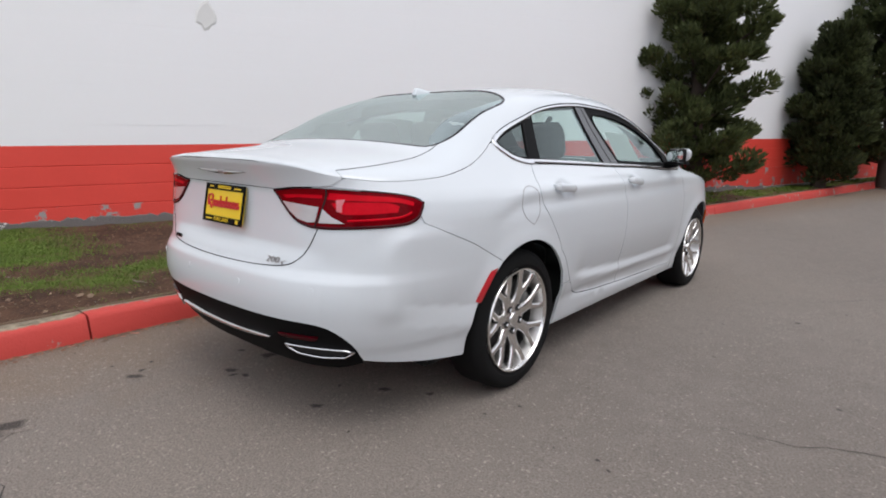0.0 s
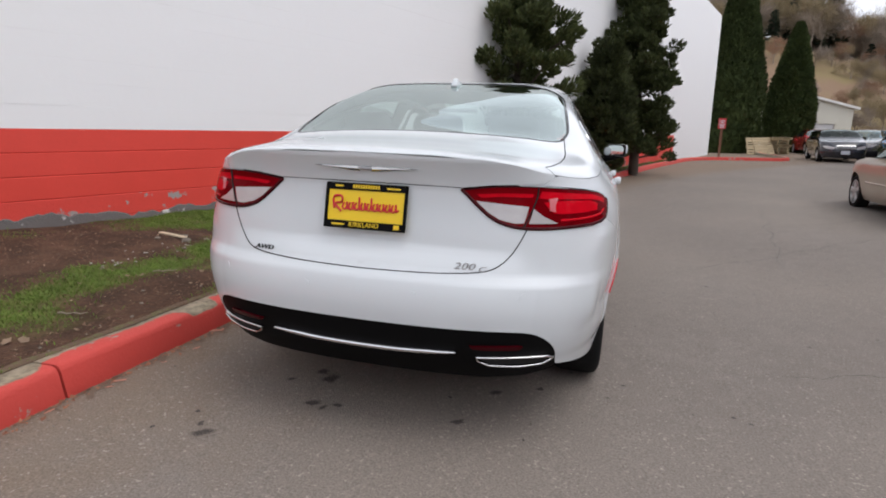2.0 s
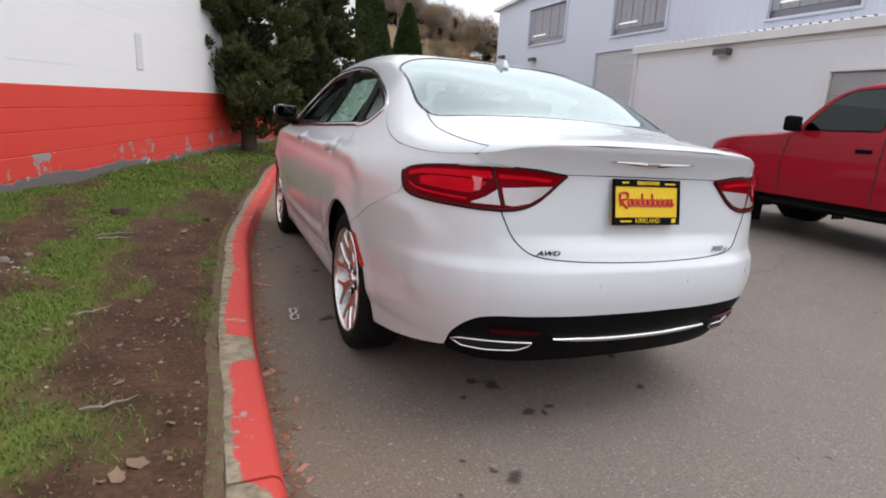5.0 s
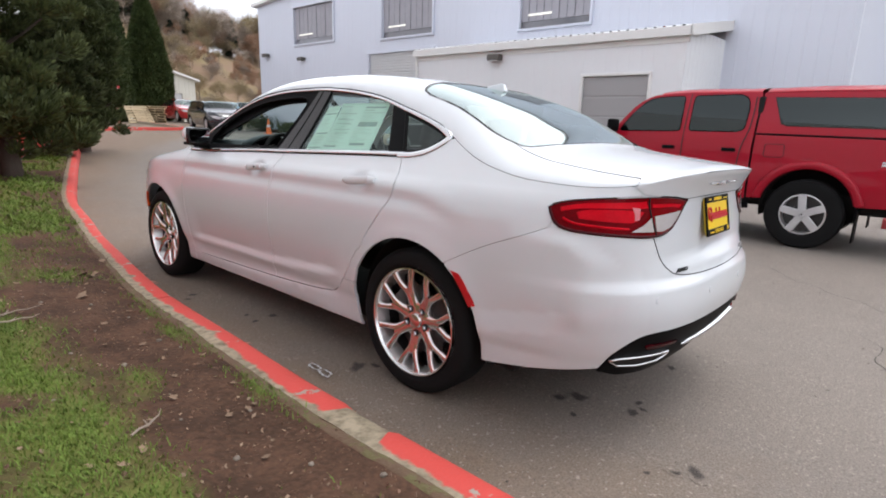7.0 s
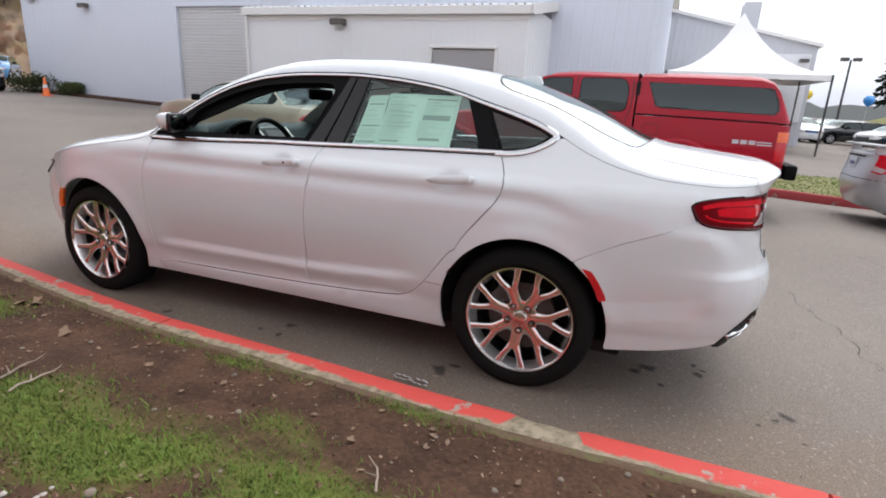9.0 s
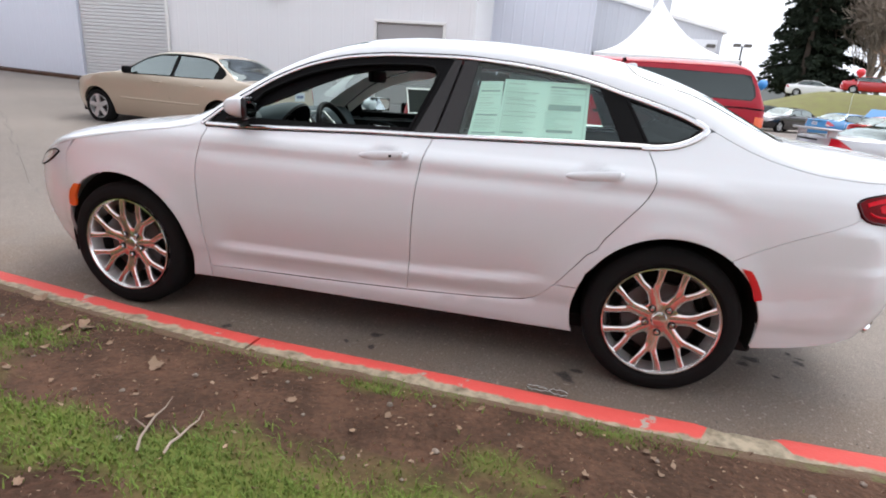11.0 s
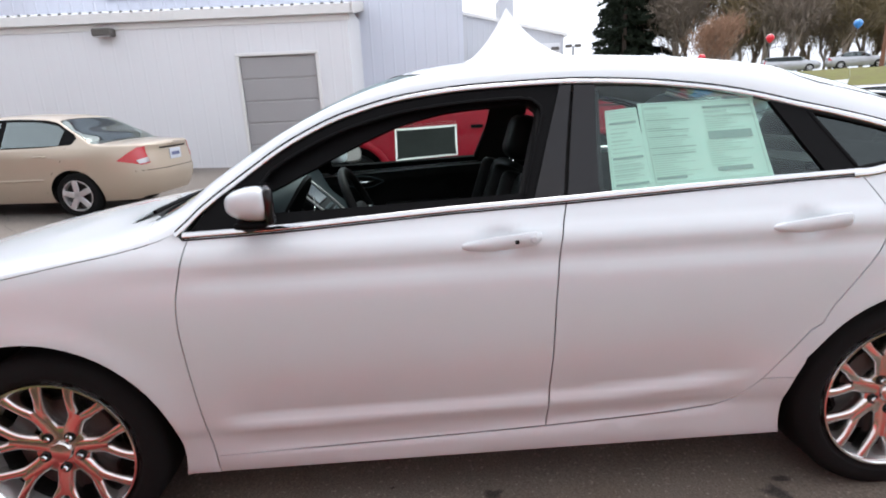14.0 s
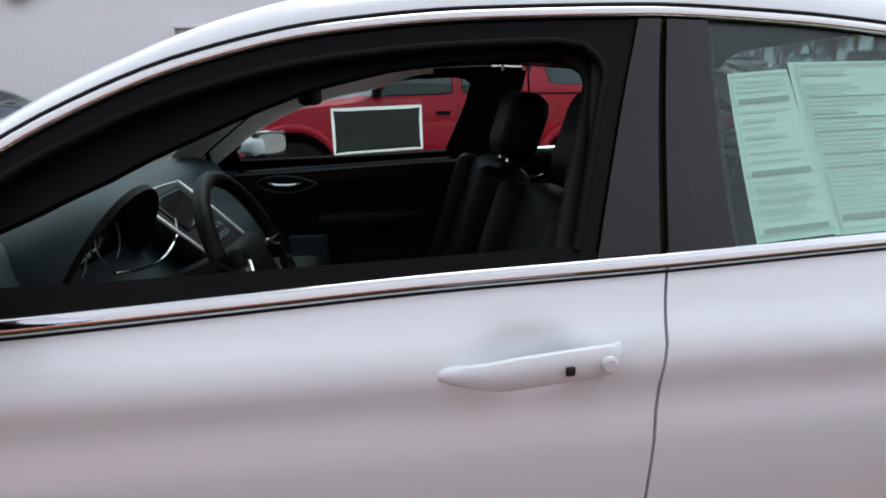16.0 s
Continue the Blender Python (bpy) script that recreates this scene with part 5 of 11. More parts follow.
for side in (1, -1):
    # front wing
    arch = arc(*FA, ARCH_F, 25, 198)
    wing = spline(yz(F_DOOR[::-1]), 0.03) + yz([(2.243, 1.006)]) + yz(edge_run(2.262, 3.02, 16)) + yz([(3.10, 0.80), (3.09, 0.66)]) + yz(arch) + yz([(2.335, SILL_Z), (2.243, SILL_Z)])
    panel("front_wing", wing, fl, WHITE, saloon, side, step=0.026)
    # front door, rear door, sill
    fd = spline(yz(F_DOOR), 0.03) + yz(sill_run(2.243, 1.168)[1:]) + spline(yz(M_DOOR[::-1]), 0.03)[1:] + yz(belt_run(1.091, 2.225))[1:-1]
    door_f = panel("front_door", fd, fl, WHITE, saloon, side, step=0.019, label="white front door with its window lowered" if side < 0 else "")
    rd = spline(yz(M_DOOR), 0.03) + yz(sill_run(1.168, 0.617)[1:]) + spline(yz(R_DOOR[::-1]), 0.03)[1:] + yz(belt_run(0.165, 1.091))[1:-1]
    door_r = panel("rear_door", rd, fl, WHITE, saloon, side, step=0.019)
    sill = yz([(2.335, SILL_Z)]) + yz([(2.243, SILL_Z + 0.002), (2.243, 0.287)]) + yz(sill_run(2.243, 0.617)[1:]) + spline(yz([(0.617, 0.349), (0.556, 0.373), (0.476, 0.449)]), 0.02)[1:] \
        + yz([(0.374, 0.452)]) + yz([p for p in arc(*RA, ARCH_R, 17, -18)]) + yz([(1.2, SILL_Z + 0.002)])
    sill = sill[1:]
    panel("sill", sill, fl, WHITE, saloon, side)
    # rear quarter: from the door to the lamp and bumper line, under the roof edge
    quarter = spline(yz(R_DOOR[:7]), 0.03) + yz([(0.374, 0.452)]) + yz(arc(*RA, ARCH_R, 17, 124)) + spline(yz([(-0.225, 0.664), (-0.403, 0.758), (-0.56, 0.822), (-0.655, 0.862)]), 0.03) \
        + spline(yz([(-0.6662, 0.8962), (-0.6462, 0.938), (-0.6788, 0.9590), (-0.7592, 0.9742)]) + xz([(0.70, 0.9832), (0.615, 0.9892)]), 0.02) \
        + xz([(0.640, 1.012)]) + yz(edge_run(-0.875, -0.10, 30)) + yz([(-0.075, 1.160), (-0.03, 1.128), (0.03, 1.100), (0.10, 1.084)])
    panel("rear_quarter", quarter, fl, WHITE, saloon, side, step=0.022)
    # tail lamp in its two halves, split at the lid
    u_mid = lambda z: u_split_bot + (u_split_top - u_split_bot) * (z - 0.843) / 0.144
    outer, inner = clip_loop(TAIL, lambda p: p[0] - u_mid(p[1])), clip_loop(TAIL, lambda p: u_mid(p[1]) - p[0])
    lamp_o = panel("tail_lamp", outer, fl, RED_LENS, saloon, side, step=0.02, lift=0.004, gap=0.001, label="red wrap-round tail lamp")
    lamp_i = panel("tail_lamp_inner", inner, fl, INNER_RED, saloon, side, step=0.02, lift=0.004, gap=0.001, label="red lamp half on the boot lid")
    low_edge = [p for p in TAIL[len(tl_a) - 1:]] + [TAIL[0]]
    strip("lamp_surround", [(a, b + 0.003) for a, b in low_edge], fl, 0.012, DEEP_RED, lamp_o, side, lift=0.0060)
    strip("lamp_surround", [(a, b - 0.002) for a, b in tl_a], fl, 0.0025, DEEP_RED, lamp_o, side, lift=0.0055)
    strip("lamp_split", [(u_mid(z) + (0.0), z) for z in np.linspace(0.986, 0.845, 10)], fl, 0.006, VOID, lamp_o, side, lift=0.0075)
    clear = straight(xz([(0.398, 0.930), (0.46, 0.926), (0.574, 0.918), (0.562, 0.862), (0.53, 0.860), (0.480, 0.871), (0.438, 0.895), (0.398, 0.930)]), 0.012)[:-1]
    panel("reversing_lens", clear, fl, CLEAR_LENS, lamp_i, side, step=0.015, lift=0.007, gap=0.0, flange=0.003)
    clear = straight(xz([(0.590, 0.912), (0.625, 0.886), (0.672, 0.864), (0.578, 0.861), (0.590, 0.912)]), 0.012)[:-1]
    panel("reversing_lens", clear, fl, CLEAR_LENS, lamp_o, side, step=0.015, lift=0.007, gap=0.0, flange=0.003)
    panel("light_bar", spline(xz([(0.40, 0.953), (0.48, 0.960), (0.586, 0.962), (0.584, 0.950), (0.48, 0.948), (0.415, 0.942), (0.40, 0.953)]), 0.015)[:-1], fl,
          BRIGHT_BAR, lamp_i, side, step=0.015, lift=0.0065, gap=0.0, flange=0.003)
    band = spline(xz([(0.612, 0.972), (0.70, 0.966)]) + yz([(-0.75, 0.957), (-0.685, 0.940)]), 0.015) + spline(yz([(-0.690, 0.926), (-0.75, 0.940)]) + xz([(0.70, 0.945), (0.64, 0.945), (0.604, 0.948)]), 0.015)
    panel("light_bar", band, fl, BRIGHT_BAR, lamp_o, side, step=0.015, lift=0.0055, gap=0.0, flange=0.002)
    glow = spline(xz([(0.622, 0.934), (0.68, 0.940)]) + yz([(-0.775, 0.938), (-0.74, 0.926)]), 0.015) + spline(yz([(-0.75, 0.905)]) + xz([(0.71, 0.897), (0.655, 0.900), (0.622, 0.934)]), 0.015)[:-1]
    panel("lamp_core", glow, fl, BRIGHT_BAR, lamp_o, side, step=0.015, lift=0.0052, gap=0.0, flange=0.001)
    # pale patch coloured in as a reflection on the lens
    reflection_loop = straight(xz([(0.636, 0.946), (0.664, 0.950), (0.658, 0.925), (0.660, 0.903), (0.642, 0.906), (0.636, 0.946)]), 0.01)[:-1]
    panel("lens_prism", reflection_loop, fl, LENS_REFLECTION, lamp_o, side, step=0.012, lift=0.0062, gap=0.0, flange=0.001)
    strip("light_bar", spline(yz([(-0.70, 0.905), (-0.74, 0.888)]) + xz([(0.735, 0.878), (0.68, 0.874)]), 0.015), fl, 0.010, BRIGHT_BAR, lamp_o, side, lift=0.0056)
    # reflectors and marker lamps
    panel("side_marker", spline(yz([(-0.262, 0.640), (-0.300, 0.632), (-0.350, 0.560), (-0.372, 0.508), (-0.345, 0.500), (-0.318, 0.560), (-0.262, 0.640)]), 0.02)[:-1], fl, REFLECTOR_RED, saloon, side, step=0.02,
          lift=0.005, gap=0.0, label="red side marker lamp")
    panel("side_marker", spline(yz([(3.032, 0.640), (2.985, 0.645), (3.025, 0.580), (3.045, 0.520), (3.090, 0.520), (3.075, 0.590), (3.032, 0.640)]), 0.02)[:-1], fl, AMBER, saloon, side, step=0.02, lift=0.005,
          gap=0.0, label="amber side marker lamp")
    # wheels and liners
    for cy, cz, r in ((*FA, ARCH_F), (*RA, ARCH_R)):
        wheel_well(saloon, cy, cz, r + 0.012, 0.80, side)
        wheel(saloon, (side * 0.765, cy if cy else 0.0, 0.338), side)
    # chrome round the side windows: over the top and along the belt, widening behind
    top_line = yz(edge_run(2.262, -0.06, 70, drop=0.010))
    strip("window_chrome", top_line + spline([top_line[-1]] + yz([(-0.068, 1.165), (-0.03, 1.132), (0.04, 1.098), (0.12, 1.082), (0.19, 1.079)]), 0.02)[1:], fl,
          [0.017] * 55 + list(np.linspace(0.017, 0.030, 16)) + [0.030] * (len(spline([top_line[-1]] + yz([(-0.068, 1.165), (-0.03, 1.132), (0.04, 1.098), (0.12, 1.082), (0.19, 1.079)]), 0.02)) - 1), CHROME, saloon, side, lift=0.007,
          label="bright window surround")
    strip("drip_seam", yz(edge_run(2.262, -0.02, 70, drop=0.0005)), fl, 0.0045, VOID, saloon, side, lift=0.0078)
    strip("belt_seal", yz(belt_run(2.24, 0.16, 60, -0.0085)), fl, 0.004, BLACK_TRIM, saloon, side, lift=0.0045)
    strip("belt_chrome", yz(belt_run(2.24, 0.16, 60, 0.004)), fl, 0.021, CHROME, saloon, side, lift=0.007, label="bright belt moulding")
    # glass, black door frames
    up = lambda y: float(S.edge(y)) - 0.020
    g_top = lambda y0, y1, d, n=16: [(y0 + (y1 - y0) * k / n, float(S.edge(y0 + (y1 - y0) * k / n)) - 0.02 - d) for k in range(n + 1)]
    # front door: a black frame round the opening
    open_loop = [(2.045, 1.055), (2.05, 1.10)] + g_top(1.99, 1.20, 0.032) + [(1.155, up(1.15) - 0.040), (1.132, up(1.13) - 0.062), (1.128, 1.31), (1.215, 1.072), (1.5, 1.062), (1.8, 1.056)]
    # split the ring into strips: lower rail, front sail, upper rail, rear pillar
    sail = yz([(2.225, 1.022), (2.195, 1.062)] + g_top(2.17, 1.985, 0.0, 6) + g_top(1.99, 1.99, 0.032, 1)[:1] + [(2.05, 1.10), (2.045, 1.050), (2.03, 1.026)])
    panel("mirror_sail", sail, fl, BLACK_TRIM, door_f, side, gap=0, lift=-0.002)
    panel("frame_rail", yz(g_top(1.985, 1.062, 0.0, 30) + [(1.19, 1.064), (1.215, 1.072), (1.128, 1.31), (1.132, up(1.13) - 0.062), (1.155, up(1.15) - 0.040)] + g_top(1.20, 1.99, 0.032, 30)), fl, BLACK_TRIM, door_f, side, gap=0, lift=-0.003)
    seal = yz(straight([(2.05, 1.10)] + g_top(1.99, 1.20, 0.032) + [(1.155, up(1.15) - 0.040), (1.132, up(1.13) - 0.062), (1.128, 1.31), (1.215, 1.072)], 0.03))
    strip("window_seal", seal, fl, 0.010, BLACK_TRIM, door_f, side, lift=0.003)
    trim_in = lambda y, d: float(S.edge(y)) - 0.02 - d
    if side < 0:
        deep_trim = [(y, trim_in(y, float(np.interp(y, (1.17, 1.45, 1.57, 1.66, 1.76, 1.86, 1.96, 2.12), (0.040, 0.043, 0.055, 0.068, 0.083, 0.090, 0.084, 0.040))))) for y in np.linspace(1.17, 2.12, 34)]
        panel("frame_trim", yz([(y, trim_in(y, 0.006)) for y in np.linspace(2.12, 1.17, 34)] + deep_trim), fl, BLACK_TRIM, door_f, side, gap=0, lift=-0.030, flange=0.012, step=0.03, label="black inner frame of the open window")
    else:
        pale_low = [(y, trim_in(y, 0.012 + 0.040 * float(ease((y - 1.30) / 0.25)))) for y in np.linspace(1.28, 2.15, 30)]
        panel("pillar_lining", yz([(y, trim_in(y, -0.006)) for y in np.linspace(2.15, 1.28, 30)] + pale_low), fl, PILLAR_CLOTH, saloon, side, gap=0, lift=-0.022, flange=0.006, step=0.03, label="pale cloth pillar lining")
    if side < 0:
        strip("inner_seal", seal, lambda a, b: fl(a, b) - np.array([0.05, 0, 0.012]), 0.03, LEATHER, door_f, side, lift=0.006)
    panel("door_pillar", yz(straight([(1.022, up(1.022)), (1.062, up(1.062)), (1.19, 1.060), (1.096, 1.062)] + [(1.022, up(1.022))], 0.03)[:-1]), fl, GLOSS_BLACK, door_f, side, gap=0.002, lift=0.002,
          label="gloss black pillar cover")
    panel("frame_rail", yz(straight([(2.05, 1.024), (2.06, 1.064), (1.8, 1.066), (1.5, 1.072), (1.19, 1.080), (1.18, 1.056), (1.5, 1.044), (1.9, 1.029), (2.05, 1.024)], 0.03)[:-1]), fl, BLACK_TRIM, door_f, side, gap=0, lift=-0.003)
    panel("door_pillar", yz(straight([(1.015, up(1.015)), (0.945, up(0.945)), (0.985, 1.064), (1.087, 1.062), (1.015, up(1.015))], 0.03)[:-1]), fl, GLOSS_BLACK, door_r, side, gap=0.002, lift=0.002, label="gloss black pillar cover")
    panel("pillar_backing", yz(straight([(1.13, up(1.13) - 0.01), (0.93, up(0.93) - 0.01), (0.97, 1.05), (1.20, 1.045), (1.13, up(1.13) - 0.01)], 0.05)[:-1]), fl, VOID, saloon, side, gap=0, lift=-0.016, flange=0, step=0.06)
    if side > 0:
        panel("side_glass", yz(straight(open_loop + [open_loop[0]], 0.03)[:-1]), fl, CAR_GLASS, door_f, side, gap=0, lift=-0.010, flange=0)
    rear_glass = [(0.99, 1.066)] + g_top(0.95, 0.335, 0.0, 20) + [(0.235, 1.090), (0.6, 1.079)]
    panel("side_glass", yz(straight(rear_glass + [rear_glass[0]], 0.03)[:-1]), fl, CAR_GLASS, door_r, side, gap=0, lift=-0.006, flange=0)
    cpost = [(0.335, up(0.335)), (0.275, up(0.275)), (0.175, 1.092), (0.235, 1.090)]
    panel("door_pillar", yz(straight([(0.385, up(0.385))] + cpost[1:3] + [(0.270, 1.089), (0.385, up(0.385))], 0.03)[:-1]), fl, BLACK_TRIM, door_r, side, gap=0, lift=0.001)
    qg = g_top(0.268, -0.035, 0.004, 14) + [(-0.04, 1.165), (0.0, 1.130), (0.06, 1.105), (0.165, 1.094)]
    panel("quarter_glass", yz(straight(qg + [qg[0]], 0.03)[:-1]), fl, TINT_GLASS, door_r, side, gap=0, lift=-0.004, flange=0)
    strip("glass_seal", yz(straight(qg + [qg[0]], 0.03)), fl, 0.014, BLACK_TRIM, door_r, side, lift=0.003)
    # door handles in scooped recesses
    for y0, y1, door in ((1.435, 1.185, door_f), (0.50, 0.25, door_r)):
        zc = 0.952
        zh = lambda y, y0=y0, y1=y1: 0.952 - 0.085 * (y - (y0 + y1) / 2)
        bm = bmesh.new()
        rows = []
        for k in range(15):
            f = k / 14
            y = y0 + (y1 - y0) * f
            base = float(S.half(y, zc))
            bow = -0.004 + 0.040 * min(1.0, (f / 0.32 + 1e-6) ** 0.7) - 0.022 * max(0.0, (f - 0.90) / 0.10) ** 2
            tall = 0.003 + 0.0185 * min(1.0, (f / 0.40 + 1e-6) ** 0.65) - 0.010 * max(0.0, (f - 0.88) / 0.12) ** 2
            rows.append([bm.verts.new((side * (base + bow - 0.009 + 0.011 * math.cos(a)), y, zh(y) + tall * math.sin(a))) for a in [2 * math.pi * j / 10 for j in range(10)]])
        for a, b in zip(rows, rows[1:]):
            for j in range(10):
                bm.faces.new((a[j], a[(j + 1) % 10], b[(j + 1) % 10], b[j]))
        bm.faces.new(rows[0])
        bm.faces.new(rows[-1][::-1])
        bmesh.ops.recalc_face_normals(bm, faces=bm.faces[:])
        h = part("door_handle", bm, WHITE, door, "white pull handle", smooth=True)
        if door is door_f and side < 0:
            part("key_button", box((side * (float(S.half(1.255, zc)) + 0.0405), 1.262, zh(1.262)), (0.006, 0.012, 0.012), 0.002), VOID, h)
            bm = add_lathe(bmesh.new(), [(0.011, 0.0), (0.011, 0.004), (0.008, 0.006), (0.0005, 0.006)], sides=16)
            bmesh.ops.transform(bm, matrix=Matrix.Translation((side * (float(S.half(1.21, zc)) + 0.0365), 1.212, zh(1.212))) @ Matrix.Diagonal((side, 1, 1, 1)), verts=bm.verts[:])
            part("lock_cylinder", bm, WHITE, h)
    # mirror
    bm = bmesh.new()
    bmesh.ops.create_icosphere(bm, subdivisions=4, radius=1.0)
    for v in bm.verts:
        x, y, z = v.co
        px = 0.092 * math.copysign(abs(x) ** 0.75, x)
        pz = 0.054 * math.copysign(abs(z) ** 0.72, z) * (1 - 0.18 * max(0, y)) 
        py = (0.088 if y > 0 else 0.030) * math.copysign(abs(y) ** 0.8, y)
        pz *= 0.82 + 0.18 * (x + 1) / 2
        v.co = (side * (0.915 + px), 1.985 + py - 0.03 * x, 1.112 + pz + 0.012 * x)
    bmesh.ops.recalc_face_normals(bm, faces=bm.faces[:])
    mir = part("door_mirror", bm, WHITE, door_f, "white door mirror with black base", smooth=True, sharp=60)
    aim = Matrix.Translation((side * 0.915, 1.948, 1.112)) @ Matrix.Rotation(radians(16 if side < 0 else -37), 4, "Z")
    bm = bmesh.new()
    bm.faces.new([bm.verts.new(aim @ Vector((0.078 * math.copysign(abs(math.cos(q)) ** 0.55, math.cos(q)), -0.0085, 0.040 * math.copysign(abs(math.sin(q)) ** 0.55, math.sin(q))))) for q in np.linspace(0, 2 * math.pi, 40, endpoint=False)])
    part("mirror_glass", bm, mat("mirror_silver", (0.62, 0.63, 0.66), 0.02, metal=1.0), mir)
    part("mirror_bezel", box((0, 0.006, 0), (0.176, 0.026, 0.100), 0.012, aim, seg=3), GLOSS_BLACK, mir, smooth=True)
    part("mirror_base", tube([(side * 0.80, 2.06, 1.035), (side * 0.85, 2.03, 1.045), (side * 0.92, 2.0, 1.060)], [0.03, 0.026, 0.022], 10), BLACK_TRIM, mir, smooth=True)
    part("mirror_skirt", box((side * 0.915, 1.995, 1.060), (0.135, 0.085, 0.020), 0.009, seg=2), BLACK_TRIM, mir, smooth=True)
    # fuel flap on the far flank
    if side > 0:
        strip("fuel_flap_seam", spline(yz([(0.03, 0.80), (-0.035, 0.84), (-0.05, 0.90), (-0.03, 0.955), (0.03, 0.975), (0.085, 0.955), (0.105, 0.90), (0.085, 0.84), (0.03, 0.80)]), 0.02), fl, 0.004,
              mat("seam_grey", (0.30, 0.30, 0.31), 0.6), saloon, side, lift=0.0012)
    # head lamp
    hl = spline(yz([(3.22, 0.80), (3.34, 0.775), (3.46, 0.735), (3.50, 0.69), (3.42, 0.69), (3.30, 0.725), (3.22, 0.765), (3.17, 0.795), (3.22, 0.80)]), 0.03)[:-1]
    lamp = panel("head_lamp", hl, fl, CLEAR_LENS, saloon, side, step=0.03, lift=0.004, gap=0, label="clear head lamp with dark surround")
    strip("lamp_surround", hl + [hl[0]], fl, 0.009, BLACK_TRIM, lamp, side, lift=0.007)

# boot lid rear face, both halves in one panel
lid_face = LID_SIDE[::-1] + [p for p in tl_b if p[0] < u_split_bot] + xz([(0.345, 0.970), (0.20, 0.972), (0.0, 0.972)])
boot_lid = panel("boot_lid", lid_face, fl, WHITE, saloon, 1, both=True, step=0.018, gap=0.0, flange=0.0, label="white boot lid with raised lip")
lip_face = xz([(0.0, 0.974), (0.20, 0.974), (0.345, 0.972), (0.45, 0.986), (0.58, 0.993), (0.612, 0.997), (0.640, 1.010)]) + [S.at_y(y, float(S.edge(y))) for y in np.linspace(-0.885, LIP_END, 16)]
panel("lip", lip_face, fl, WHITE, boot_lid, 1, both=True, step=0.018, gap=0.0, flange=0.0)
for sd in (1, -1):
    panel("corner_backing", xz([(0.54, 0.978), (0.70, 0.968), (0.70, 1.016), (0.60, 1.030), (0.54, 1.030)]), fl, WHITE, saloon, sd, gap=0.0, lift=-0.005, flange=0.0, step=0.02)
    panel("corner_backing", yz([(-0.585, 0.82), (-0.70, 0.82), (-0.70, 0.93), (-0.61, 0.95)]), fl, WHITE, saloon, sd, gap=0.0, lift=-0.005, flange=0.0, step=0.02)
strip("lip_shadow_gap", [S.at_x(x, 0.972) for x in np.linspace(0.0, 0.345, 14)], fl, 0.0025, VOID, boot_lid, 1, lift=0.0006)
strip("lip_shadow_gap", [S.at_x(x, 0.972) for x in np.linspace(0.0, 0.345, 14)], fl, 0.0025, VOID, boot_lid, -1, lift=0.0006)
# rear bumper: from the lid seam to the valance, round to the arch
val_top = [(0.0, 0.486), (0.25, 0.487), (0.45, 0.489), (0.58, 0.487), (0.645, 0.470), (0.685, 0.430), (0.700, 0.385), (0.700, 0.335)]
bumper = LID_SIDE[::-1] + [(u_split_bot, 0.840)] + [p for p in tl_b[::-1] if p[0] > u_split_bot + 0.01 and p[1] < 0.89] \
    + spline(yz([(-0.655, 0.862), (-0.56, 0.822), (-0.403, 0.758), (-0.225, 0.664)]), 0.03) + yz(arc(*RA, ARCH_R, 126, 189)) + yz([(-0.392, 0.268), (-0.60, 0.295), (-0.74, 0.318)]) \
    + spline(xz(val_top[::-1]), 0.02)
rear_bumper = panel("rear_bumper", bumper, fl, WHITE, saloon, 1, both=True, step=0.018, gap=0.0, flange=0.012, label="white bumper skin with black valance below")
val = spline(xz(val_top), 0.02) + xz([(0.69, 0.315), (0.60, 0.285), (0.45, 0.270), (0.2, 0.262), (0.0, 0.262)])
valance = panel("rear_valance", val, fl, BLACK_TRIM, saloon, 1, both=True, gap=0.0, lift=-0.004, label="satin black lower valance")
for sd in (1, -1):
    strip("chrome_blade", [S.at_x(x, z) for x, z in spline([(0.0, 0.382), (0.15, 0.384), (0.28, 0.392), (0.36, 0.400)], 0.02)], fl, [0.016] * 12 + list(np.linspace(0.016, 0.004, len(spline([(0.0, 0.382), (0.15, 0.384), (0.28, 0.392), (0.36, 0.400)], 0.02)) - 12)),
          CHROME, valance, sd, lift=0.014)
    panel("fog_reflector", spline(xz([(0.41, 0.425), (0.55, 0.432), (0.59, 0.430), (0.58, 0.418), (0.50, 0.414), (0.42, 0.415), (0.41, 0.425)]), 0.02)[:-1], fl, DEEP_RED, valance, sd, step=0.015, lift=0.004, gap=0)
    exh = straight(xz([(0.432, 0.382), (0.56, 0.387), (0.668, 0.387), (0.690, 0.377), (0.655, 0.353), (0.58, 0.345), (0.475, 0.348), (0.438, 0.366), (0.432, 0.382)]), 0.015)
    strip("exhaust_bezel", exh, fl, 0.006, CHROME, valance, sd, lift=0.010, label="bright exhaust bezel")
    # flat near-black panel stands in for the shaded hollow of the exhaust
    panel("exhaust_opening", exh[:-1], fl, VOID, valance, sd, step=0.02, lift=0.003, gap=0.006, flange=0)
# parking sensors
for sd in (1, -1):
    for x_s, z_s in ((0.205, 0.600), (0.585, 0.615)):
        u_s, _ = S.at_x(x_s, z_s)
        ring_s = [(u_s + 0.013 * math.cos(q), z_s + 0.013 * math.sin(q)) for q in np.linspace(0, 2 * math.pi, 18, endpoint=False)]
        panel("parking_sensor", ring_s, fl, WHITE, rear_bumper, sd, step=0.008, gap=0.0, lift=0.0022, flange=0.003, label="small round sensor")
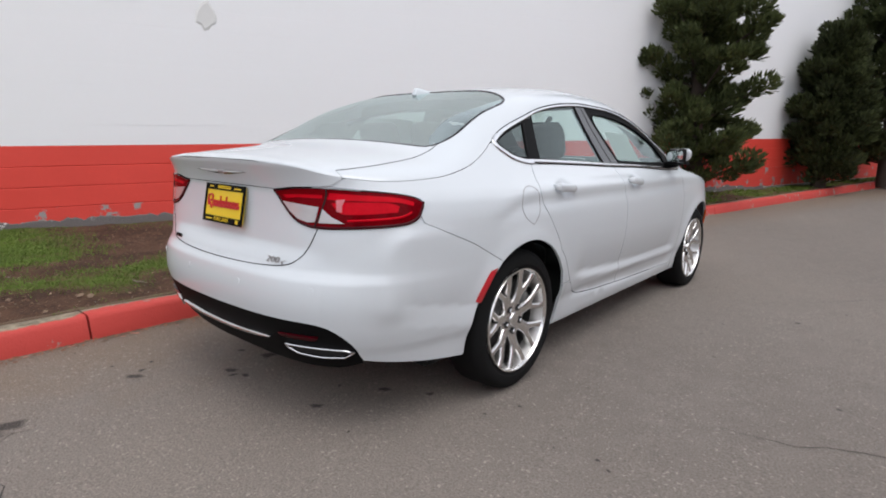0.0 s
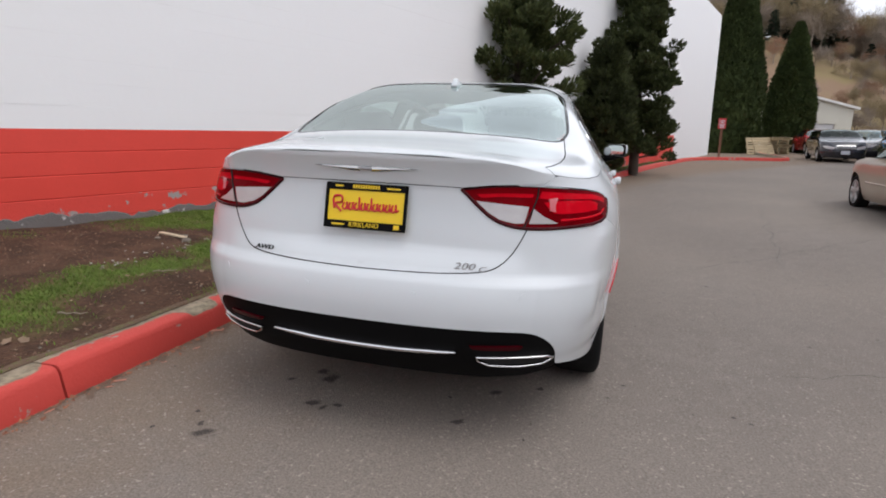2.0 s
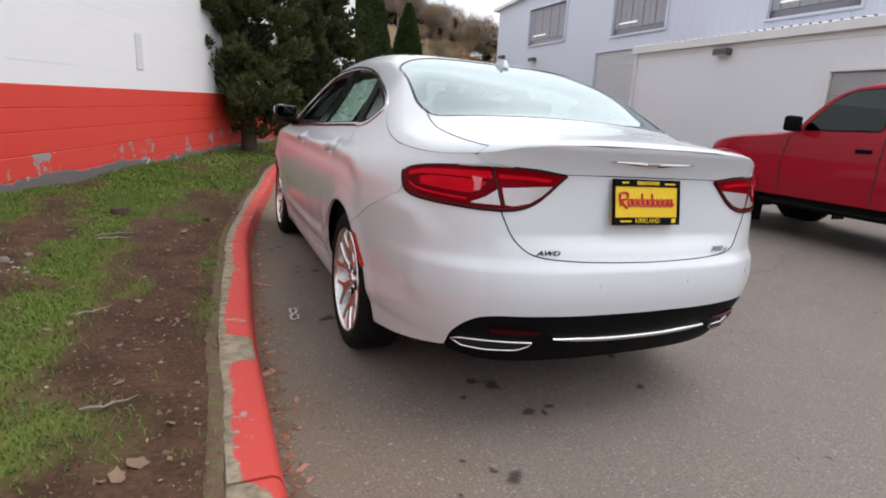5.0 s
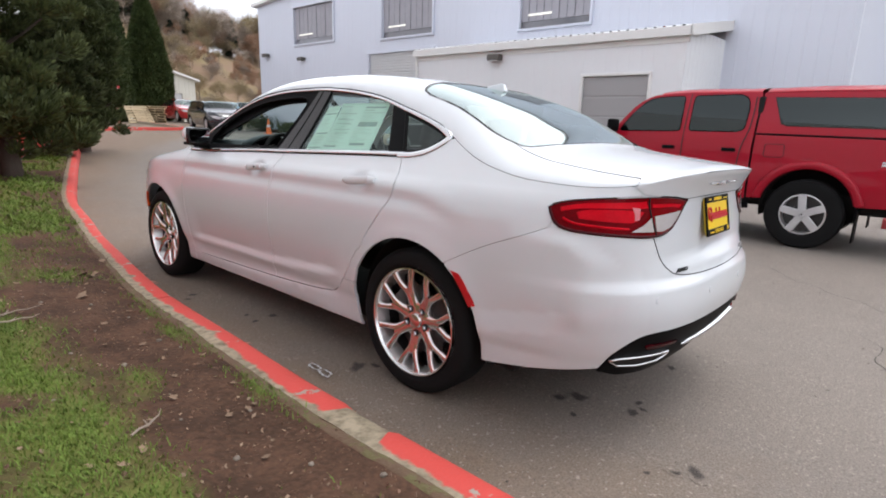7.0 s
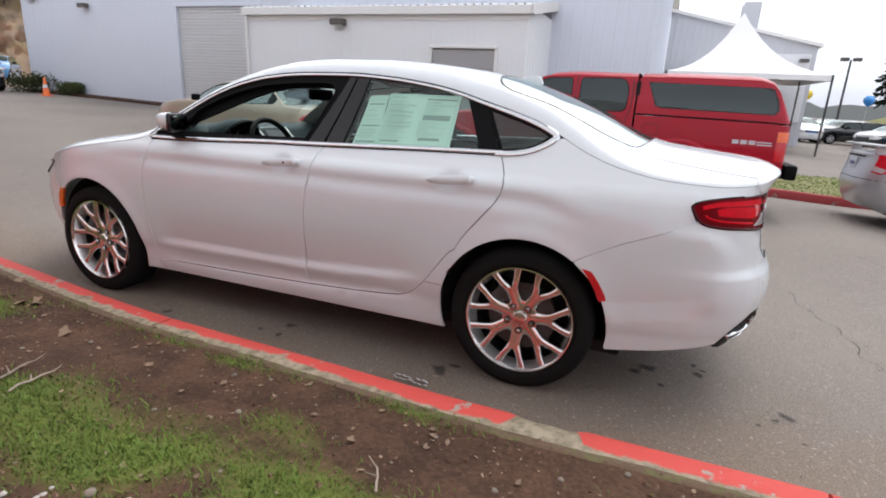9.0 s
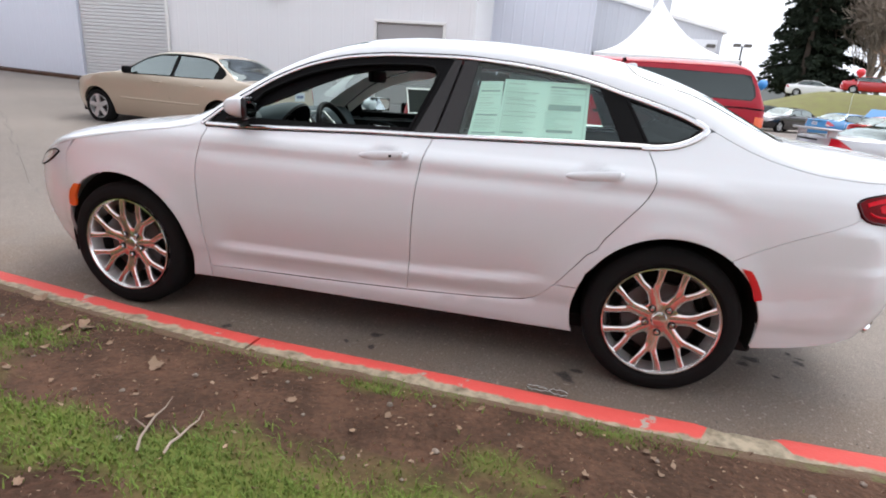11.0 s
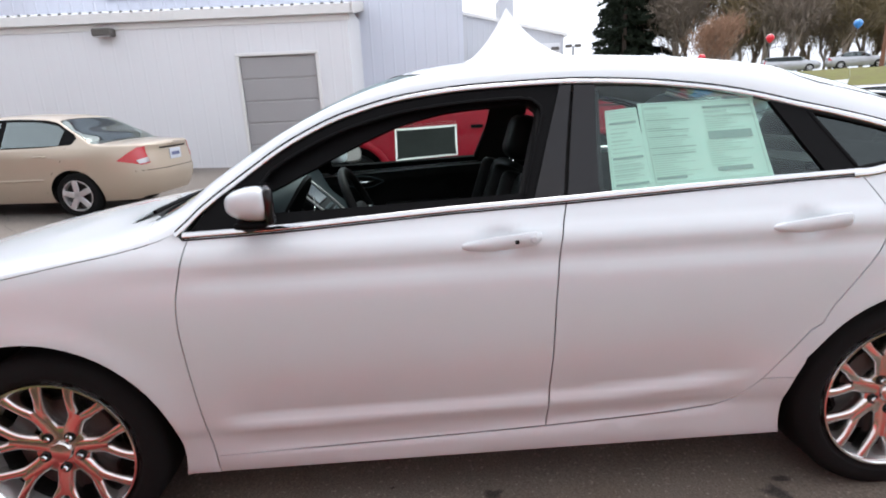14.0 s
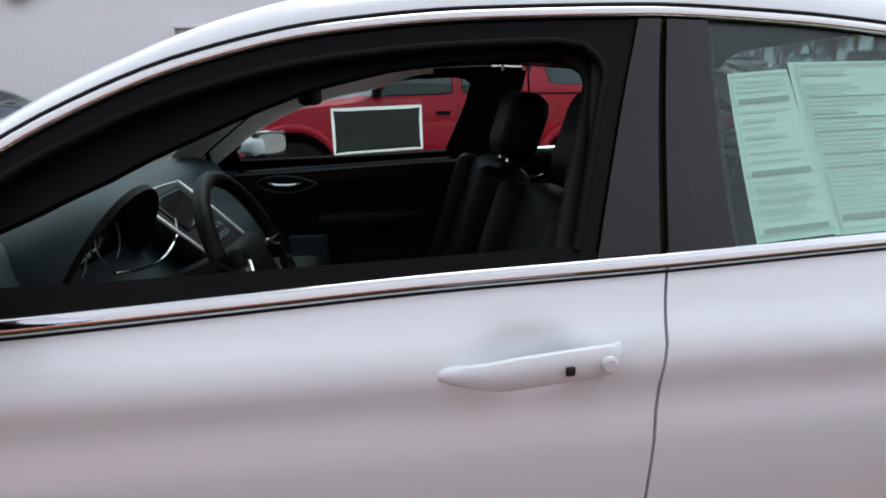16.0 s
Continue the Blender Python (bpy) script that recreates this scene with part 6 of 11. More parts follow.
# front bumper
for sd in (1, -1):
    fb = yz([(3.09, 0.66), (3.10, 0.80)]) + yz(edge_run(3.04, 3.60, 10)) + [(S.um, 0.70), (S.um, 0.25)] + yz([(3.3, 0.20), (3.13, 0.235)]) + yz(arc(*FA, ARCH_F, -14, 25))
    panel("front_bumper", fb, fl, WHITE, saloon, sd)
    panel("fog_lamp", spline(yz([(3.40, 0.42), (3.46, 0.425), (3.52, 0.41), (3.46, 0.395), (3.40, 0.40), (3.40, 0.42)]), 0.02)[:-1], fl, CLEAR_LENS, saloon, sd, step=0.02, gap=0, lift=0.004)

# top panels
ft = S.skin_top


def rim_y(y0, y1, n, q=0.7):
    return [(q, y0 + (y1 - y0) * k / n) for k in range(n + 1)]


def mirror_loop(half):
    """Closes a half outline (from the middle line ahead to the middle line behind) by its mirror image."""
    return half + [(-a, b) for a, b in half[::-1] if abs(a) > 1e-6]


BL_TOP = [(0.0, 0.300), (0.25, 0.296), (0.42, 0.285), (0.52, 0.268), (0.567, 0.240), (0.588, 0.190)]
BL_BOT = [(0.607, 0.04), (0.630, -0.13), (0.645, -0.26), (0.634, -0.345), (0.60, -0.40), (0.45, -0.430), (0.25, -0.445), (0.0, -0.450)]
backlight = spline(xy(BL_TOP), 0.03) + spline(xy(BL_BOT), 0.03)
rear_glass_ob = panel("rear_window", mirror_loop(backlight), ft, REAR_GLASS, saloon, 1, gap=0.002, lift=-0.003, flange=0, label="rear window reflecting sky and branches")
strip("glass_border", mirror_loop(backlight) + [mirror_loop(backlight)[0]], ft, 0.012, GLOSS_BLACK, rear_glass_ob, 1, lift=0.0005)
# roof with its side rails and the pillars behind
WS_TOP = [(0.0, 1.66), (0.25, 1.645), (0.42, 1.60), (0.50, 1.55), (0.53, 1.50)]
roof_loop = spline(xy(WS_TOP), 0.03) + rim_y(1.50, 0.32, 36)[0:] + spline(xy(BL_TOP), 0.03)[::-1]
panel("roof", mirror_loop([p for p in roof_loop]), ft, WHITE, saloon, 1, gap=0.0, flange=0.0, label="plain white roof panel")
for sd in (1, -1):
    A_PIL = spline(xy([(0.53, 1.50), (0.565, 1.72), (0.62, 2.0), (0.685, 2.25), (0.72, 2.38)]), 0.03)
    pil = A_PIL + [(0.7, 2.34)] + rim_y(2.34, 1.50, 26)[1:]
    panel("front_pillar", [(sd * a, b) for a, b in pil], ft, WHITE, saloon, 1, gap=0.0, flange=0.004)
    low = [p for p in spline(xy(BL_BOT), 0.03) if p[1] > -0.345]
    cp = [(0.7, 0.302)] + spline(xy(BL_TOP), 0.03)[::-1][:0] + xy([(0.588, 0.190)]) + low + xy([(0.640, -0.37), (0.655, -0.50), (0.66, -0.66), (0.645, -0.80), (0.615, -0.885)]) + rim_y(-0.885, 0.32, 40)
    panel("rear_pillar", [(sd * a, b) for a, b in cp[1:]], ft, WHITE, saloon, 1, gap=0.0, flange=0.004)
ws = spline(xy([(0.0, 1.655), (0.25, 1.64), (0.42, 1.595), (0.50, 1.545), (0.53, 1.50)]), 0.03) + spline(xy([(0.53, 1.50), (0.565, 1.72), (0.62, 2.0), (0.685, 2.25), (0.70, 2.34)]), 0.03)[1:] + spline(xy([(0.70, 2.34), (0.45, 2.44), (0.0, 2.48)]), 0.03)[1:]
panel("windscreen", mirror_loop(ws), ft, CAR_GLASS, saloon, 1, gap=0.0, lift=-0.003, flange=0, label="clear windscreen")
cowl = xy([(0.0, 2.48)]) + spline(xy([(0.0, 2.48), (0.45, 2.44), (0.70, 2.34)]), 0.03)[1:] + [(0.7, 2.38)] + spline(xy([(0.73, 2.44), (0.5, 2.53), (0.0, 2.575)]), 0.03)
panel("scuttle", mirror_loop(cowl), ft, BLACK_TRIM, saloon, 1, gap=0.0, lift=-0.012, label="black scuttle with wipers")
for x in (0.50, 0.0):
    pts = [ft(*S.across(x + dx, 2.485 + dx * 0.03)) + np.array([0, 0, 0.006]) for dx in np.linspace(0, -0.50, 8)]
    part("wiper", tube(pts, 0.008, 6), BLACK_TRIM, saloon)
bonnet = spline(xy([(0.0, 2.575), (0.5, 2.53), (0.73, 2.44)]), 0.03) + rim_y(2.41, 3.40, 30) + [(0.66, 3.55), (0.45, 3.66), (0.25, 3.685), (0.0, 3.69)]
panel("bonnet", mirror_loop(bonnet), ft, WHITE, saloon, 1, gap=0.001, flange=0.006, label="white bonnet")
# boot lid top
lid = spline(xy(BL_BOT), 0.03)
lid = [p for p in lid if p[1] <= -0.345][::-1] + xy([(0.640, -0.37), (0.655, -0.50), (0.66, -0.66), (0.645, -0.80), (0.615, -0.885)])
lid_top = lid + rim_y(-0.89, LIP_END + 0.002, 10) + [(0.35, LIP_END + 0.001), (0.0, LIP_END)]
panel("boot_lid_top", mirror_loop(lid_top), ft, WHITE, boot_lid, 1, gap=0.0016, flange=0.006)
for sd in (1, -1):
    strip("lid_gutter", [(sd * a, b) for a, b in spline(xy([(0.634, -0.345), (0.640, -0.37), (0.655, -0.50), (0.66, -0.66), (0.645, -0.80), (0.615, -0.885)]), 0.03)], ft, 0.04, WHITE, saloon, 1, lift=-0.004)
for sd in (1, -1):
    panel("corner_backing", [(sd * a, b) for a, b in ((0.56, -0.83), (0.69, -0.83), (0.69, -0.95), (0.56, -0.95))], ft, WHITE, saloon, 1, gap=0.0, lift=-0.0035, flange=0.0, step=0.02)
for sd in (1, -1):
    panel("wing_corner", [(sd * a, b) for a, b in xy([(0.60, 2.41), (0.66, 2.375)]) + [(0.70, 2.335), (0.70, 2.54)] + xy([(0.62, 2.52)])], ft, WHITE, saloon, 1, gap=0.0, lift=0.0015, flange=0.003, step=0.02)
for sd in (1, -1):
    strip("lid_seam", [(sd * a, b) for a, b in spline(xy([(0.634, -0.345), (0.640, -0.37), (0.655, -0.50), (0.66, -0.66), (0.645, -0.80), (0.615, -0.885)]), 0.03)], ft, 0.0045, VOID, saloon, 1, lift=0.0012)
# roof fin, sun-roof seam
bm = prism([(0.34, 1.440), (0.19, 1.412), (0.172, 1.424), (0.186, 1.460), (0.200, 1.466), (0.24, 1.459), (0.29, 1.452)], -0.018, 0.018, "x", 0.004)
for v in bm.verts:
    v.co.x *= 1.0 - 0.75 * max(0.0, min(1.0, (v.co.z - 1.43) / 0.05))
part("aerial_fin", bm, WHITE, saloon, "white shark-fin aerial", smooth=True, sharp=50)
# near-black shell added to put shade into the gaps, and the floor pan
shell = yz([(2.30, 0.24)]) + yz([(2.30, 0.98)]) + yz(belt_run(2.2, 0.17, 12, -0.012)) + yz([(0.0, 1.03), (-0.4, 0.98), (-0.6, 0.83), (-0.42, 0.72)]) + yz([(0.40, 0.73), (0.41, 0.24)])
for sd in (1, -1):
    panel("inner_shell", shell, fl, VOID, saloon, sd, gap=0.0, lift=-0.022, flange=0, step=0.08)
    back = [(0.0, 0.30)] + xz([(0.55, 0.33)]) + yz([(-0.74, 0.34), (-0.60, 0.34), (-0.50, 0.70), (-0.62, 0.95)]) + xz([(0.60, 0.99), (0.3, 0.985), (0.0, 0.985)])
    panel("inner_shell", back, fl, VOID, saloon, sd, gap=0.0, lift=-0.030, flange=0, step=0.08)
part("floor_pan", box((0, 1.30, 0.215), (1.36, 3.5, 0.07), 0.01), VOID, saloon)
# rear floor box, also added to deepen the shade under the bumper
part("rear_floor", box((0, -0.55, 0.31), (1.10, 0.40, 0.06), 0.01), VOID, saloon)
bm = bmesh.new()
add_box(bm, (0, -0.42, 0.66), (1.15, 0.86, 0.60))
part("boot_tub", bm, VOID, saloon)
part("parcel_shelf", box((0, -0.10, 1.085), (1.22, 0.62, 0.03), 0.01), LEATHER, saloon)

# badges, number plate, lettering
PLATE_Y = mat("yellow_plate_card", (0.85, 0.58, 0.01), 0.45, vary=0.12, scale=8)
PLATE_RED = mat("plate_script_red", (0.60, 0.02, 0.03), 0.5, vary=0.1, scale=8)
tilt = math.degrees(math.atan2(0.028, 0.152))
PL = Matrix.Translation((0, -0.985, 0.884)) @ pose(0, 0, 0, 90 - tilt, 0, 0)
plate = part("number_plate", box((0, 0, 0), (0.305, 0.155, 0.006), 0.008, PL, 2), PLATE_Y, boot_lid, "yellow dealer plate in a black frame")
bm = bmesh.new()
for c, s in (((0, 0.070, 0.004), (0.315, 0.026, 0.008)), ((0, -0.068, 0.004), (0.315, 0.028, 0.008)), ((-0.152, 0, 0.004), (0.012, 0.16, 0.008)), ((0.152, 0, 0.004), (0.012, 0.16, 0.008))):
    add_box(bm, c, s, 0.002, PL)
part("plate_frame", bm, BLACK_TRIM, plate)
# the script and its flourish are drawn as plain strokes
sw = [(-0.12, -0.012), (-0.125, 0.028), (-0.095, 0.034), (-0.092, 0.012), (-0.118, 0.006), (-0.092, -0.022)]


def script(pts, r=0.0042):
    part("script_stroke", tube([PL @ Vector((x, y, 0.006)) for x, y in spline(pts, 0.006)], r, 5), PLATE_RED, plate, smooth=True)


script(sw)
for k in range(9):
    x = -0.082 + k * 0.0235
    script([(x, 0.012), (x - 0.006, -0.006), (x + 0.004, -0.014), (x + 0.011, 0.004), (x + 0.010, 0.014 + (0.018 if k in (2, 4) else 0)), (x + 0.013, -0.012), (x + 0.022, -0.004)], 0.0034)
bm = bmesh.new()
for k in range(11):
    part("frame_bar", box((-0.048 + k * 0.0096, 0.070, 0.0085), (0.0066, 0.013, 0.001), 0, PL), PLATE_Y, plate)
for x, y, w in ((-0.105, 0.070, 0.03), (0.105, 0.068, 0.05), (-0.10, -0.068, 0.05), (0.125, -0.066, 0.02)):
    part("frame_bar", box((x, y, 0.0085), (w, 0.006 if w > 0.02 else 0.016, 0.001), 0, PL), PLATE_Y, plate)
letters("KIRKLAND", 0.024, PL @ Matrix.Translation((0, -0.067, 0.0085)), PLATE_Y, plate, 0.0006, squash=1.0, name="frame_lettering")
GREY_BADGE = mat("grey_badge", (0.40, 0.40, 0.41), 0.28, metal=0.7, vary=0.2, scale=20)
for text, x, size in (("AWD", -0.41, 0.024), ("200", 0.375, 0.034), ("C", 0.435, 0.026)):
    u, z = S.at_x(abs(x), 0.706 if text != "C" else 0.700)
    p = fl(u, z)
    turn = math.degrees(math.atan2(float(fl(u + 0.01, z)[1] - fl(u - 0.01, z)[1]), float(fl(u + 0.01, z)[0] - fl(u - 0.01, z)[0]))) * (1 if x > 0 else -1)
    m = Matrix.Translation((math.copysign(float(p[0]), x), float(p[1]) - 0.003, z)) @ pose(0, 0, 0, 90 - 4, 0, turn)
    letters(text, size, m, BLACK_TRIM if text == "AWD" else GREY_BADGE, boot_lid, 0.0015, shear=0.30, squash=1.45, name="badge_lettering")
bm = bmesh.new()
for sd in (1, -1):
    rows = []
    for k in range(14):
        f = k / 13
        x = sd * (0.022 + 0.172 * f)
        h = 0.0095 * (1 - f) ** 0.9 + 0.0014
        p = fl(*S.at_x(abs(x), 1.022 + 0.004 * f))
        rows.append([bm.verts.new((x, p[1] - d, p[2] + s)) for s, d in ((-h, 0.000), (-h * 0.3, 0.008), (h * 0.6, 0.006), (h, 0.0))])
    for a, b in zip(rows, rows[1:]):
        for j in range(3):
            bm.faces.new((a[j], a[j + 1], b[j + 1], b[j]))
bmesh.ops.recalc_face_normals(bm, faces=bm.faces[:])
badge = part("winged_badge", bm, mat("badge_chrome", (0.50, 0.49, 0.48), 0.16, metal=1.0, vary=0.3, scale=40), boot_lid, "chrome winged badge", smooth=True)
part("badge_centre", box((0, float(fl(*S.at_x(0.0, 1.022))[1]) - 0.006, 1.022), (0.055, 0.010, 0.013), 0.005, seg=2), GREY_BADGE, badge)
part("sealing_line", tube([fl(a, b) * np.array([1, 1, 1]) for a, b in LID_SIDE[::-1]], 0.0022, 5), BLACK_TRIM, boot_lid)
part("sealing_line", tube([fl(a, b) * np.array([-1, 1, 1]) for a, b in LID_SIDE[::-1]], 0.0022, 5), BLACK_TRIM, boot_lid)
# ---------------------------------------------------------------- inside the saloon
inside_roof = [(a * 0.97, b) for a, b in mirror_loop(spline(xy([(0.0, 1.62), (0.40, 1.57), (0.50, 1.50)]), 0.05) + rim_y(1.45, 0.30, 20, 0.66) + spline(xy([(0.50, 0.22), (0.25, 0.30), (0.0, 0.31)]), 0.05))]
panel("headlining", inside_roof, ft, LINING, saloon, 1, gap=0, lift=-0.045, flange=0, step=0.08, label="grey roof lining")
bm = prism([(2.44, 0.62), (2.42, 1.030), (2.28, 1.085), (2.17, 1.082), (2.11, 1.055), (2.08, 0.99), (2.05, 0.93), (1.97, 0.86), (1.95, 0.78), (2.02, 0.62)], -0.72, 0.72, "x", 0.02)
dash = part("dashboard", bm, DASH, saloon, "dark dashboard with hooded dials", smooth=True, sharp=50)
bm, lip_bm, face_bm = bmesh.new(), bmesh.new(), bmesh.new()
rows, lips, fan = [], [], []
for k in range(21):
    ca, sa = math.cos(math.pi * k / 20), math.sin(math.pi * k / 20)
    rows.append([bm.verts.new((-0.37 - w * ca, y - p * sa, 0.955 + h * sa)) for w, y, p, h in ((0.187, 2.045, 0.090, 0.172), (0.197, 2.062, 0.085, 0.178), (0.205, 2.10, 0.04, 0.172), (0.225, 2.24, 0.0, 0.125))])
    lips.append([lip_bm.verts.new((-0.37 - w * ca, y - p * sa, 0.955 + h * sa)) for w, y, p, h in ((0.150, 2.074, 0.0, 0.118), (0.166, 2.056, 0.072, 0.145), (0.176, 2.038, 0.094, 0.163), (0.188, 2.044, 0.091, 0.173))])
    fan.append(face_bm.verts.new((-0.37 - 0.152 * ca, 2.072, 0.955 + 0.120 * sa)))
for grid_bm, grid in ((bm, rows), (lip_bm, lips)):
    for a, b in zip(grid, grid[1:]):
        for j in range(3):
            grid_bm.faces.new((a[j], a[j + 1], b[j + 1], b[j]))
    bmesh.ops.recalc_face_normals(grid_bm, faces=grid_bm.faces[:])
face_bm.faces.new(fan)
hood = part("dial_hood", bm, DASH, dash, "padded hood over the dials", smooth=True)
part("hood_lip", lip_bm, LEATHER, hood, smooth=True)
part("dial_panel", face_bm, GLOSS_BLACK, dash)
for sx in (-0.072, 0.072):
    ring = [(-0.37 + sx + 0.052 * math.cos(2 * math.pi * k / 24), 2.066, 1.006 + 0.052 * math.sin(2 * math.pi * k / 24)) for k in range(25)]
    part("dial_ring", tube(ring, 0.0018, 6), BARREL, dash)
part("dial_trim", tube(spline([(-0.45, 1.990, 0.974), (-0.343, 1.985, 0.950), (-0.257, 1.985, 0.941), (-0.185, 1.985, 0.952), (-0.13, 1.985, 0.978), (-0.115, 1.99, 1.01)], 0.02), 0.0032, 8), CHROME, dash, "bright trim under the dials", smooth=True)
# centre stack leaning away from the seats: screen, keys and silver side trims
ST = Matrix.Translation((0.0, 1.985, 0.975)) @ pose(0, 0, 0, -46, 0, 0)
stack = part("dash_centre", box((0, 0.02, 0), (0.29, 0.05, 0.235), 0.014, ST, 2), LEATHER, dash, smooth=True, sharp=50)
part("centre_screen", box((0, -0.007, 0.045), (0.20, 0.008, 0.115), 0.006, ST, 2), GLOSS_BLACK, stack, "black touch screen in the dash")
for row in range(2):
    for k in range(6):
        part("key", box((-0.075 + 0.030 * k, -0.007, -0.045 - 0.030 * row), (0.024, 0.008, 0.018), 0.003, ST), DASH, stack)
for sd in (1, -1):
    part("side_trim", tube([ST @ Vector((sd * 0.150, -0.008, 0.122)), ST @ Vector((sd * 0.148, -0.010, 0.0)), ST @ Vector((sd * 0.138, -0.010, -0.118))], 0.0048, 8), BARREL, stack, "satin silver edge trim", smooth=True)
part("top_trim", tube([ST @ Vector((-0.150, -0.008, 0.122)), ST @ Vector((0, -0.010, 0.126)), ST @ Vector((0.150, -0.008, 0.122))], 0.0042, 8), BARREL, stack, smooth=True)
part("centre_console", box((0.0, 1.84, 0.74), (0.24, 0.34, 0.20), 0.03, seg=2), LEATHER, dash, smooth=True, sharp=50)
bm = bmesh.new()
SW = Matrix.Translation((-0.37, 1.745, 0.965)) @ pose(0, 0, 0, 66, 0, 0)
rim_pts = [SW @ Vector((0.185 * math.cos(2 * math.pi * k / 40), 0.185 * math.sin(2 * math.pi * k / 40), 0)) for k in range(41)]
add_tube(bm, rim_pts, 0.016, 10, cap=False)
steer = part("steering_wheel", bm, LEATHER, saloon, "black leather steering wheel", smooth=True)
part("hub", box((0, -0.01, -0.015), (0.17, 0.13, 0.05), 0.024, SW, 3), LEATHER, steer, smooth=True)
for sd in (1, -1):
    part("spoke_trim", tube([SW @ Vector((sd * 0.085, 0.018, 0.014)), SW @ Vector((sd * 0.105, 0.0, 0.016)), SW @ Vector((sd * 0.150, -0.010, 0.012))], 0.0035, 6), BARREL, steer, smooth=True)
for a in (0, 180, 270):
    c, s_ = math.cos(radians(a)), math.sin(radians(a))
    part("spoke", tube([SW @ Vector((0.06 * c, 0.06 * s_, -0.01)), SW @ Vector((0.18 * c, 0.18 * s_, 0))], [0.022, 0.016], 8), GLOSS_BLACK, steer, smooth=True)
part("column", tube([SW @ Vector((0, 0, -0.02)), (-0.37, 1.98, 0.85)], [0.05, 0.06], 12), LEATHER, saloon)


def seat(x, y, name="front_seat"):
    """A car seat: cushion, backrest with side wings, head rest on two posts."""
    st = part(name, box((x, y + 0.25, 0.52), (0.50, 0.52, 0.16), 0.05, seg=3), LEATHER, saloon, "black leather seat", smooth=True)
    m = Matrix.Translation((x, y, 0.50)) @ pose(0, 0, 0, 18, 0, 0)
    part("backrest", box((0, 0, 0.31), (0.46, 0.14, 0.58), 0.06, m, 3), LEATHER, st, smooth=True)
    for sd in (1, -1):
        part("side_wing", box((sd * 0.21, 0.05, 0.33), (0.08, 0.14, 0.50), 0.035, m, 3), LEATHER, st, smooth=True)
        part("head_post", tube([m @ Vector((sd * 0.06, 0.0, 0.56)), m @ Vector((sd * 0.06, 0.0, 0.68))], 0.007, 8), CHROME, st)
    part("head_rest", box((0, -0.012, 0.722), (0.27, 0.135, 0.225), 0.055, m, 3), LEATHER, st, smooth=True)


seat(-0.37, 1.25)
seat(0.37, 1.25)
bench = part("rear_bench", box((0, 0.45, 0.50), (1.25, 0.52, 0.18), 0.06, seg=3), LEATHER, saloon, "black rear bench seat", smooth=True)
BM = Matrix.Translation((0, 0.16, 0.50)) @ pose(0, 0, 0, 20, 0, 0)
part("backrest", box((0, 0, 0.36), (1.25, 0.15, 0.66), 0.06, BM, 3), LEATHER, bench, smooth=True)
for x in (-0.38, 0.0, 0.38):
    part("head_rest", box((x, 0.0, 0.74), (0.25, 0.09, 0.13), 0.04, BM, 3), LEATHER, bench, smooth=True)
for sd in (1, -1):
    inner_skin = yz(straight([(2.20, 0.45), (2.20, 0.985)] + belt_run(2.15, 0.25, 10, -0.02) + [(0.30, 0.80), (0.52, 0.45), (2.20, 0.45)], 0.06)[:-1])
    lin = panel("door_lining", inner_skin, fl, LEATHER, saloon, sd, gap=0, lift=-0.075, flange=0, step=0.08, label="black inner door lining")
    lin.data.flip_normals()
    for y0, y1 in ((1.95, 1.30), (0.95, 0.45)):
        part("speaker_grille", box((sd * 0.775, (y0 + y1) / 2 + 0.18, 0.66), (0.02, 0.16, 0.16), 0.008, seg=2), DASH, lin)
        part("arm_rest", box((sd * 0.765, (y0 + y1) / 2 - 0.1, 0.80), (0.08, abs(y1 - y0) * 0.7, 0.06), 0.02, seg=2), LEATHER, lin, smooth=True)
        pocket = spline([(y0 - 0.20, 0.955), (y0 - 0.12, 0.925), (y0 - 0.02, 0.930), (y0 + 0.04, 0.965), (y0 - 0.02, 0.990), (y0 - 0.12, 0.985), (y0 - 0.20, 0.955)], 0.02)
        part("handle_pocket", tube([(sd * 0.768, yy, zz) for yy, zz in pocket], 0.0035, 6), DASH, lin)
        part("inner_handle", tube([(sd * 0.762, y0 - 0.14, 0.960), (sd * 0.750, y0 - 0.09, 0.955), (sd * 0.750, y0 - 0.04, 0.958), (sd * 0.762, y0 - 0.01, 0.966)], [0.005, 0.009, 0.008, 0.005], 8), CHROME, lin, smooth=True)
rv = part("rear_view_mirror", box((0, 1.655, 1.305), (0.25, 0.035, 0.072), 0.016, pose(0, 0, 0, 0, 0, 0), 3), BLACK_TRIM, saloon, "black inside mirror", smooth=True)
part("mirror_stalk", tube([(0, 1.67, 1.33), (0, 1.73, 1.375)], [0.014, 0.02], 8), BLACK_TRIM, rv)
# window sheets: price sheets inside the rear side glass, a framed sheet in the far front window
SHEET = mat("pale_green_paper", (0.66, 0.82, 0.73), 0.8, vary=0.14, scale=4, dark=(0.54, 0.70, 0.62))
INK = mat("grey_ink", (0.36, 0.45, 0.41), 0.8, vary=0.2, scale=30)
INK_LIGHT = mat("faint_ink", (0.57, 0.71, 0.63), 0.8, vary=0.2, scale=30)


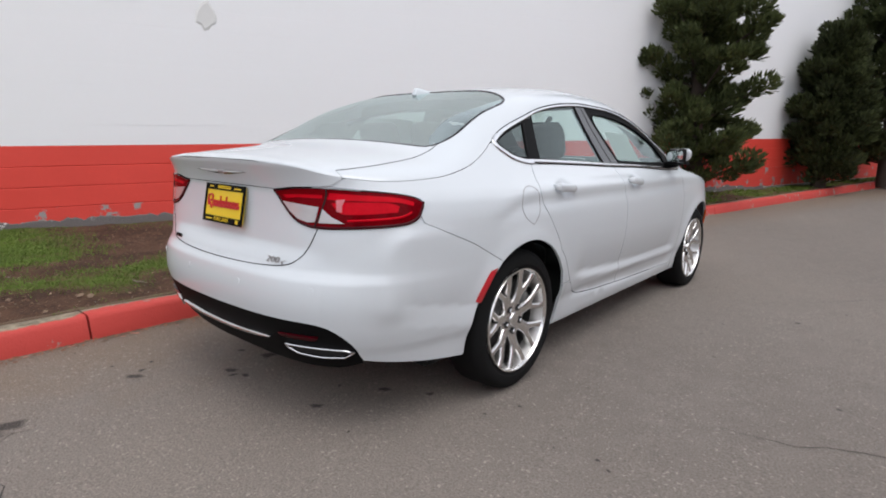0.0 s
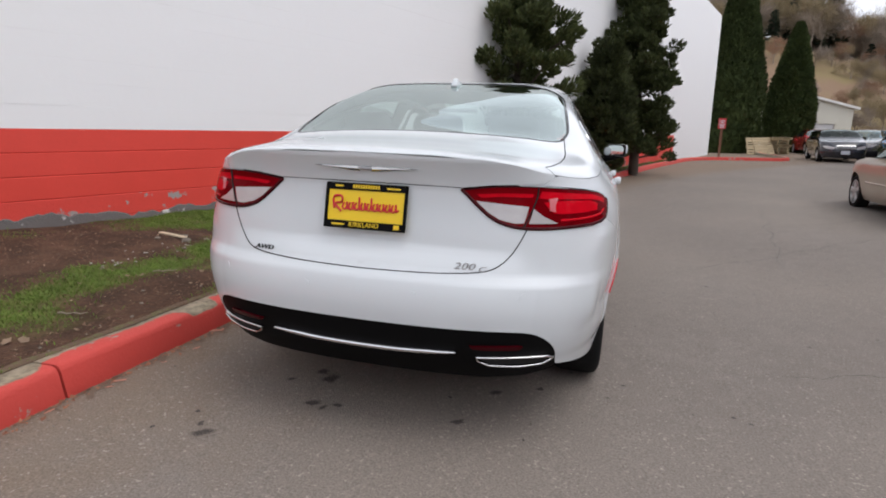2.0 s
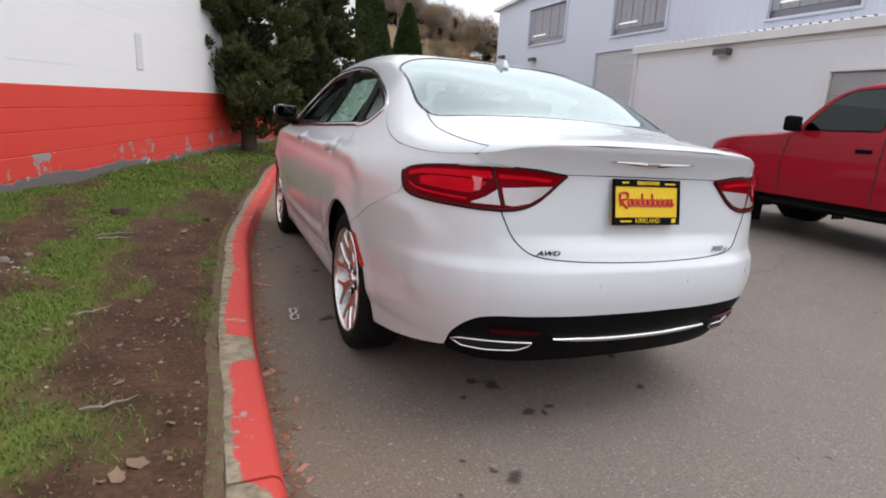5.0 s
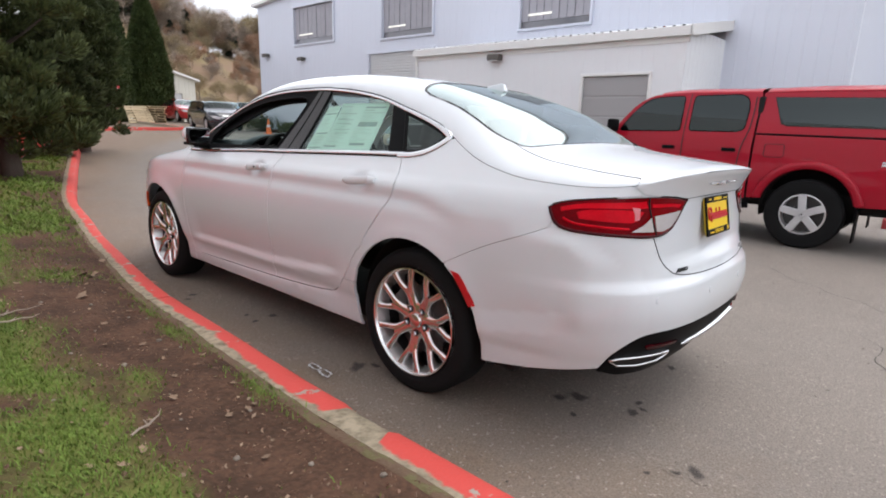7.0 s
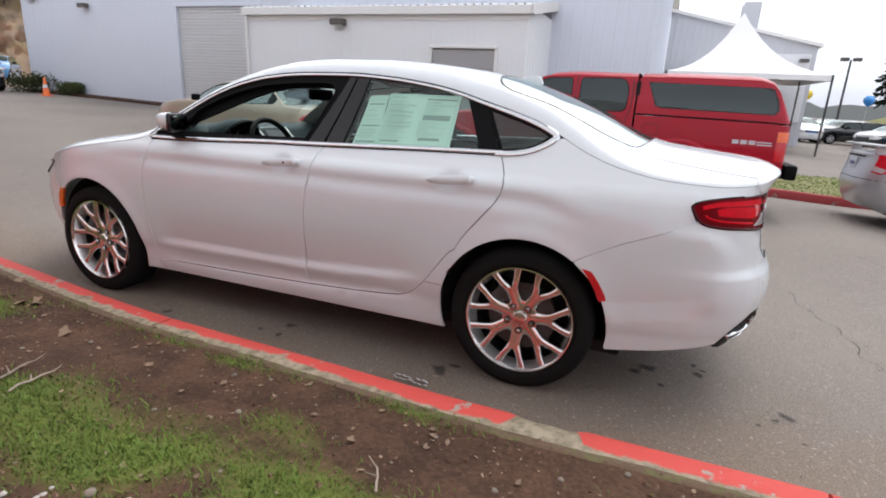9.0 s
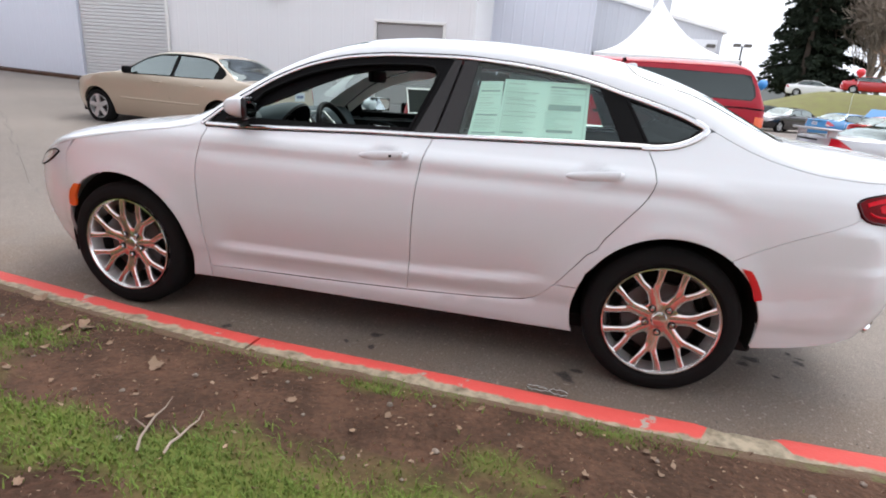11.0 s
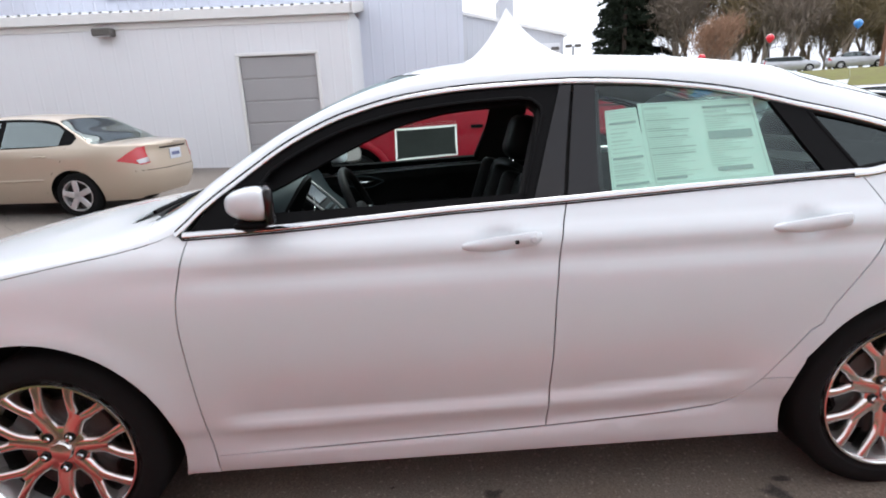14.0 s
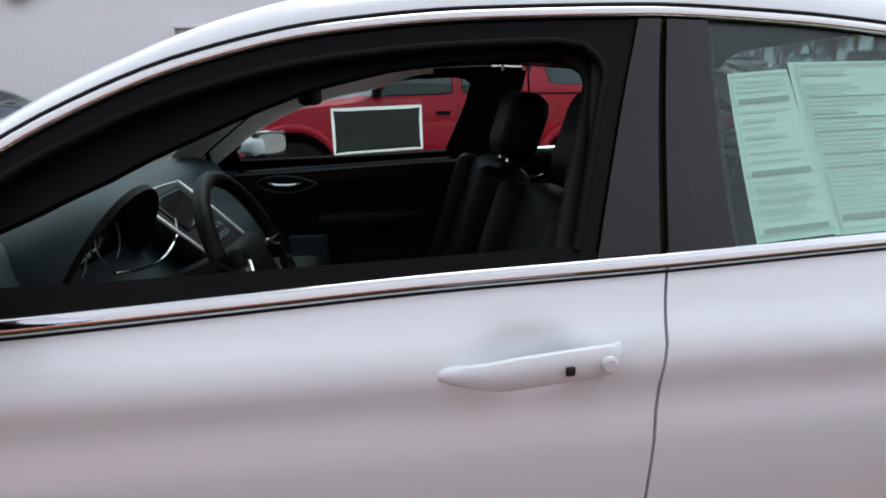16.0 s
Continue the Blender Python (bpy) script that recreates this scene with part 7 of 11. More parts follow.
def sheet_on_glass(corners, bars, lift):
    """Paper taped inside the glass; bars are (from, to, up, high, dark) in parts of its width and height."""
    a, b, c, d = [np.array(q) for q in corners]
    at = lambda s, t: tuple((a * (1 - s) + b * s) * (1 - t) + (d * (1 - s) + c * s) * t)
    ob = panel("price_sheet", yz(straight([corners[0], corners[1], corners[2], corners[3], corners[0]], 0.05)[:-1]), fl, SHEET, saloon, -1, gap=0, lift=lift, flange=0, label="pale green price sheet taped inside the window")
    edge = [(0.03, 0.97, 0.02, 0.03, INK_LIGHT), (0.03, 0.97, 0.965, 0.975, INK_LIGHT), (0.03, 0.04, 0.03, 0.965, INK_LIGHT), (0.96, 0.97, 0.03, 0.965, INK_LIGHT)]
    for s0, s1, t0, t1, ink in bars + edge:
        n_cut = max(2, int((s1 - s0) * 8))
        skin = np.array(yz([at(s0 + (s1 - s0) * i / n_cut, t) for t in (t0, t1) for i in range(n_cut + 1)]))
        pos = fl(skin[:, 0], skin[:, 1])
        away = np.cross(fl(skin[:, 0] + 0.003, skin[:, 1]) - fl(skin[:, 0] - 0.003, skin[:, 1]), fl(skin[:, 0], skin[:, 1] + 0.003) - fl(skin[:, 0], skin[:, 1] - 0.003))
        away /= np.linalg.norm(away, axis=1, keepdims=True)
        away *= np.sign(away[:, :1])
        pos = (pos + away * (lift + 0.0022)) * [-1, 1, 1]
        m_b = n_cut + 1
        mesh_object("print_bar", pos, [(i, i + 1, m_b + i + 1, m_b + i) for i in range(n_cut)], ink, ob)


rnd = random.Random(4)
lines = [(0.05, rnd.uniform(0.2, 0.44), t, t + 0.010, INK_LIGHT if rnd.random() < 0.7 else INK) for t in np.arange(0.14, 0.90, 0.026)] + [(0.52, rnd.uniform(0.62, 0.93), t, t + 0.010, INK_LIGHT) for t in np.arange(0.53, 0.82, 0.028)] + [(0.55, rnd.uniform(0.7, 0.95), t, t + 0.010, INK_LIGHT) for t in np.arange(0.25, 0.39, 0.028)]
sheet_on_glass([(0.812, 1.330), (0.430, 1.330), (0.425, 1.092), (0.815, 1.078)],
               lines + [(0.55, 0.97, 0.08, 0.11, INK), (0.55, 0.97, 0.20, 0.22, INK_LIGHT), (0.55, 0.92, 0.40, 0.50, INK), (0.55, 0.75, 0.14, 0.17, INK_LIGHT), (0.56, 0.85, 0.84, 0.89, INK), (0.05, 0.25, 0.06, 0.09, INK_LIGHT), (0.05, 0.3, 0.90, 0.93, INK)], -0.014)
sheet_on_glass([(0.922, 1.312), (0.818, 1.318), (0.808, 1.080), (0.942, 1.072)],
               [(0.1, 0.9, 0.17, 0.20, INK), (0.1, 0.9, 0.61, 0.64, INK), (0.1, 0.8, 0.70, 0.72, INK_LIGHT), (0.1, 0.85, 0.76, 0.78, INK_LIGHT), (0.1, 0.7, 0.82, 0.84, INK_LIGHT), (0.1, 0.9, 0.93, 0.96, INK), (0.1, 0.6, 0.30, 0.32, INK_LIGHT), (0.1, 0.7, 0.40, 0.42, INK_LIGHT)] + [(0.1, rnd.uniform(0.5, 0.9), t, t + 0.011, INK_LIGHT) for t in (0.06, 0.09, 0.12, 0.25, 0.35, 0.45, 0.50, 0.55, 0.67, 0.73, 0.79, 0.85, 0.88)], -0.012)
FRAME_W = mat("white_card_edge", (0.75, 0.76, 0.72), 0.7, vary=0.1, scale=10)
fw_n, fw_l = FRAME_W.node_tree.nodes, FRAME_W.node_tree.links
fw_t, fw_m = fw_n.new("ShaderNodeBsdfTranslucent"), fw_n.new("ShaderNodeMixShader")
fw_t.inputs["Color"].default_value, fw_m.inputs["Fac"].default_value = (0.85, 0.86, 0.82, 1), 0.65      # thin card lets light through
fw_l.new(fw_n["Principled BSDF"].outputs["BSDF"], fw_m.inputs[1])
fw_l.new(fw_t.outputs["BSDF"], fw_m.inputs[2])
fw_l.new(fw_m.outputs["Shader"], fw_n["Material Output"].inputs["Surface"])
BACK_G = mat("grey_card_back", (0.09, 0.105, 0.10), 0.35, vary=0.5, scale=9, dark=(0.03, 0.035, 0.035))
card = yz(straight([(1.663, 1.268), (1.322, 1.275), (1.314, 1.102), (1.672, 1.086), (1.663, 1.268)], 0.04)[:-1])
bk_n, bk_l = BACK_G.node_tree.nodes, BACK_G.node_tree.links
bk_t, bk_m = bk_n.new("ShaderNodeBsdfTranslucent"), bk_n.new("ShaderNodeMixShader")
bk_t.inputs["Color"].default_value, bk_m.inputs["Fac"].default_value = (0.065, 0.070, 0.070, 1), 0.5      # printed card, faintly lit from outside
bk_l.new(bk_n["Principled BSDF"].outputs["BSDF"], bk_m.inputs[1])
bk_l.new(bk_t.outputs["BSDF"], bk_m.inputs[2])
bk_l.new(bk_m.outputs["Shader"], bk_n["Material Output"].inputs["Surface"])
cf = panel("window_card", card, fl, FRAME_W, saloon, 1, gap=0, lift=-0.030, flange=0.004, label="grey sheet with a white edge in the window")
panel("card_back", inset(card, 0.011), fl, BACK_G, cf, 1, gap=0, lift=-0.0335, flange=0.0)

for sd in (1, -1):
    pl_in = [(sd * a, b) for a, b in spline(xy([(0.45, 1.50), (0.465, 1.72), (0.51, 2.0), (0.575, 2.25)]), 0.05) + rim_y(2.26, 1.45, 16, 0.70)]
    panel("pillar_lining", pl_in, ft, PILLAR_CLOTH, saloon, 1, gap=0, lift=-0.035, flange=0, step=0.06, label="grey inner pillar lining")
part("sun_visor", box((-0.36, 1.56, 1.375), (0.36, 0.16, 0.02), 0.008, seg=2), LINING, saloon, "grey sun visor folded up", smooth=True)
# ---------------------------------------------------------------- other vehicles
GOLD = mat("champagne_metallic", (0.50, 0.42, 0.325), 0.38, metal=0.25, coat=0.8, vary=0.06, scale=2)
TRUCK_RED = mat("red_truck_paint", (0.33, 0.006, 0.020), 0.40, coat=0.35, spec=0.12, vary=0.12, scale=1.5, dark=(0.27, 0.005, 0.016))
SILVER = mat("silver_metallic", (0.46, 0.47, 0.49), 0.35, metal=0.5, coat=0.8, vary=0.05, scale=2)
PLATE_W = mat("pale_number_plate", (0.62, 0.66, 0.72), 0.5, vary=0.2, scale=20)
SEAM = mat("dark_seam", (0.02, 0.02, 0.02), 0.8)
PLAIN_RIM = mat("silver_wheel", (0.66, 0.66, 0.67), 0.35, metal=0.55, vary=0.2, scale=14)


def plain_wheel(parent, c, side, r=0.32, rim=0.215, width=0.2, spokes=5):
    at = Matrix.Translation(c) @ Matrix.Diagonal((side, 1, 1, 1))
    h = width / 2
    bm = add_lathe(bmesh.new(), [(rim, h * 0.9), (rim + 0.03, h), (r - 0.02, h * 0.92), (r, h * 0.6), (r, -h * 0.6), (r - 0.02, -h), (rim, -h)], sides=28)
    bmesh.ops.transform(bm, matrix=at, verts=bm.verts[:])
    bmesh.ops.recalc_face_normals(bm, faces=bm.faces[:])
    w = part("wheel", bm, RUBBER, parent, smooth=True, sharp=40)
    bm = add_lathe(bmesh.new(), [(rim + 0.004, h * 0.9), (rim - 0.012, h * 0.92), (rim - 0.02, h * 0.5), (rim - 0.02, -h * 0.5)], sides=28)
    bmesh.ops.transform(bm, matrix=at, verts=bm.verts[:])
    part("rim", bm, PLAIN_RIM, w, smooth=True)
    bm = bmesh.new()
    for k in range(spokes):
        a = 2 * math.pi * k / spokes + 0.2
        add_box(bm, (h * 0.80, rim * 0.52, 0), (0.03, rim * 0.98, rim * 0.36), 0.006, Matrix.Rotation(a, 4, "X"))
    bmesh.ops.transform(bm, matrix=at, verts=bm.verts[:])
    bmesh.ops.recalc_face_normals(bm, faces=bm.faces[:])
    part("spokes", bm, PLAIN_RIM, w)
    bm = add_lathe(bmesh.new(), [(rim - 0.02, 0.02), (0.07, 0.02), (0.06, h * 0.84), (0.0005, h * 0.88)], sides=20)
    bmesh.ops.transform(bm, matrix=at, verts=bm.verts[:])
    bmesh.ops.recalc_face_normals(bm, faces=bm.faces[:])
    part("hub", bm, STEEL, w, smooth=True)


def plain_car(name, label, m, paint, k=1.0, wb=2.72, tail=-1.02, nose=3.62, roof=1.42, deck=1.02, hood=0.94, spoiler=False, step=0.07, dark_glass=False, wagon=False, group="", a_base=2.12, rim_r=0.215, category="car", back=0.10):
    """A saloon or people carrier: shell panels, glass, lamps, bumpers, mirrors, wheels. k scales it."""
    w0 = 0.905
    prof = [(0.18, 0.80), (0.30, 0.85), (0.5, 0.895), (0.7, w0), (0.85, 0.895), (0.93, 0.87), (1.0, 0.83), (roof - 0.05, 0.60 if not wagon else 0.66), (roof + 0.2, 0.5)]
    rear = [(0.2, tail + 0.12), (0.4, tail + 0.01), (0.55, tail - 0.02), (0.7, tail), (0.9, tail + 0.03), (1.0, tail + 0.02), (1.3, tail + (0.35 if not wagon else 0.12))]
    front = [(0.2, nose - 0.1), (0.45, nose), (0.65, nose - 0.02), (0.8, nose - 0.12), (1.0, nose - 0.3)]
    rr = roof - 0.06
    if wagon:
        edge = [(nose - 0.02, 0.66), (nose - 0.4, 0.86), (2.55, hood), (2.35, 1.02), (1.9, 1.30), (1.5, rr - 0.02), (1.0, rr), (0.0, rr), (tail + 0.35, rr - 0.02), (tail + 0.2, rr - 0.12), (tail + 0.12, 1.1)]
        crown = [(nose - 0.02, 0.68), (nose - 0.35, 0.90), (2.6, hood + 0.06), (2.45, 1.08), (1.9, 1.38), (1.5, roof - 0.01), (0.9, roof), (0.0, roof), (tail + 0.3, roof - 0.02), (tail + 0.2, rr - 0.08), (tail + 0.12, 1.12)]
    else:
        edge = [(nose - 0.03, 0.62), (nose - 0.3, 0.74), (2.8, 0.87), (2.4, hood), (a_base, 0.985), (1.85, 1.16), (1.6, rr - 0.075), (1.3, rr - 0.015), (0.95, rr), (0.55, rr - 0.012), (0.28, rr - 0.05), (back, rr - 0.14), (-0.12, 1.09),
                (-0.3, deck - 0.02), (-0.6, deck - 0.035), (tail + 0.1, deck - 0.04), (tail + 0.01, deck - 0.06)]
        crown = [(nose - 0.03, 0.64), (nose - 0.15, 0.76), (3.0, 0.88), (2.5, hood + 0.02), (2.25, 1.0), (1.9, 1.18), (1.55, roof - 0.07), (1.25, roof - 0.012), (0.9, roof), (0.5, roof - 0.015), (0.25, roof - 0.06), (back - 0.08, roof - 0.20), (-0.2, 1.14),
                 (-0.42, deck + 0.02), (-0.7, deck + 0.012), (tail + 0.06, deck), (tail + 0.01, deck - 0.05)]
    sh = Shape(prof, 0.2, 3.6, rear, 2.6, 2.6, front, edge, crown)
    car = thing(name, m @ Matrix.Diagonal((k, k, k, 1)), label, category, group)
    yzl, xzl = lambda pts: [sh.at_y(*p) for p in pts], lambda pts: [sh.at_x(*p) for p in pts]
    er = lambda y0, y1, n=20, d=0.0: [(y0 + (y1 - y0) * i / n, float(sh.edge(y0 + (y1 - y0) * i / n)) - d) for i in range(n + 1)]
    blt = lambda y: 0.955 + 0.03 * (1.6 - y) / 1.6
    gl_m = TINT_GLASS if dark_glass else PLAIN_GLASS
    b_r = (-0.02 if not wagon else tail + 0.28)
    for sd in (1, -1):
        loop = [(u, z) for u, z in xzl([(0.0, 0.26), (0.6, 0.25)])] + yzl([(tail + 0.25, 0.22), (-0.36, 0.22)]) + yzl(arc(0, 0.31, 0.36, 195, -15)) + yzl([(wb - 0.37, 0.20)]) + yzl(arc(wb, 0.31, 0.36, 195, -15)) \
            + yzl([(nose - 0.4, 0.2)]) + [(sh.um, 0.24), (sh.um, 0.62)] + yzl(er(nose - 0.06, a_base + (0.22 if wagon else 0), 24)) \
            + yzl([(a_base - 0.05, blt(a_base - 0.05)), (1.2, blt(1.2)), (0.4, blt(0.4)), (b_r, blt(b_r) + 0.02), (b_r - 0.06, blt(b_r) + 0.10)]) + yzl(er(b_r - 0.07 if wagon else back - 0.14, tail + (0.13 if wagon else 0.02), 18)) + [(0.0, (deck - 0.05) if not wagon else 1.1)]
        side_p = panel("body_side", loop, sh.flank, paint, car, sd, step=step, gap=0, flange=0.0)
        top = lambda y0, y1, d, n=10: [(y0 + (y1 - y0) * i / n, float(sh.edge(y0 + (y1 - y0) * i / n)) - d) for i in range(n + 1)]
        spans = [(a_base - 0.12, 1.06), (0.98, 0.16)] if not wagon else [(2.1, 1.06), (0.98, 0.05), (-0.03, b_r + 0.05)]
        for y0, y1 in spans:
            g = [(y0, max(blt(y0) + 0.02, 0.0))] + top(y0 - (0.10 if y0 > 1.5 else 0.0), y1 - (0.04 if y1 < 0.5 else 0), 0.035) + [(y1, blt(y1) + 0.02)]
            panel("side_glass", yzl(straight(g + [g[0]], 0.06)[:-1]), sh.flank, gl_m, car, sd, step=step, gap=0, lift=-0.004, flange=0)
        filler = [(a_base - 0.05, blt(a_base) + 0.004)] + top(a_base - 0.08, b_r + 0.03, 0.0, 24) + [(b_r - 0.05, blt(b_r) + 0.09), (b_r, blt(b_r) + 0.02), (0.6, blt(0.6)), (1.4, blt(1.4))]
        panel("window_frame", yzl(straight(filler + [filler[0]], 0.06)[:-1]), sh.flank, BLACK_TRIM, car, sd, step=step, gap=0, lift=-0.016, flange=0)
        for y_ in ((1.02,) if not wagon else (1.02, 0.0)):
            strip("door_seam", yzl([(y_ + 0.0, 0.30), (y_ + 0.02, 0.6), (y_, 0.93)]), sh.flank, 0.008, SEAM, car, sd, lift=0.001)
        strip("door_seam", yzl([(a_base - 0.1, 0.30), (a_base - 0.07, 0.6), (a_base - 0.02, 0.95)]), sh.flank, 0.008, SEAM, car, sd, lift=0.001)
        strip("door_seam", yzl([(0.42, 0.36), (0.28, 0.62), (0.12, 0.80), (0.06, 0.97)]), sh.flank, 0.008, SEAM, car, sd, lift=0.001)
        strip("side_moulding", yzl([(a_base + 0.0, 0.52), (1.2, 0.53), (0.42, 0.54)]), sh.flank, 0.03, paint, car, sd, lift=0.012)
        for y0 in (1.20, 0.32):
            part("door_handle", tube([(sd * (float(sh.half(y0 + d, 0.86)) + o), y0 + d, 0.86) for d, o in ((0, 0.0), (0.03, 0.03), (0.15, 0.03), (0.18, 0.0))], 0.012, 6), paint, car)
        part("door_mirror", box((sd * 0.95, a_base - 0.22, 1.02), (0.17, 0.08, 0.12), 0.03, seg=2), BLACK_TRIM, car, smooth=True)
        tl_y = tail + 0.25
        if wagon:
            lampo = xzl([(0.62, 0.75), (0.76, 0.75)]) + yzl([(tl_y, 0.78), (tl_y + 0.02, 1.0)]) + xzl([(0.74, 1.08), (0.64, 1.06)])
        else:
            lampo = xzl([(0.575, 0.72), (0.68, 0.70)]) + yzl([(tl_y - 0.02, 0.73), (tl_y + 0.15, 0.77), (tl_y + 0.02, 0.87)]) + xzl([(0.66, 0.945), (0.585, 0.945)])
        lm = panel("tail_lamp", lampo, sh.flank, REFLECTOR_RED, car, sd, step=0.05, gap=0, lift=0.006, label="red tail lamp")
        panel("clear_lens", xzl([(0.585, 0.73), (0.70, 0.715), (0.72, 0.765), (0.585, 0.80)]), sh.flank, CLEAR_LENS, lm, sd, step=0.05, gap=0, lift=0.010)
        hl = yzl([(nose - 0.42, 0.70), (nose - 0.25, 0.60)]) + [(sh.um - 0.42, 0.56), (sh.um - 0.36, 0.66)] + yzl([(nose - 0.25, 0.72)])
        panel("head_lamp", hl, sh.flank, CLEAR_LENS, car, sd, step=0.06, gap=0, lift=0.006)
        for cy in (0.0, wb):
            wheel_well(car, cy, 0.31, 0.365, 0.80, sd)
            plain_wheel(car, (sd * 0.775, cy, 0.31), sd, 0.31, rim_r)
    ftl = sh.skin_top
    rim_l = lambda y0, y1, n: [(0.7, y0 + (y1 - y0) * i / n) for i in range(n + 1)]
    if wagon:
        ws_t, ws_b, bl_t, bl_b = 1.55, 2.45, tail + 0.30, tail + 0.14
    else:
        ws_t, ws_b, bl_t, bl_b = 1.42, 2.2, back + 0.12, -0.40
    m_l = lambda half: half + [(-a, b) for a, b in half[::-1] if abs(a) > 1e-6]
    panel("roof", m_l([(0.0, ws_t)] + [(0.55, ws_t - 0.04), (0.7, ws_t - 0.1)] + rim_l(ws_t - 0.12, bl_t + 0.06, 14) + [(0.55, bl_t + 0.02), (0.0, bl_t)]), ftl, paint, car, 1, step=step, gap=0, flange=0)
    panel("windscreen", m_l([(0.0, ws_t), (0.55, ws_t - 0.04), (0.60, ws_t - 0.06), (0.62, ws_b - 0.12), (0.4, ws_b - 0.02), (0.0, ws_b)]), ftl, gl_m, car, 1, step=step, gap=0, flange=0, lift=-0.002)
    panel("rear_window", m_l([(0.0, bl_t), (0.55, bl_t + 0.0), (0.60, bl_t - 0.04), (0.60, bl_b + 0.1), (0.5, bl_b + 0.02), (0.0, bl_b)]), ftl, PLAIN_GLASS if not dark_glass else TINT_GLASS, car, 1, step=step, gap=0, flange=0, lift=-0.002, label="rear window")
    for sd in (1, -1):
        panel("pillar", [(sd * a, b) for a, b in [(0.60, ws_t - 0.06), (0.62, ws_b - 0.12), (0.7, ws_b - 0.12)] + rim_l(ws_b - 0.14, ws_t - 0.1, 10)], ftl, paint, car, 1, step=step, gap=0, flange=0)
        panel("pillar", [(sd * a, b) for a, b in [(0.60, bl_t - 0.04), (0.60, bl_b + 0.1), (0.7, bl_b + 0.1)] + rim_l(bl_b + 0.12, bl_t + 0.06, 10) + [(0.55, bl_t + 0.02)]], ftl, paint, car, 1, step=step, gap=0, flange=0)
    panel("bonnet", m_l([(0.0, ws_b), (0.4, ws_b - 0.02), (0.62, ws_b - 0.12), (0.7, ws_b - 0.12)] + rim_l(ws_b - 0.1, nose - 0.06, 16) + [(0.0, nose - 0.04)]), ftl, paint, car, 1, step=step, gap=0, flange=0)
    lid = panel("boot_lid", m_l([(0.0, bl_b), (0.5, bl_b + 0.02), (0.60, bl_b + 0.1), (0.7, bl_b + 0.1)] + rim_l(bl_b + 0.08, tail + (0.125 if wagon else 0.015), 12) + [(0.0, tail + (0.125 if wagon else 0.012))]), ftl, paint, car, 1, step=step, gap=0, flange=0)
    zp = 0.80 if not wagon else 0.86
    yb = float(sh.flank(*sh.at_x(0.0, zp))[1])
    pl = part("number_plate", box((0, yb - 0.012, zp), (0.31, 0.01, 0.155), 0.004), PLATE_W, car, "pale number plate")
    part("plate_bar", box((0, yb - 0.018, zp), (0.22, 0.004, 0.05)), mat("plate_ink", (0.12, 0.14, 0.25), 0.7), pl)
    strip("bumper_seam", xzl([(x, 0.62) for x in np.linspace(0, 0.75, 12)]), sh.flank, 0.010, SEAM, car, 1, lift=0.001)
    strip("bumper_seam", xzl([(x, 0.62) for x in np.linspace(0, 0.75, 12)]), sh.flank, 0.010, SEAM, car, -1, lift=0.001)
    strip("lid_strip", xzl([(x, 0.905) for x in np.linspace(0, 0.36, 6)]), sh.flank, 0.022, BLACK_TRIM, car, 1, lift=0.008)
    strip("lid_strip", xzl([(x, 0.905) for x in np.linspace(0, 0.36, 6)]), sh.flank, 0.022, BLACK_TRIM, car, -1, lift=0.008)
    part("floor_pan", box((0, (nose + tail) / 2, 0.30), (1.4, nose - tail - 0.7, 0.22)), VOID, car)
    part("cabin", box((0, 0.95, 0.66), (1.35, 2.0, 0.52), 0.05), LEATHER, car, "dark seats inside")
    for x in (-0.35, 0.35):
        part("front_seat", box((x, 1.0, 1.02), (0.42, 0.14, 0.42), 0.06, seg=2), LEATHER, car, smooth=True)
    if spoiler:
        for sd in (1, -1):
            part("spoiler_foot", box((sd * 0.52, tail + 0.14, deck + 0.02), (0.05, 0.12, 0.10), 0.01), paint, car)
        part("spoiler", box((0, tail + 0.12, deck + 0.075), (1.30, 0.18, 0.035), 0.012, seg=2), paint, car, "raised boot spoiler", smooth=True)
    return car


def on_ground(x, y, yaw, dz=0.0):
    """A pose on the ground there, tilted with it."""
    e = 0.8
    gx = (float(ground_z(x + e, y)) - float(ground_z(x - e, y))) / (2 * e)
    gy = (float(ground_z(x, y + e)) - float(ground_z(x, y - e))) / (2 * e)
    up = Vector((-gx, -gy, 1)).normalized()
    fwd = Vector((-math.sin(radians(yaw)), math.cos(radians(yaw)), 0))
    right = fwd.cross(up).normalized()
    fwd = up.cross(right)
    m = Matrix((right, fwd, up)).transposed().to_4x4()
    m.translation = (x, y, float(ground_z(x, y)) + dz)
    return m


def repaint(car, old, paint):
    for o in car.children_recursive:
        if o.type == "MESH" and o.data.materials and o.data.materials[0] is old:
            o.material_slots[0].link = "OBJECT"
            o.material_slots[0].material = paint
    return car


gold_car = plain_car("gold_saloon", "champagne gold four-door saloon parked facing away", on_ground(5.92, 6.12, -5), GOLD, k=0.97, deck=1.0, step=0.05)
silver_car = plain_car("silver_coupe", "silver two-door car with boot spoiler, parked facing away", on_ground(6.05, -3.95, 180), SILVER, k=1.0, spoiler=True, roof=1.36, deck=0.98, dark_glass=True, step=0.05)

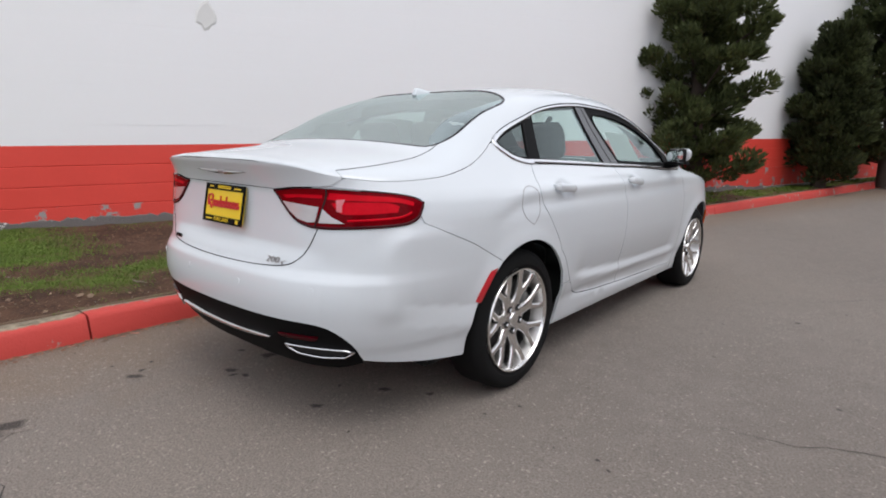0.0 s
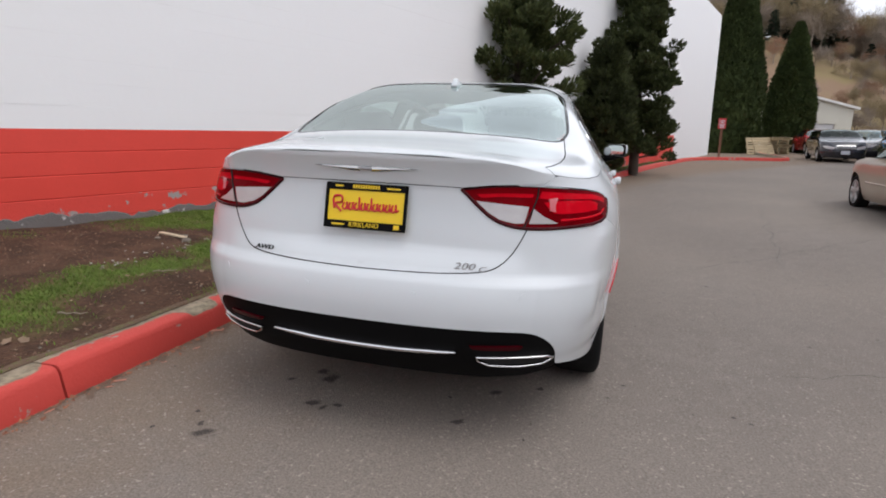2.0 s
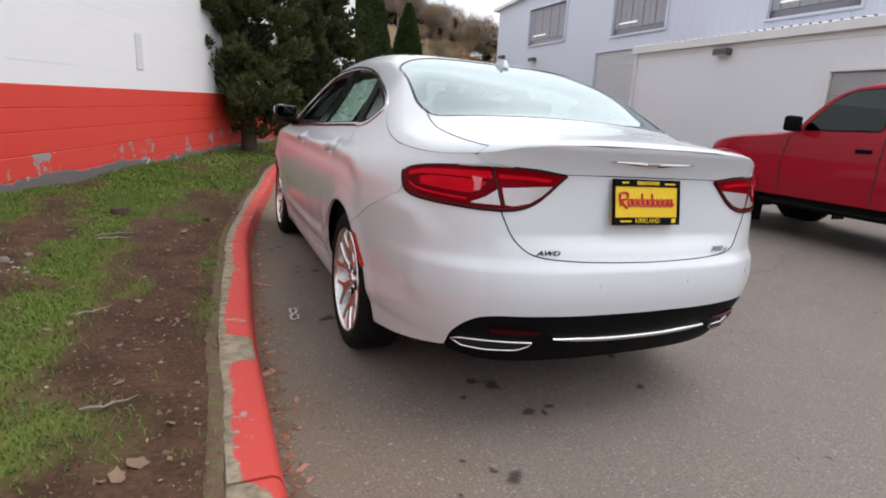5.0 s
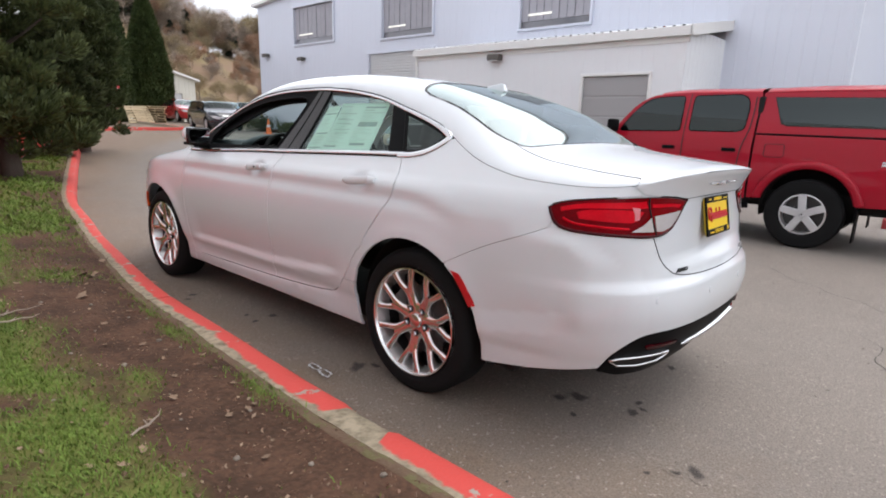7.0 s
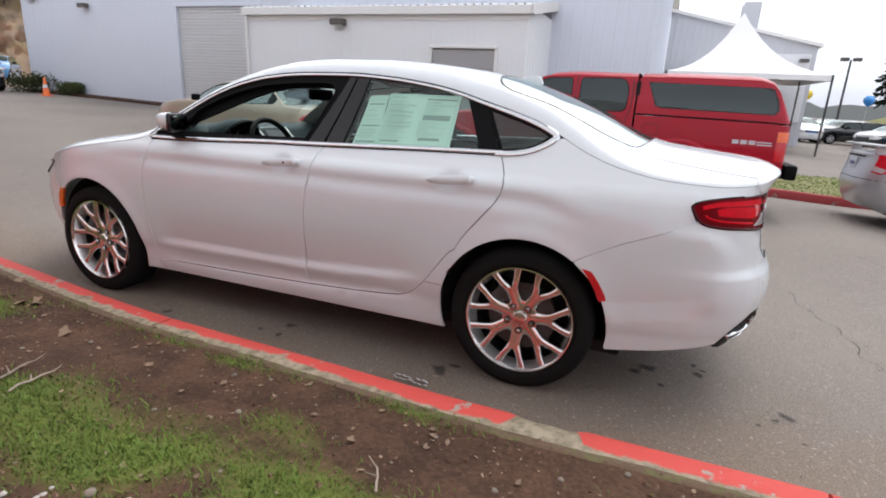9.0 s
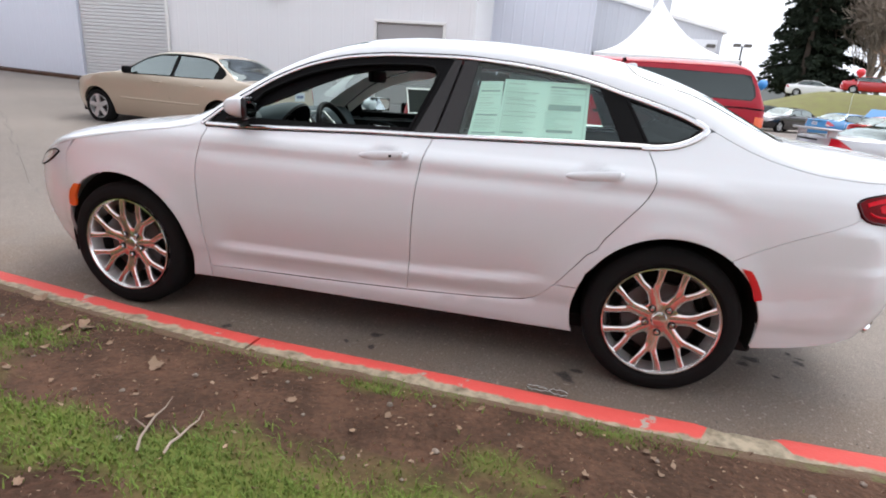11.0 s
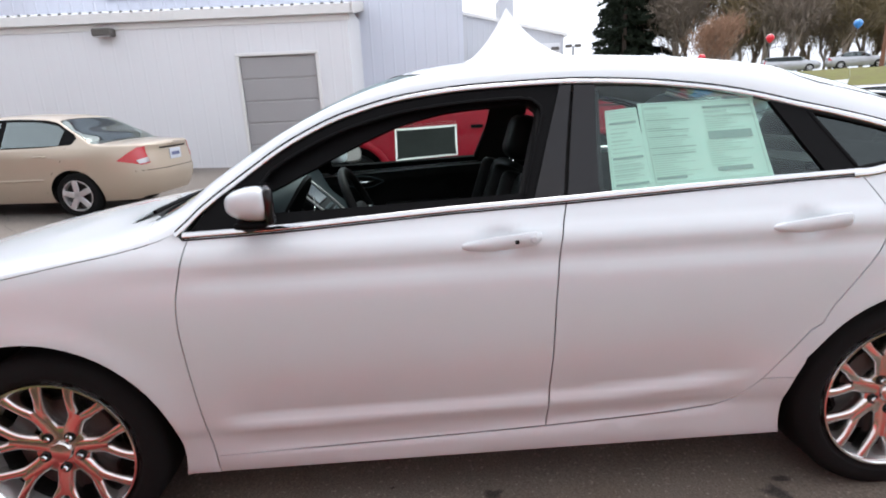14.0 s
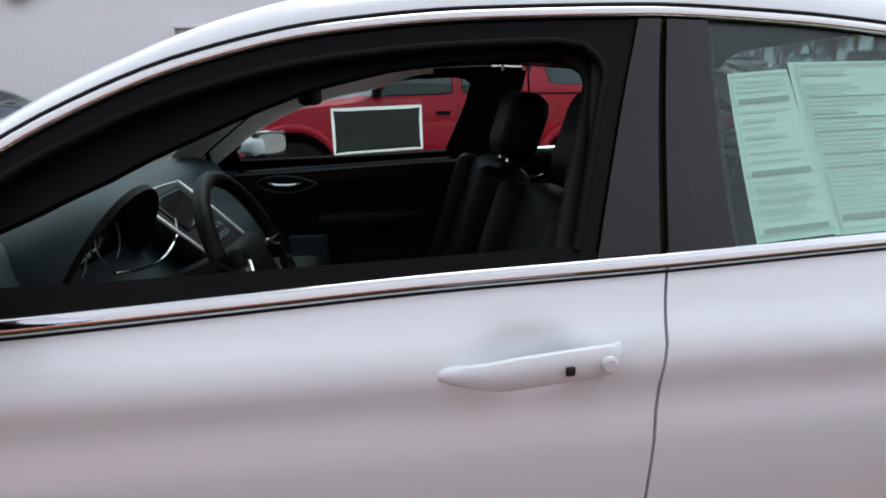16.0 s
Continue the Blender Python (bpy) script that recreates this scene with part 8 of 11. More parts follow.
# ---------------------------------------------------------------- red pickup with canopy
PICK = Shape(prof=[(0.30, 0.80), (0.45, 0.855), (0.7, 0.875), (0.95, 0.87), (1.10, 0.855), (1.20, 0.835), (1.62, 0.70), (1.80, 0.64)], y0r=-0.95, nr=7.0, rear=[(0.3, -1.20), (1.1, -1.20), (1.3, -1.14), (1.75, -0.90)],
             y0f=2.8, nf=3.2, front=[(0.3, 3.55), (0.6, 3.62), (0.9, 3.55), (1.1, 3.35)],
             edge=[(3.6, 0.82), (3.4, 0.93), (3.0, 1.03), (2.5, 1.085), (2.28, 1.12), (2.1, 1.36), (1.95, 1.52), (1.75, 1.60), (1.3, 1.625), (0.65, 1.625), (0.0, 1.63), (-0.75, 1.63), (-0.95, 1.58), (-1.15, 1.2), (-1.2, 1.10)],
             crown=[(3.6, 0.84), (3.45, 0.98), (3.0, 1.10), (2.5, 1.16), (2.38, 1.18), (2.1, 1.42), (1.9, 1.60), (1.7, 1.685), (1.3, 1.715), (0.65, 1.71), (0.0, 1.73), (-0.75, 1.72), (-0.95, 1.66), (-1.15, 1.25), (-1.2, 1.12)])
truck = thing("red_pickup", on_ground(5.22, -0.66, 0), "dark red four-door pickup with a matching canopy over its bed", "pickup truck")
T_ = PICK
tz = lambda pts: [T_.at_y(*p) for p in pts]
txz = lambda pts: [T_.at_x(*p) for p in pts]
ter = lambda y0, y1, n=20, d=0.0: [(y0 + (y1 - y0) * i / n, float(T_.edge(y0 + (y1 - y0) * i / n)) - d) for i in range(n + 1)]
TWB = 3.05


def soften(loop, times=2):
    """Round an outline's corners by cutting them again and again."""
    p = [np.array(q) for q in loop]
    for _ in range(times):
        p = [c for a, b in zip(p, p[1:] + p[:1]) for c in (a * 0.78 + b * 0.22, a * 0.22 + b * 0.78)]
    return [tuple(q) for q in p]


for sd in (1, -1):
    bed = tz([(0.572, 0.45)]) + tz([(0.572, 1.16), (-1.14, 1.13)]) + txz([(0.4, 1.12), (0.0, 1.12), (0.0, 0.55), (0.6, 0.52)]) + tz([(-1.05, 0.50), (-0.45, 0.45)]) + tz(arc(0, 0.38, 0.44, 170, 10))
    panel("bed_side", bed, T_.flank, TRUCK_RED, truck, sd, step=0.06, gap=0.004)
    can = tz([(0.572, 1.175)]) + tz(ter(0.572, -1.12, 24)) + txz([(0.0, 1.22), (0.0, 1.145)]) + tz([(-1.13, 1.145)])
    canopy = panel("canopy_side", can, T_.flank, TRUCK_RED, truck, sd, step=0.06, gap=0.003)
    strip("canopy_rail", tz([(0.55, 1.168), (-0.3, 1.155), (-1.12, 1.140)]), T_.flank, 0.016, BLACK_TRIM, canopy, sd, lift=0.004)
    panel("canopy_window", tz(soften(straight([(0.45, 1.565), (-0.86, 1.545), (-0.96, 1.50), (-1.01, 1.30), (-0.98, 1.25), (0.32, 1.265), (0.45, 1.565)], 0.12)[:-1])), T_.flank, TINT_GLASS, canopy, sd, step=0.06, gap=0, lift=0.004, flange=0.003, label="long dark canopy window")
    panel("window_backing", tz(straight([(0.46, 1.575), (-0.87, 1.555), (-0.96, 1.52), (-1.01, 1.42), (-1.03, 1.30), (-0.99, 1.24), (0.29, 1.255), (0.35, 1.28), (0.46, 1.575)], 0.06)[:-1]), T_.flank, GLOSS_BLACK, canopy, sd, step=0.06, gap=0, lift=0.0015, flange=0)
    cab = tz([(0.592, 0.44)]) + tz(ter(0.592, 2.26, 24)) + tz(ter(2.28, 3.55, 14)) + [(T_.um, 0.84), (T_.um, 0.50)] + tz([(3.45, 0.42)]) + tz(arc(TWB, 0.38, 0.43, 5, 172)) + tz([(2.55, 0.44)])
    cab_p = panel("cab_side", cab, T_.flank, TRUCK_RED, truck, sd, step=0.06, gap=0.0)
    for w in ([(2.16, 1.165), (2.00, 1.40), (1.86, 1.54), (1.72, 1.575), (1.42, 1.59), (1.40, 1.18)], [(1.29, 1.185), (1.30, 1.59), (0.80, 1.60), (0.72, 1.56), (0.69, 1.45), (0.70, 1.22), (0.76, 1.19)]):
        lp = soften(straight(w + [w[0]], 0.10)[:-1])
        panel("window_seal", inset(tz(lp), -0.012), T_.flank, BLACK_TRIM, cab_p, sd, step=0.06, gap=0, lift=0.002, flange=0)
        panel("side_glass", tz(lp), T_.flank, TINT_GLASS, cab_p, sd, step=0.06, gap=0, lift=0.005, flange=0.002, label="dark tinted side window")
    for ln in ([(1.35, 0.48), (1.345, 0.8), (1.35, 1.62)], [(0.72, 0.75), (0.70, 1.0), (0.64, 1.25), (0.64, 1.58)], [(2.30, 0.50), (2.32, 0.8), (2.28, 1.10)]):
        strip("door_seam", tz(spline(ln, 0.05)), T_.flank, 0.010, SEAM, truck, sd, lift=0.006)
    for cy in (0.0, TWB):
        flare = tz(arc(cy, 0.38, 0.475, 12, 168))
        strip("wheel_flare", flare, T_.flank, 0.085, TRUCK_RED, truck, sd, lift=0.045, label="bulging red wheel-arch flare")
        wheel_well(truck, cy, 0.38, 0.44, 0.82, sd)
        plain_wheel(truck, (sd * 0.79, cy, 0.37), sd, 0.37, 0.215, 0.25, spokes=5)
    for y0, z0 in ((1.50, 0.98), (0.82, 0.98)):
        part("door_handle", box((sd * (float(T_.half(y0, z0)) + 0.012), y0, z0), (0.025, 0.15, 0.040), 0.01, seg=2), BLACK_TRIM, truck)
    if sd < 0:
        flap = soften(straight([(0.46, 0.92), (0.46, 1.06), (0.27, 1.06), (0.27, 0.92), (0.46, 0.92)], 0.06)[:-1])
        strip("fuel_flap_seam", tz(flap + flap[:1]), T_.flank, 0.006, SEAM, truck, sd, lift=0.004)
    part("door_mirror", box((sd * 1.0, 2.18, 1.22), (0.20, 0.09, 0.16), 0.03, seg=2), BLACK_TRIM, truck, smooth=True)
    part("mirror_arm", tube([(sd * 0.84, 2.2, 1.16), (sd * 0.95, 2.2, 1.2)], 0.02, 8), BLACK_TRIM, truck)
    lm = panel("tail_lamp", txz([(0.72, 0.70), (0.80, 0.70)]) + tz([(-1.05, 0.70), (-1.05, 1.05)]) + txz([(0.80, 1.05), (0.72, 1.05)]), T_.flank, REFLECTOR_RED, truck, sd, step=0.06, gap=0, lift=0.006, label="red tail lamp with amber top")
    panel("amber_lens", txz([(0.73, 0.93), (0.80, 0.93)]) + tz([(-1.055, 0.93), (-1.055, 1.05)]) + txz([(0.80, 1.05), (0.73, 1.05)]), T_.flank, AMBER, lm, sd, step=0.06, gap=0, lift=0.010)
    part("side_step", tube([(sd * 0.80, 0.55, 0.36), (sd * 0.82, 0.7, 0.35), (sd * 0.82, 2.4, 0.35), (sd * 0.80, 2.55, 0.36)], 0.035, 8), BLACK_TRIM, truck, "black side step")
    part("mud_flap", box((sd * 0.79, -0.46, 0.30), (0.24, 0.015, 0.34), 0.004), BLACK_TRIM, truck)
    part("mud_flap", box((sd * 0.79, TWB - 0.47, 0.28), (0.24, 0.015, 0.30), 0.004), BLACK_TRIM, truck)
    bars = bmesh.new()
    for y0, wdt, hh in ((-0.62, 0.07, 0.07), (-0.71, 0.07, 0.07), (-0.80, 0.07, 0.07)):
        add_box(bars, (sd * (float(T_.half(y0, 0.90)) + 0.001), y0, 0.90 - 0.004), (0.003, wdt, 0.022))
        add_box(bars, (sd * (float(T_.half(y0, 0.90)) + 0.001), y0, 0.925 - 0.004), (0.003, wdt, 0.018))
    for y0 in (-0.98, -1.0):
        add_box(bars, (sd * (float(T_.half(-0.9, 0.9)) + 0.0), -0.93, 0.915 if y0 < -0.99 else 0.885), (0.004, 0.16, 0.012))
    part("bed_lettering_bars", bars, PLATE_W, truck, "pale lettering bars")
mt = lambda half: half + [(-a, b) for a, b in half[::-1] if abs(a) > 1e-6]
rt = lambda y0, y1, n: [(0.7, y0 + (y1 - y0) * i / n) for i in range(n + 1)]
panel("cab_roof", mt([(0.0, 1.74), (0.55, 1.72), (0.7, 1.70)] + rt(1.68, 0.60, 12) + [(0.0, 0.60)]), T_.skin_top, TRUCK_RED, truck, 1, step=0.07, gap=0, flange=0)
panel("canopy_roof", mt([(0.0, 0.55)] + rt(0.55, -1.19, 18) + [(0.0, -1.195)]), T_.skin_top, TRUCK_RED, truck, 1, step=0.07, gap=0.003, flange=0.01, label="red canopy roof")
panel("windscreen", mt([(0.0, 1.74), (0.55, 1.72), (0.64, 1.72), (0.64, 2.30), (0.0, 2.38)]), T_.skin_top, CAR_GLASS, truck, 1, step=0.07, gap=0, flange=0, lift=-0.003)
for sd in (1, -1):
    panel("pillar", [(sd * a, b) for a, b in [(0.64, 1.72), (0.64, 2.30), (0.7, 2.30)] + rt(2.28, 1.70, 10)], T_.skin_top, TRUCK_RED, truck, 1, step=0.07, gap=0, flange=0)
panel("bonnet", mt([(0.0, 2.38), (0.64, 2.30)] + rt(2.30, 3.58, 18) + [(0.0, 3.59)]), T_.skin_top, TRUCK_RED, truck, 1, step=0.07, gap=0, flange=0)
part("rear_bumper", box((0, -1.27, 0.58), (1.66, 0.14, 0.18), 0.03, seg=2), BLACK_TRIM, truck, "black rear step bumper", smooth=True)
part("tow_hitch", tube([(0.0, -1.25, 0.46), (0.0, -1.42, 0.46), (0.0, -1.45, 0.50)], 0.03, 8), STEEL, truck)
part("front_bumper", box((0, 3.60, 0.52), (1.62, 0.16, 0.20), 0.04, seg=2), TRUCK_RED, truck, smooth=True)
part("grille", box((0, 3.60, 0.76), (0.9, 0.06, 0.18), 0.02), BLACK_TRIM, truck)
part("chassis", box((0, 1.2, 0.45), (1.3, 4.2, 0.18)), VOID, truck)
part("cab_dark", box((0, 1.4, 0.90), (1.45, 1.4, 0.5), 0.04), LEATHER, truck)
# near-black slab fills the gap behind the cab in place of its shade
part("cab_gap", box((0, 0.575, 1.0), (1.55, 0.05, 1.15)), VOID, truck)
for x in (-0.4, 0.4):
    part("front_seat", box((x, 1.5, 1.25), (0.42, 0.12, 0.42), 0.06, seg=2), LEATHER, truck, smooth=True)
# the body sits high over its axles
for o in truck.children:
    if not o.name.startswith(("wheel.", "mud_flap")) and o.name not in ("wheel",) and not o.name.startswith("wheel_liner"):
        o.matrix_basis = Matrix.Translation((0, 0, 0.045)) @ Matrix.Diagonal((1, 1, 0.985, 1))
    elif o.name.startswith("wheel_liner"):
        o.location.z = 0.03


# ---------------------------------------------------------------- plants
NEEDLE = mat("juniper_foliage", (0.135, 0.155, 0.046), 0.75, vary=0.9, scale=1.6, dark=(0.040, 0.052, 0.020), island=0.6, spec=0.25)
HEDGE = mat("arborvitae_foliage", (0.090, 0.112, 0.030), 0.75, vary=0.9, scale=1.1, dark=(0.030, 0.046, 0.014), island=0.5, spec=0.2)
FIR = mat("fir_foliage", (0.030, 0.042, 0.024), 0.8, vary=0.8, scale=0.4, dark=(0.013, 0.020, 0.012), island=0.4, spec=0.2)
BARK = mat("brown_bark", (0.085, 0.062, 0.048), 0.9, vary=0.7, scale=7, bump=0.6, bump_scale=40)
# twig colours lightened to stand in for haze over the hillside
TWIG = mat("bare_twigs", (0.34, 0.28, 0.225), 0.9, vary=0.6, scale=0.5, dark=(0.23, 0.185, 0.15), island=0.35)
BUDS = mat("budding_twigs", (0.36, 0.29, 0.155), 0.9, vary=0.7, scale=0.3, dark=(0.19, 0.145, 0.09), island=0.4)
RUSSET = mat("russet_twigs", (0.34, 0.21, 0.135), 0.9, vary=0.6, scale=0.5, dark=(0.24, 0.14, 0.09), island=0.35)
GRASS = mat("grass_blades", (0.172, 0.262, 0.037), 0.7, vary=0.9, scale=2.5, dark=(0.085, 0.130, 0.021), island=0.35, spec=0.3)
DRY_LEAF = mat("dry_leaves", (0.27, 0.19, 0.125), 0.85, vary=0.6, scale=20, dark=(0.16, 0.10, 0.065), island=0.45)
STONE = mat("pale_stones", (0.22, 0.185, 0.15), 0.9, vary=0.6, scale=12, bump=0.4, island=0.4)
dice = np.random.default_rng(11)


def unit(v):
    return v / (np.linalg.norm(v, axis=-1, keepdims=True) + 1e-9)


def sprays(centres, aims, length, width, bend=0.25):
    """Small pointed leaves at centres, along aims: each two bent triangles."""
    n = len(centres)
    aims = unit(aims)
    side = unit(np.cross(aims, dice.normal(size=(n, 3))))
    lift = np.cross(side, aims)
    ln = length * dice.uniform(0.6, 1.4, (n, 1))
    wd = width * dice.uniform(0.6, 1.4, (n, 1))
    v = np.stack([centres - side * wd * 0.35, centres + side * wd * 0.35, centres + aims * ln * 0.5 + side * wd * 0.5 + lift * ln * bend * 0.3,
                  centres + aims * ln * 0.45 - side * wd * 0.5 + lift * ln * bend * 0.3, centres + aims * ln + lift * ln * bend * dice.uniform(-0.5, 1, (n, 1))], 1).reshape(-1, 3)
    b = np.arange(n) * 5
    faces = [f for k in b.tolist() for f in ((k, k + 1, k + 2, k + 3), (k + 3, k + 2, k + 4))]
    return v, faces


def blob_points(c, r, n, flat=1.0):
    """Random places in a clump, thicker towards its skin, and the ways out of it."""
    d = unit(dice.normal(size=(n, 3)))
    rr = dice.uniform(0.25, 1.0, (n, 1)) ** 0.6 * r
    return np.array(c) + d * rr * [1, 1, flat], d


def limb_path(p, q, sag=0.0, n=4):
    p, q = Vector(p), Vector(q)
    return [p.lerp(q, i / n) + Vector((0, 0, sag * math.sin(math.pi * i / n))) + 0.05 * (q - p).length * Vector((noise.noise(p + Vector((i, 0, 0))), noise.noise(q + Vector((0, i, 0))), 0)) * (0 if i in (0, n) else 1) for i in range(n + 1)]


def juniper(x, y, z, tall, crown_r, low, seed, limbs=44, label="", puff=0.27):
    """A pruned juniper: leaning trunk, limbs that reach up, flat ragged pads of needles with gaps between."""
    global dice
    dice = np.random.default_rng(seed)
    tree = thing("juniper_tree", pose(x, y, z), label, "tree", "trees along the wall")
    axis = knots([(0, 0), (tall * 0.4, dice.uniform(-0.12, 0.12)), (tall, dice.uniform(-0.3, 0.3))])
    part("trunk", tube([(float(axis(h)), 0.4 * float(axis(h)), h) for h in np.linspace(-0.1, tall * 0.92, 10)], list(np.linspace(0.15, 0.025, 10)), 9), BARK, tree, "brown trunk, bare at its foot", smooth=True)
    wood = bmesh.new()
    cv, cf, base = [], [], 0
    for k in range(limbs):
        h = low + (tall - low) * (k + dice.uniform(0, 1)) / limbs
        f = (h - low) / (tall - low)
        reach = crown_r * (0.55 + 0.5 * math.sin(math.pi * min(1, 0.25 + 0.75 * f))) * (1 - 0.55 * f ** 2) * dice.uniform(0.55, 1.18)
        a = k * 2.39996 + dice.uniform(-0.4, 0.4)
        p0 = Vector((float(axis(h * 0.9)), 0.4 * float(axis(h * 0.9)), h * 0.9))
        p1 = p0 + Vector((math.cos(a) * reach, math.sin(a) * reach, reach * dice.uniform(0.15, 0.65)))
        path = limb_path(p0, p1, -0.08 * reach)
        add_tube(wood, path, [0.035, 0.028, 0.02, 0.014, 0.006], 5)
        for m in range(5):
            t = 0.38 + 0.62 * m / 4
            c = p0.lerp(p1, t) + Vector(dice.normal(0, 0.10, 3).tolist())
            r = (puff - 0.08 * t) * dice.uniform(0.7, 1.35)
            pts, out = blob_points(c, r, 230, 0.70)
            aim = out * 0.8 + np.array([math.cos(a) * 0.45, math.sin(a) * 0.45, 0.75])
            v, fc = sprays(pts, aim, 0.095, 0.034)
            cv.append(v)
            cf += [tuple(i + base for i in q) for q in fc]
            base += len(v)
    part("branchwork", wood, BARK, tree, "grey-brown limbs seen through gaps")
    mesh_object("crown", np.concatenate(cv), cf, NEEDLE, tree, "ragged pads of dark green needles", smooth=False)
    return tree


def lawn_height(x, y):
    """The lawn's height at a place."""
    best = min(KERB, key=lambda p: (p[0] - x) ** 2 + (p[1] - y) ** 2)
    a = math.dist(best, (x, y)) - 0.148
    d = (Vector((x, y, 0)) - WALL_AT).dot(WALL_OUT)
    f = max(0.0, min(1.0, a / max(0.05, a + d)))
    u = (Vector((x, y, 0)) - WALL_AT).dot(WALL_DIR)
    za = float(ground_z(*best)) + 0.125
    zb = max(wall_base(u) - 0.03, za)
    return za + (zb - za) * f ** 0.9


juniper(-0.75, 8.5, lawn_height(-0.75, 8.5), 6.6, 1.12, 0.30, 3, 70, "tall ragged juniper with brown patches, by the wall", 0.26)
juniper(0.75, 12.2, lawn_height(0.75, 12.2), 3.5, 0.74, 0.25, 5, 40, "low bushy juniper with a pointed top")
juniper(1.80, 14.4, lawn_height(1.80, 14.4), 7.0, 1.12, 0.40, 8, 74, "tall open juniper with upswept branch tips", 0.26)


def arborvitae(x, y, z, tall, r, seed, label):
    """A clipped evergreen column: leafy skin over a dark dense heart."""
    global dice
    dice = np.random.default_rng(seed)
    tree = thing("arborvitae_tree", pose(x, y, z), label, "tree", "clipped evergreens")
    shape = knots([(0, 0.80), (0.08, 0.98), (0.25, 1.0), (0.5, 0.84), (0.75, 0.52), (0.9, 0.25), (1.0, 0.04)])
    bm = bmesh.new()
    rings = []
    for i in range(25):
        h = i / 24
        ring = []
        for k in range(28):
            a = 2 * math.pi * k / 28
            rr = r * float(shape(h)) * (0.86 + 0.12 * noise.noise(Vector((math.cos(a) * 1.6, math.sin(a) * 1.6, h * tall * 0.9 + seed))))
            ring.append(bm.verts.new((rr * math.cos(a), rr * math.sin(a), h * tall * 0.99)))
        rings.append(ring)
    for r0, r1 in zip(rings, rings[1:]):
        for k in range(28):
            bm.faces.new((r0[k], r0[(k + 1) % 28], r1[(k + 1) % 28], r1[k]))
    part("heart", bm, HEDGE, tree, "dark inner foliage", smooth=True)
    part("trunk", tube([(0, 0, -0.2), (0, 0, tall * 0.5)], [0.14, 0.08], 8), BARK, tree)
    n = 26000
    h = dice.uniform(0, 1, n) ** 0.85
    a = dice.uniform(0, 2 * math.pi, n)
    wob = np.array([noise.noise(Vector((math.cos(b) * 1.6, math.sin(b) * 1.6, g * tall * 0.9 + seed))) for b, g in zip(a, h)])
    clump = np.array([noise.noise(Vector((math.cos(b) * r * 4, math.sin(b) * r * 4, g * tall * 2.2))) for b, g in zip(a, h)])
    rr = r * shape(h) * (0.86 + 0.12 * wob + 0.07 * clump) + dice.uniform(-0.06, 0.03, n)
    c = np.stack([rr * np.cos(a), rr * np.sin(a), h * tall], -1)
    aim = np.stack([np.cos(a) * 0.7, np.sin(a) * 0.7, np.full(n, 0.8)], -1) + dice.normal(0, 0.3, (n, 3))
    v, f = sprays(c, aim, 0.20, 0.075)
    mesh_object("crown", v, f, HEDGE, tree, "dense clipped green foliage", smooth=False)
    return tree


arborvitae(8.25, 34.5, 0.80, 10.6, 1.85, 21, "tall broad clipped arborvitae column")
arborvitae(12.5, 38.5, 0.8, 8.1, 1.55, 22, "shorter pointed arborvitae beside a taller one")


def fir(x, y, z, tall, r, seed, label="tall dark fir with drooping branches"):
    global dice
    dice = np.random.default_rng(seed)
    tree = thing("fir_tree", pose(x, y, z), label, "tree", "tall firs beyond the car lot")
    part("trunk", tube([(0, 0, -0.3), (0, 0, tall * 0.5), (0, 0, tall * 0.98)], [0.35, 0.22, 0.04], 8), BARK, tree)
    cs, aims = [], []
    for k in range(int(tall * 9)):
        h = tall * (0.14 + 0.85 * ((k + dice.uniform(0, 1)) / (tall * 9)))
        reach = r * (1 - h / tall) ** 0.75 * dice.uniform(0.6, 1.15) + 0.15
        a = dice.uniform(0, 2 * math.pi)
        m = int(14 + reach * 26)
        t = dice.uniform(0.1, 1, m)
        c = np.stack([math.cos(a) * reach * t, math.sin(a) * reach * t, h - 0.30 * reach * t ** 1.6 + 0.10 * reach * t], -1) + dice.normal(0, 0.10, (m, 3)) * [1, 1, 0.6]
        cs.append(c)
        aims.append(np.stack([np.full(m, math.cos(a)), np.full(m, math.sin(a)), np.full(m, -0.45)], -1) + dice.normal(0, 0.45, (m, 3)))
    v, f = sprays(np.concatenate(cs), np.concatenate(aims), 0.55, 0.22)
    mesh_object("crown", v, f, FIR, tree, "dark drooping branches", smooth=False)
    return tree


def grow(wood, p, d, length, radius, depth, tips, spread):
    """A branch and the branches that fork from it."""
    q = p + d * length
    mid = p.lerp(q, 0.5) + Vector(dice.normal(0, 0.05 * length, 3).tolist())
    add_tube(wood, [p, mid, q], [radius, radius * 0.82, radius * 0.66], 4 if radius < 0.08 else 6, cap=False)
    if depth == 0:
        tips.append((q, d))
        return
    for _ in range(3 if depth > 1 else 2):
        e = (d + Vector(dice.normal(0, spread, 3).tolist()) + Vector((0, 0, 0.16))).normalized()
        grow(wood, p.lerp(q, dice.uniform(0.55, 1.0)), e, length * dice.uniform(0.6, 0.85), radius * 0.58, depth - 1, tips, spread)
    if depth > 1:
        tips.append((q, d))


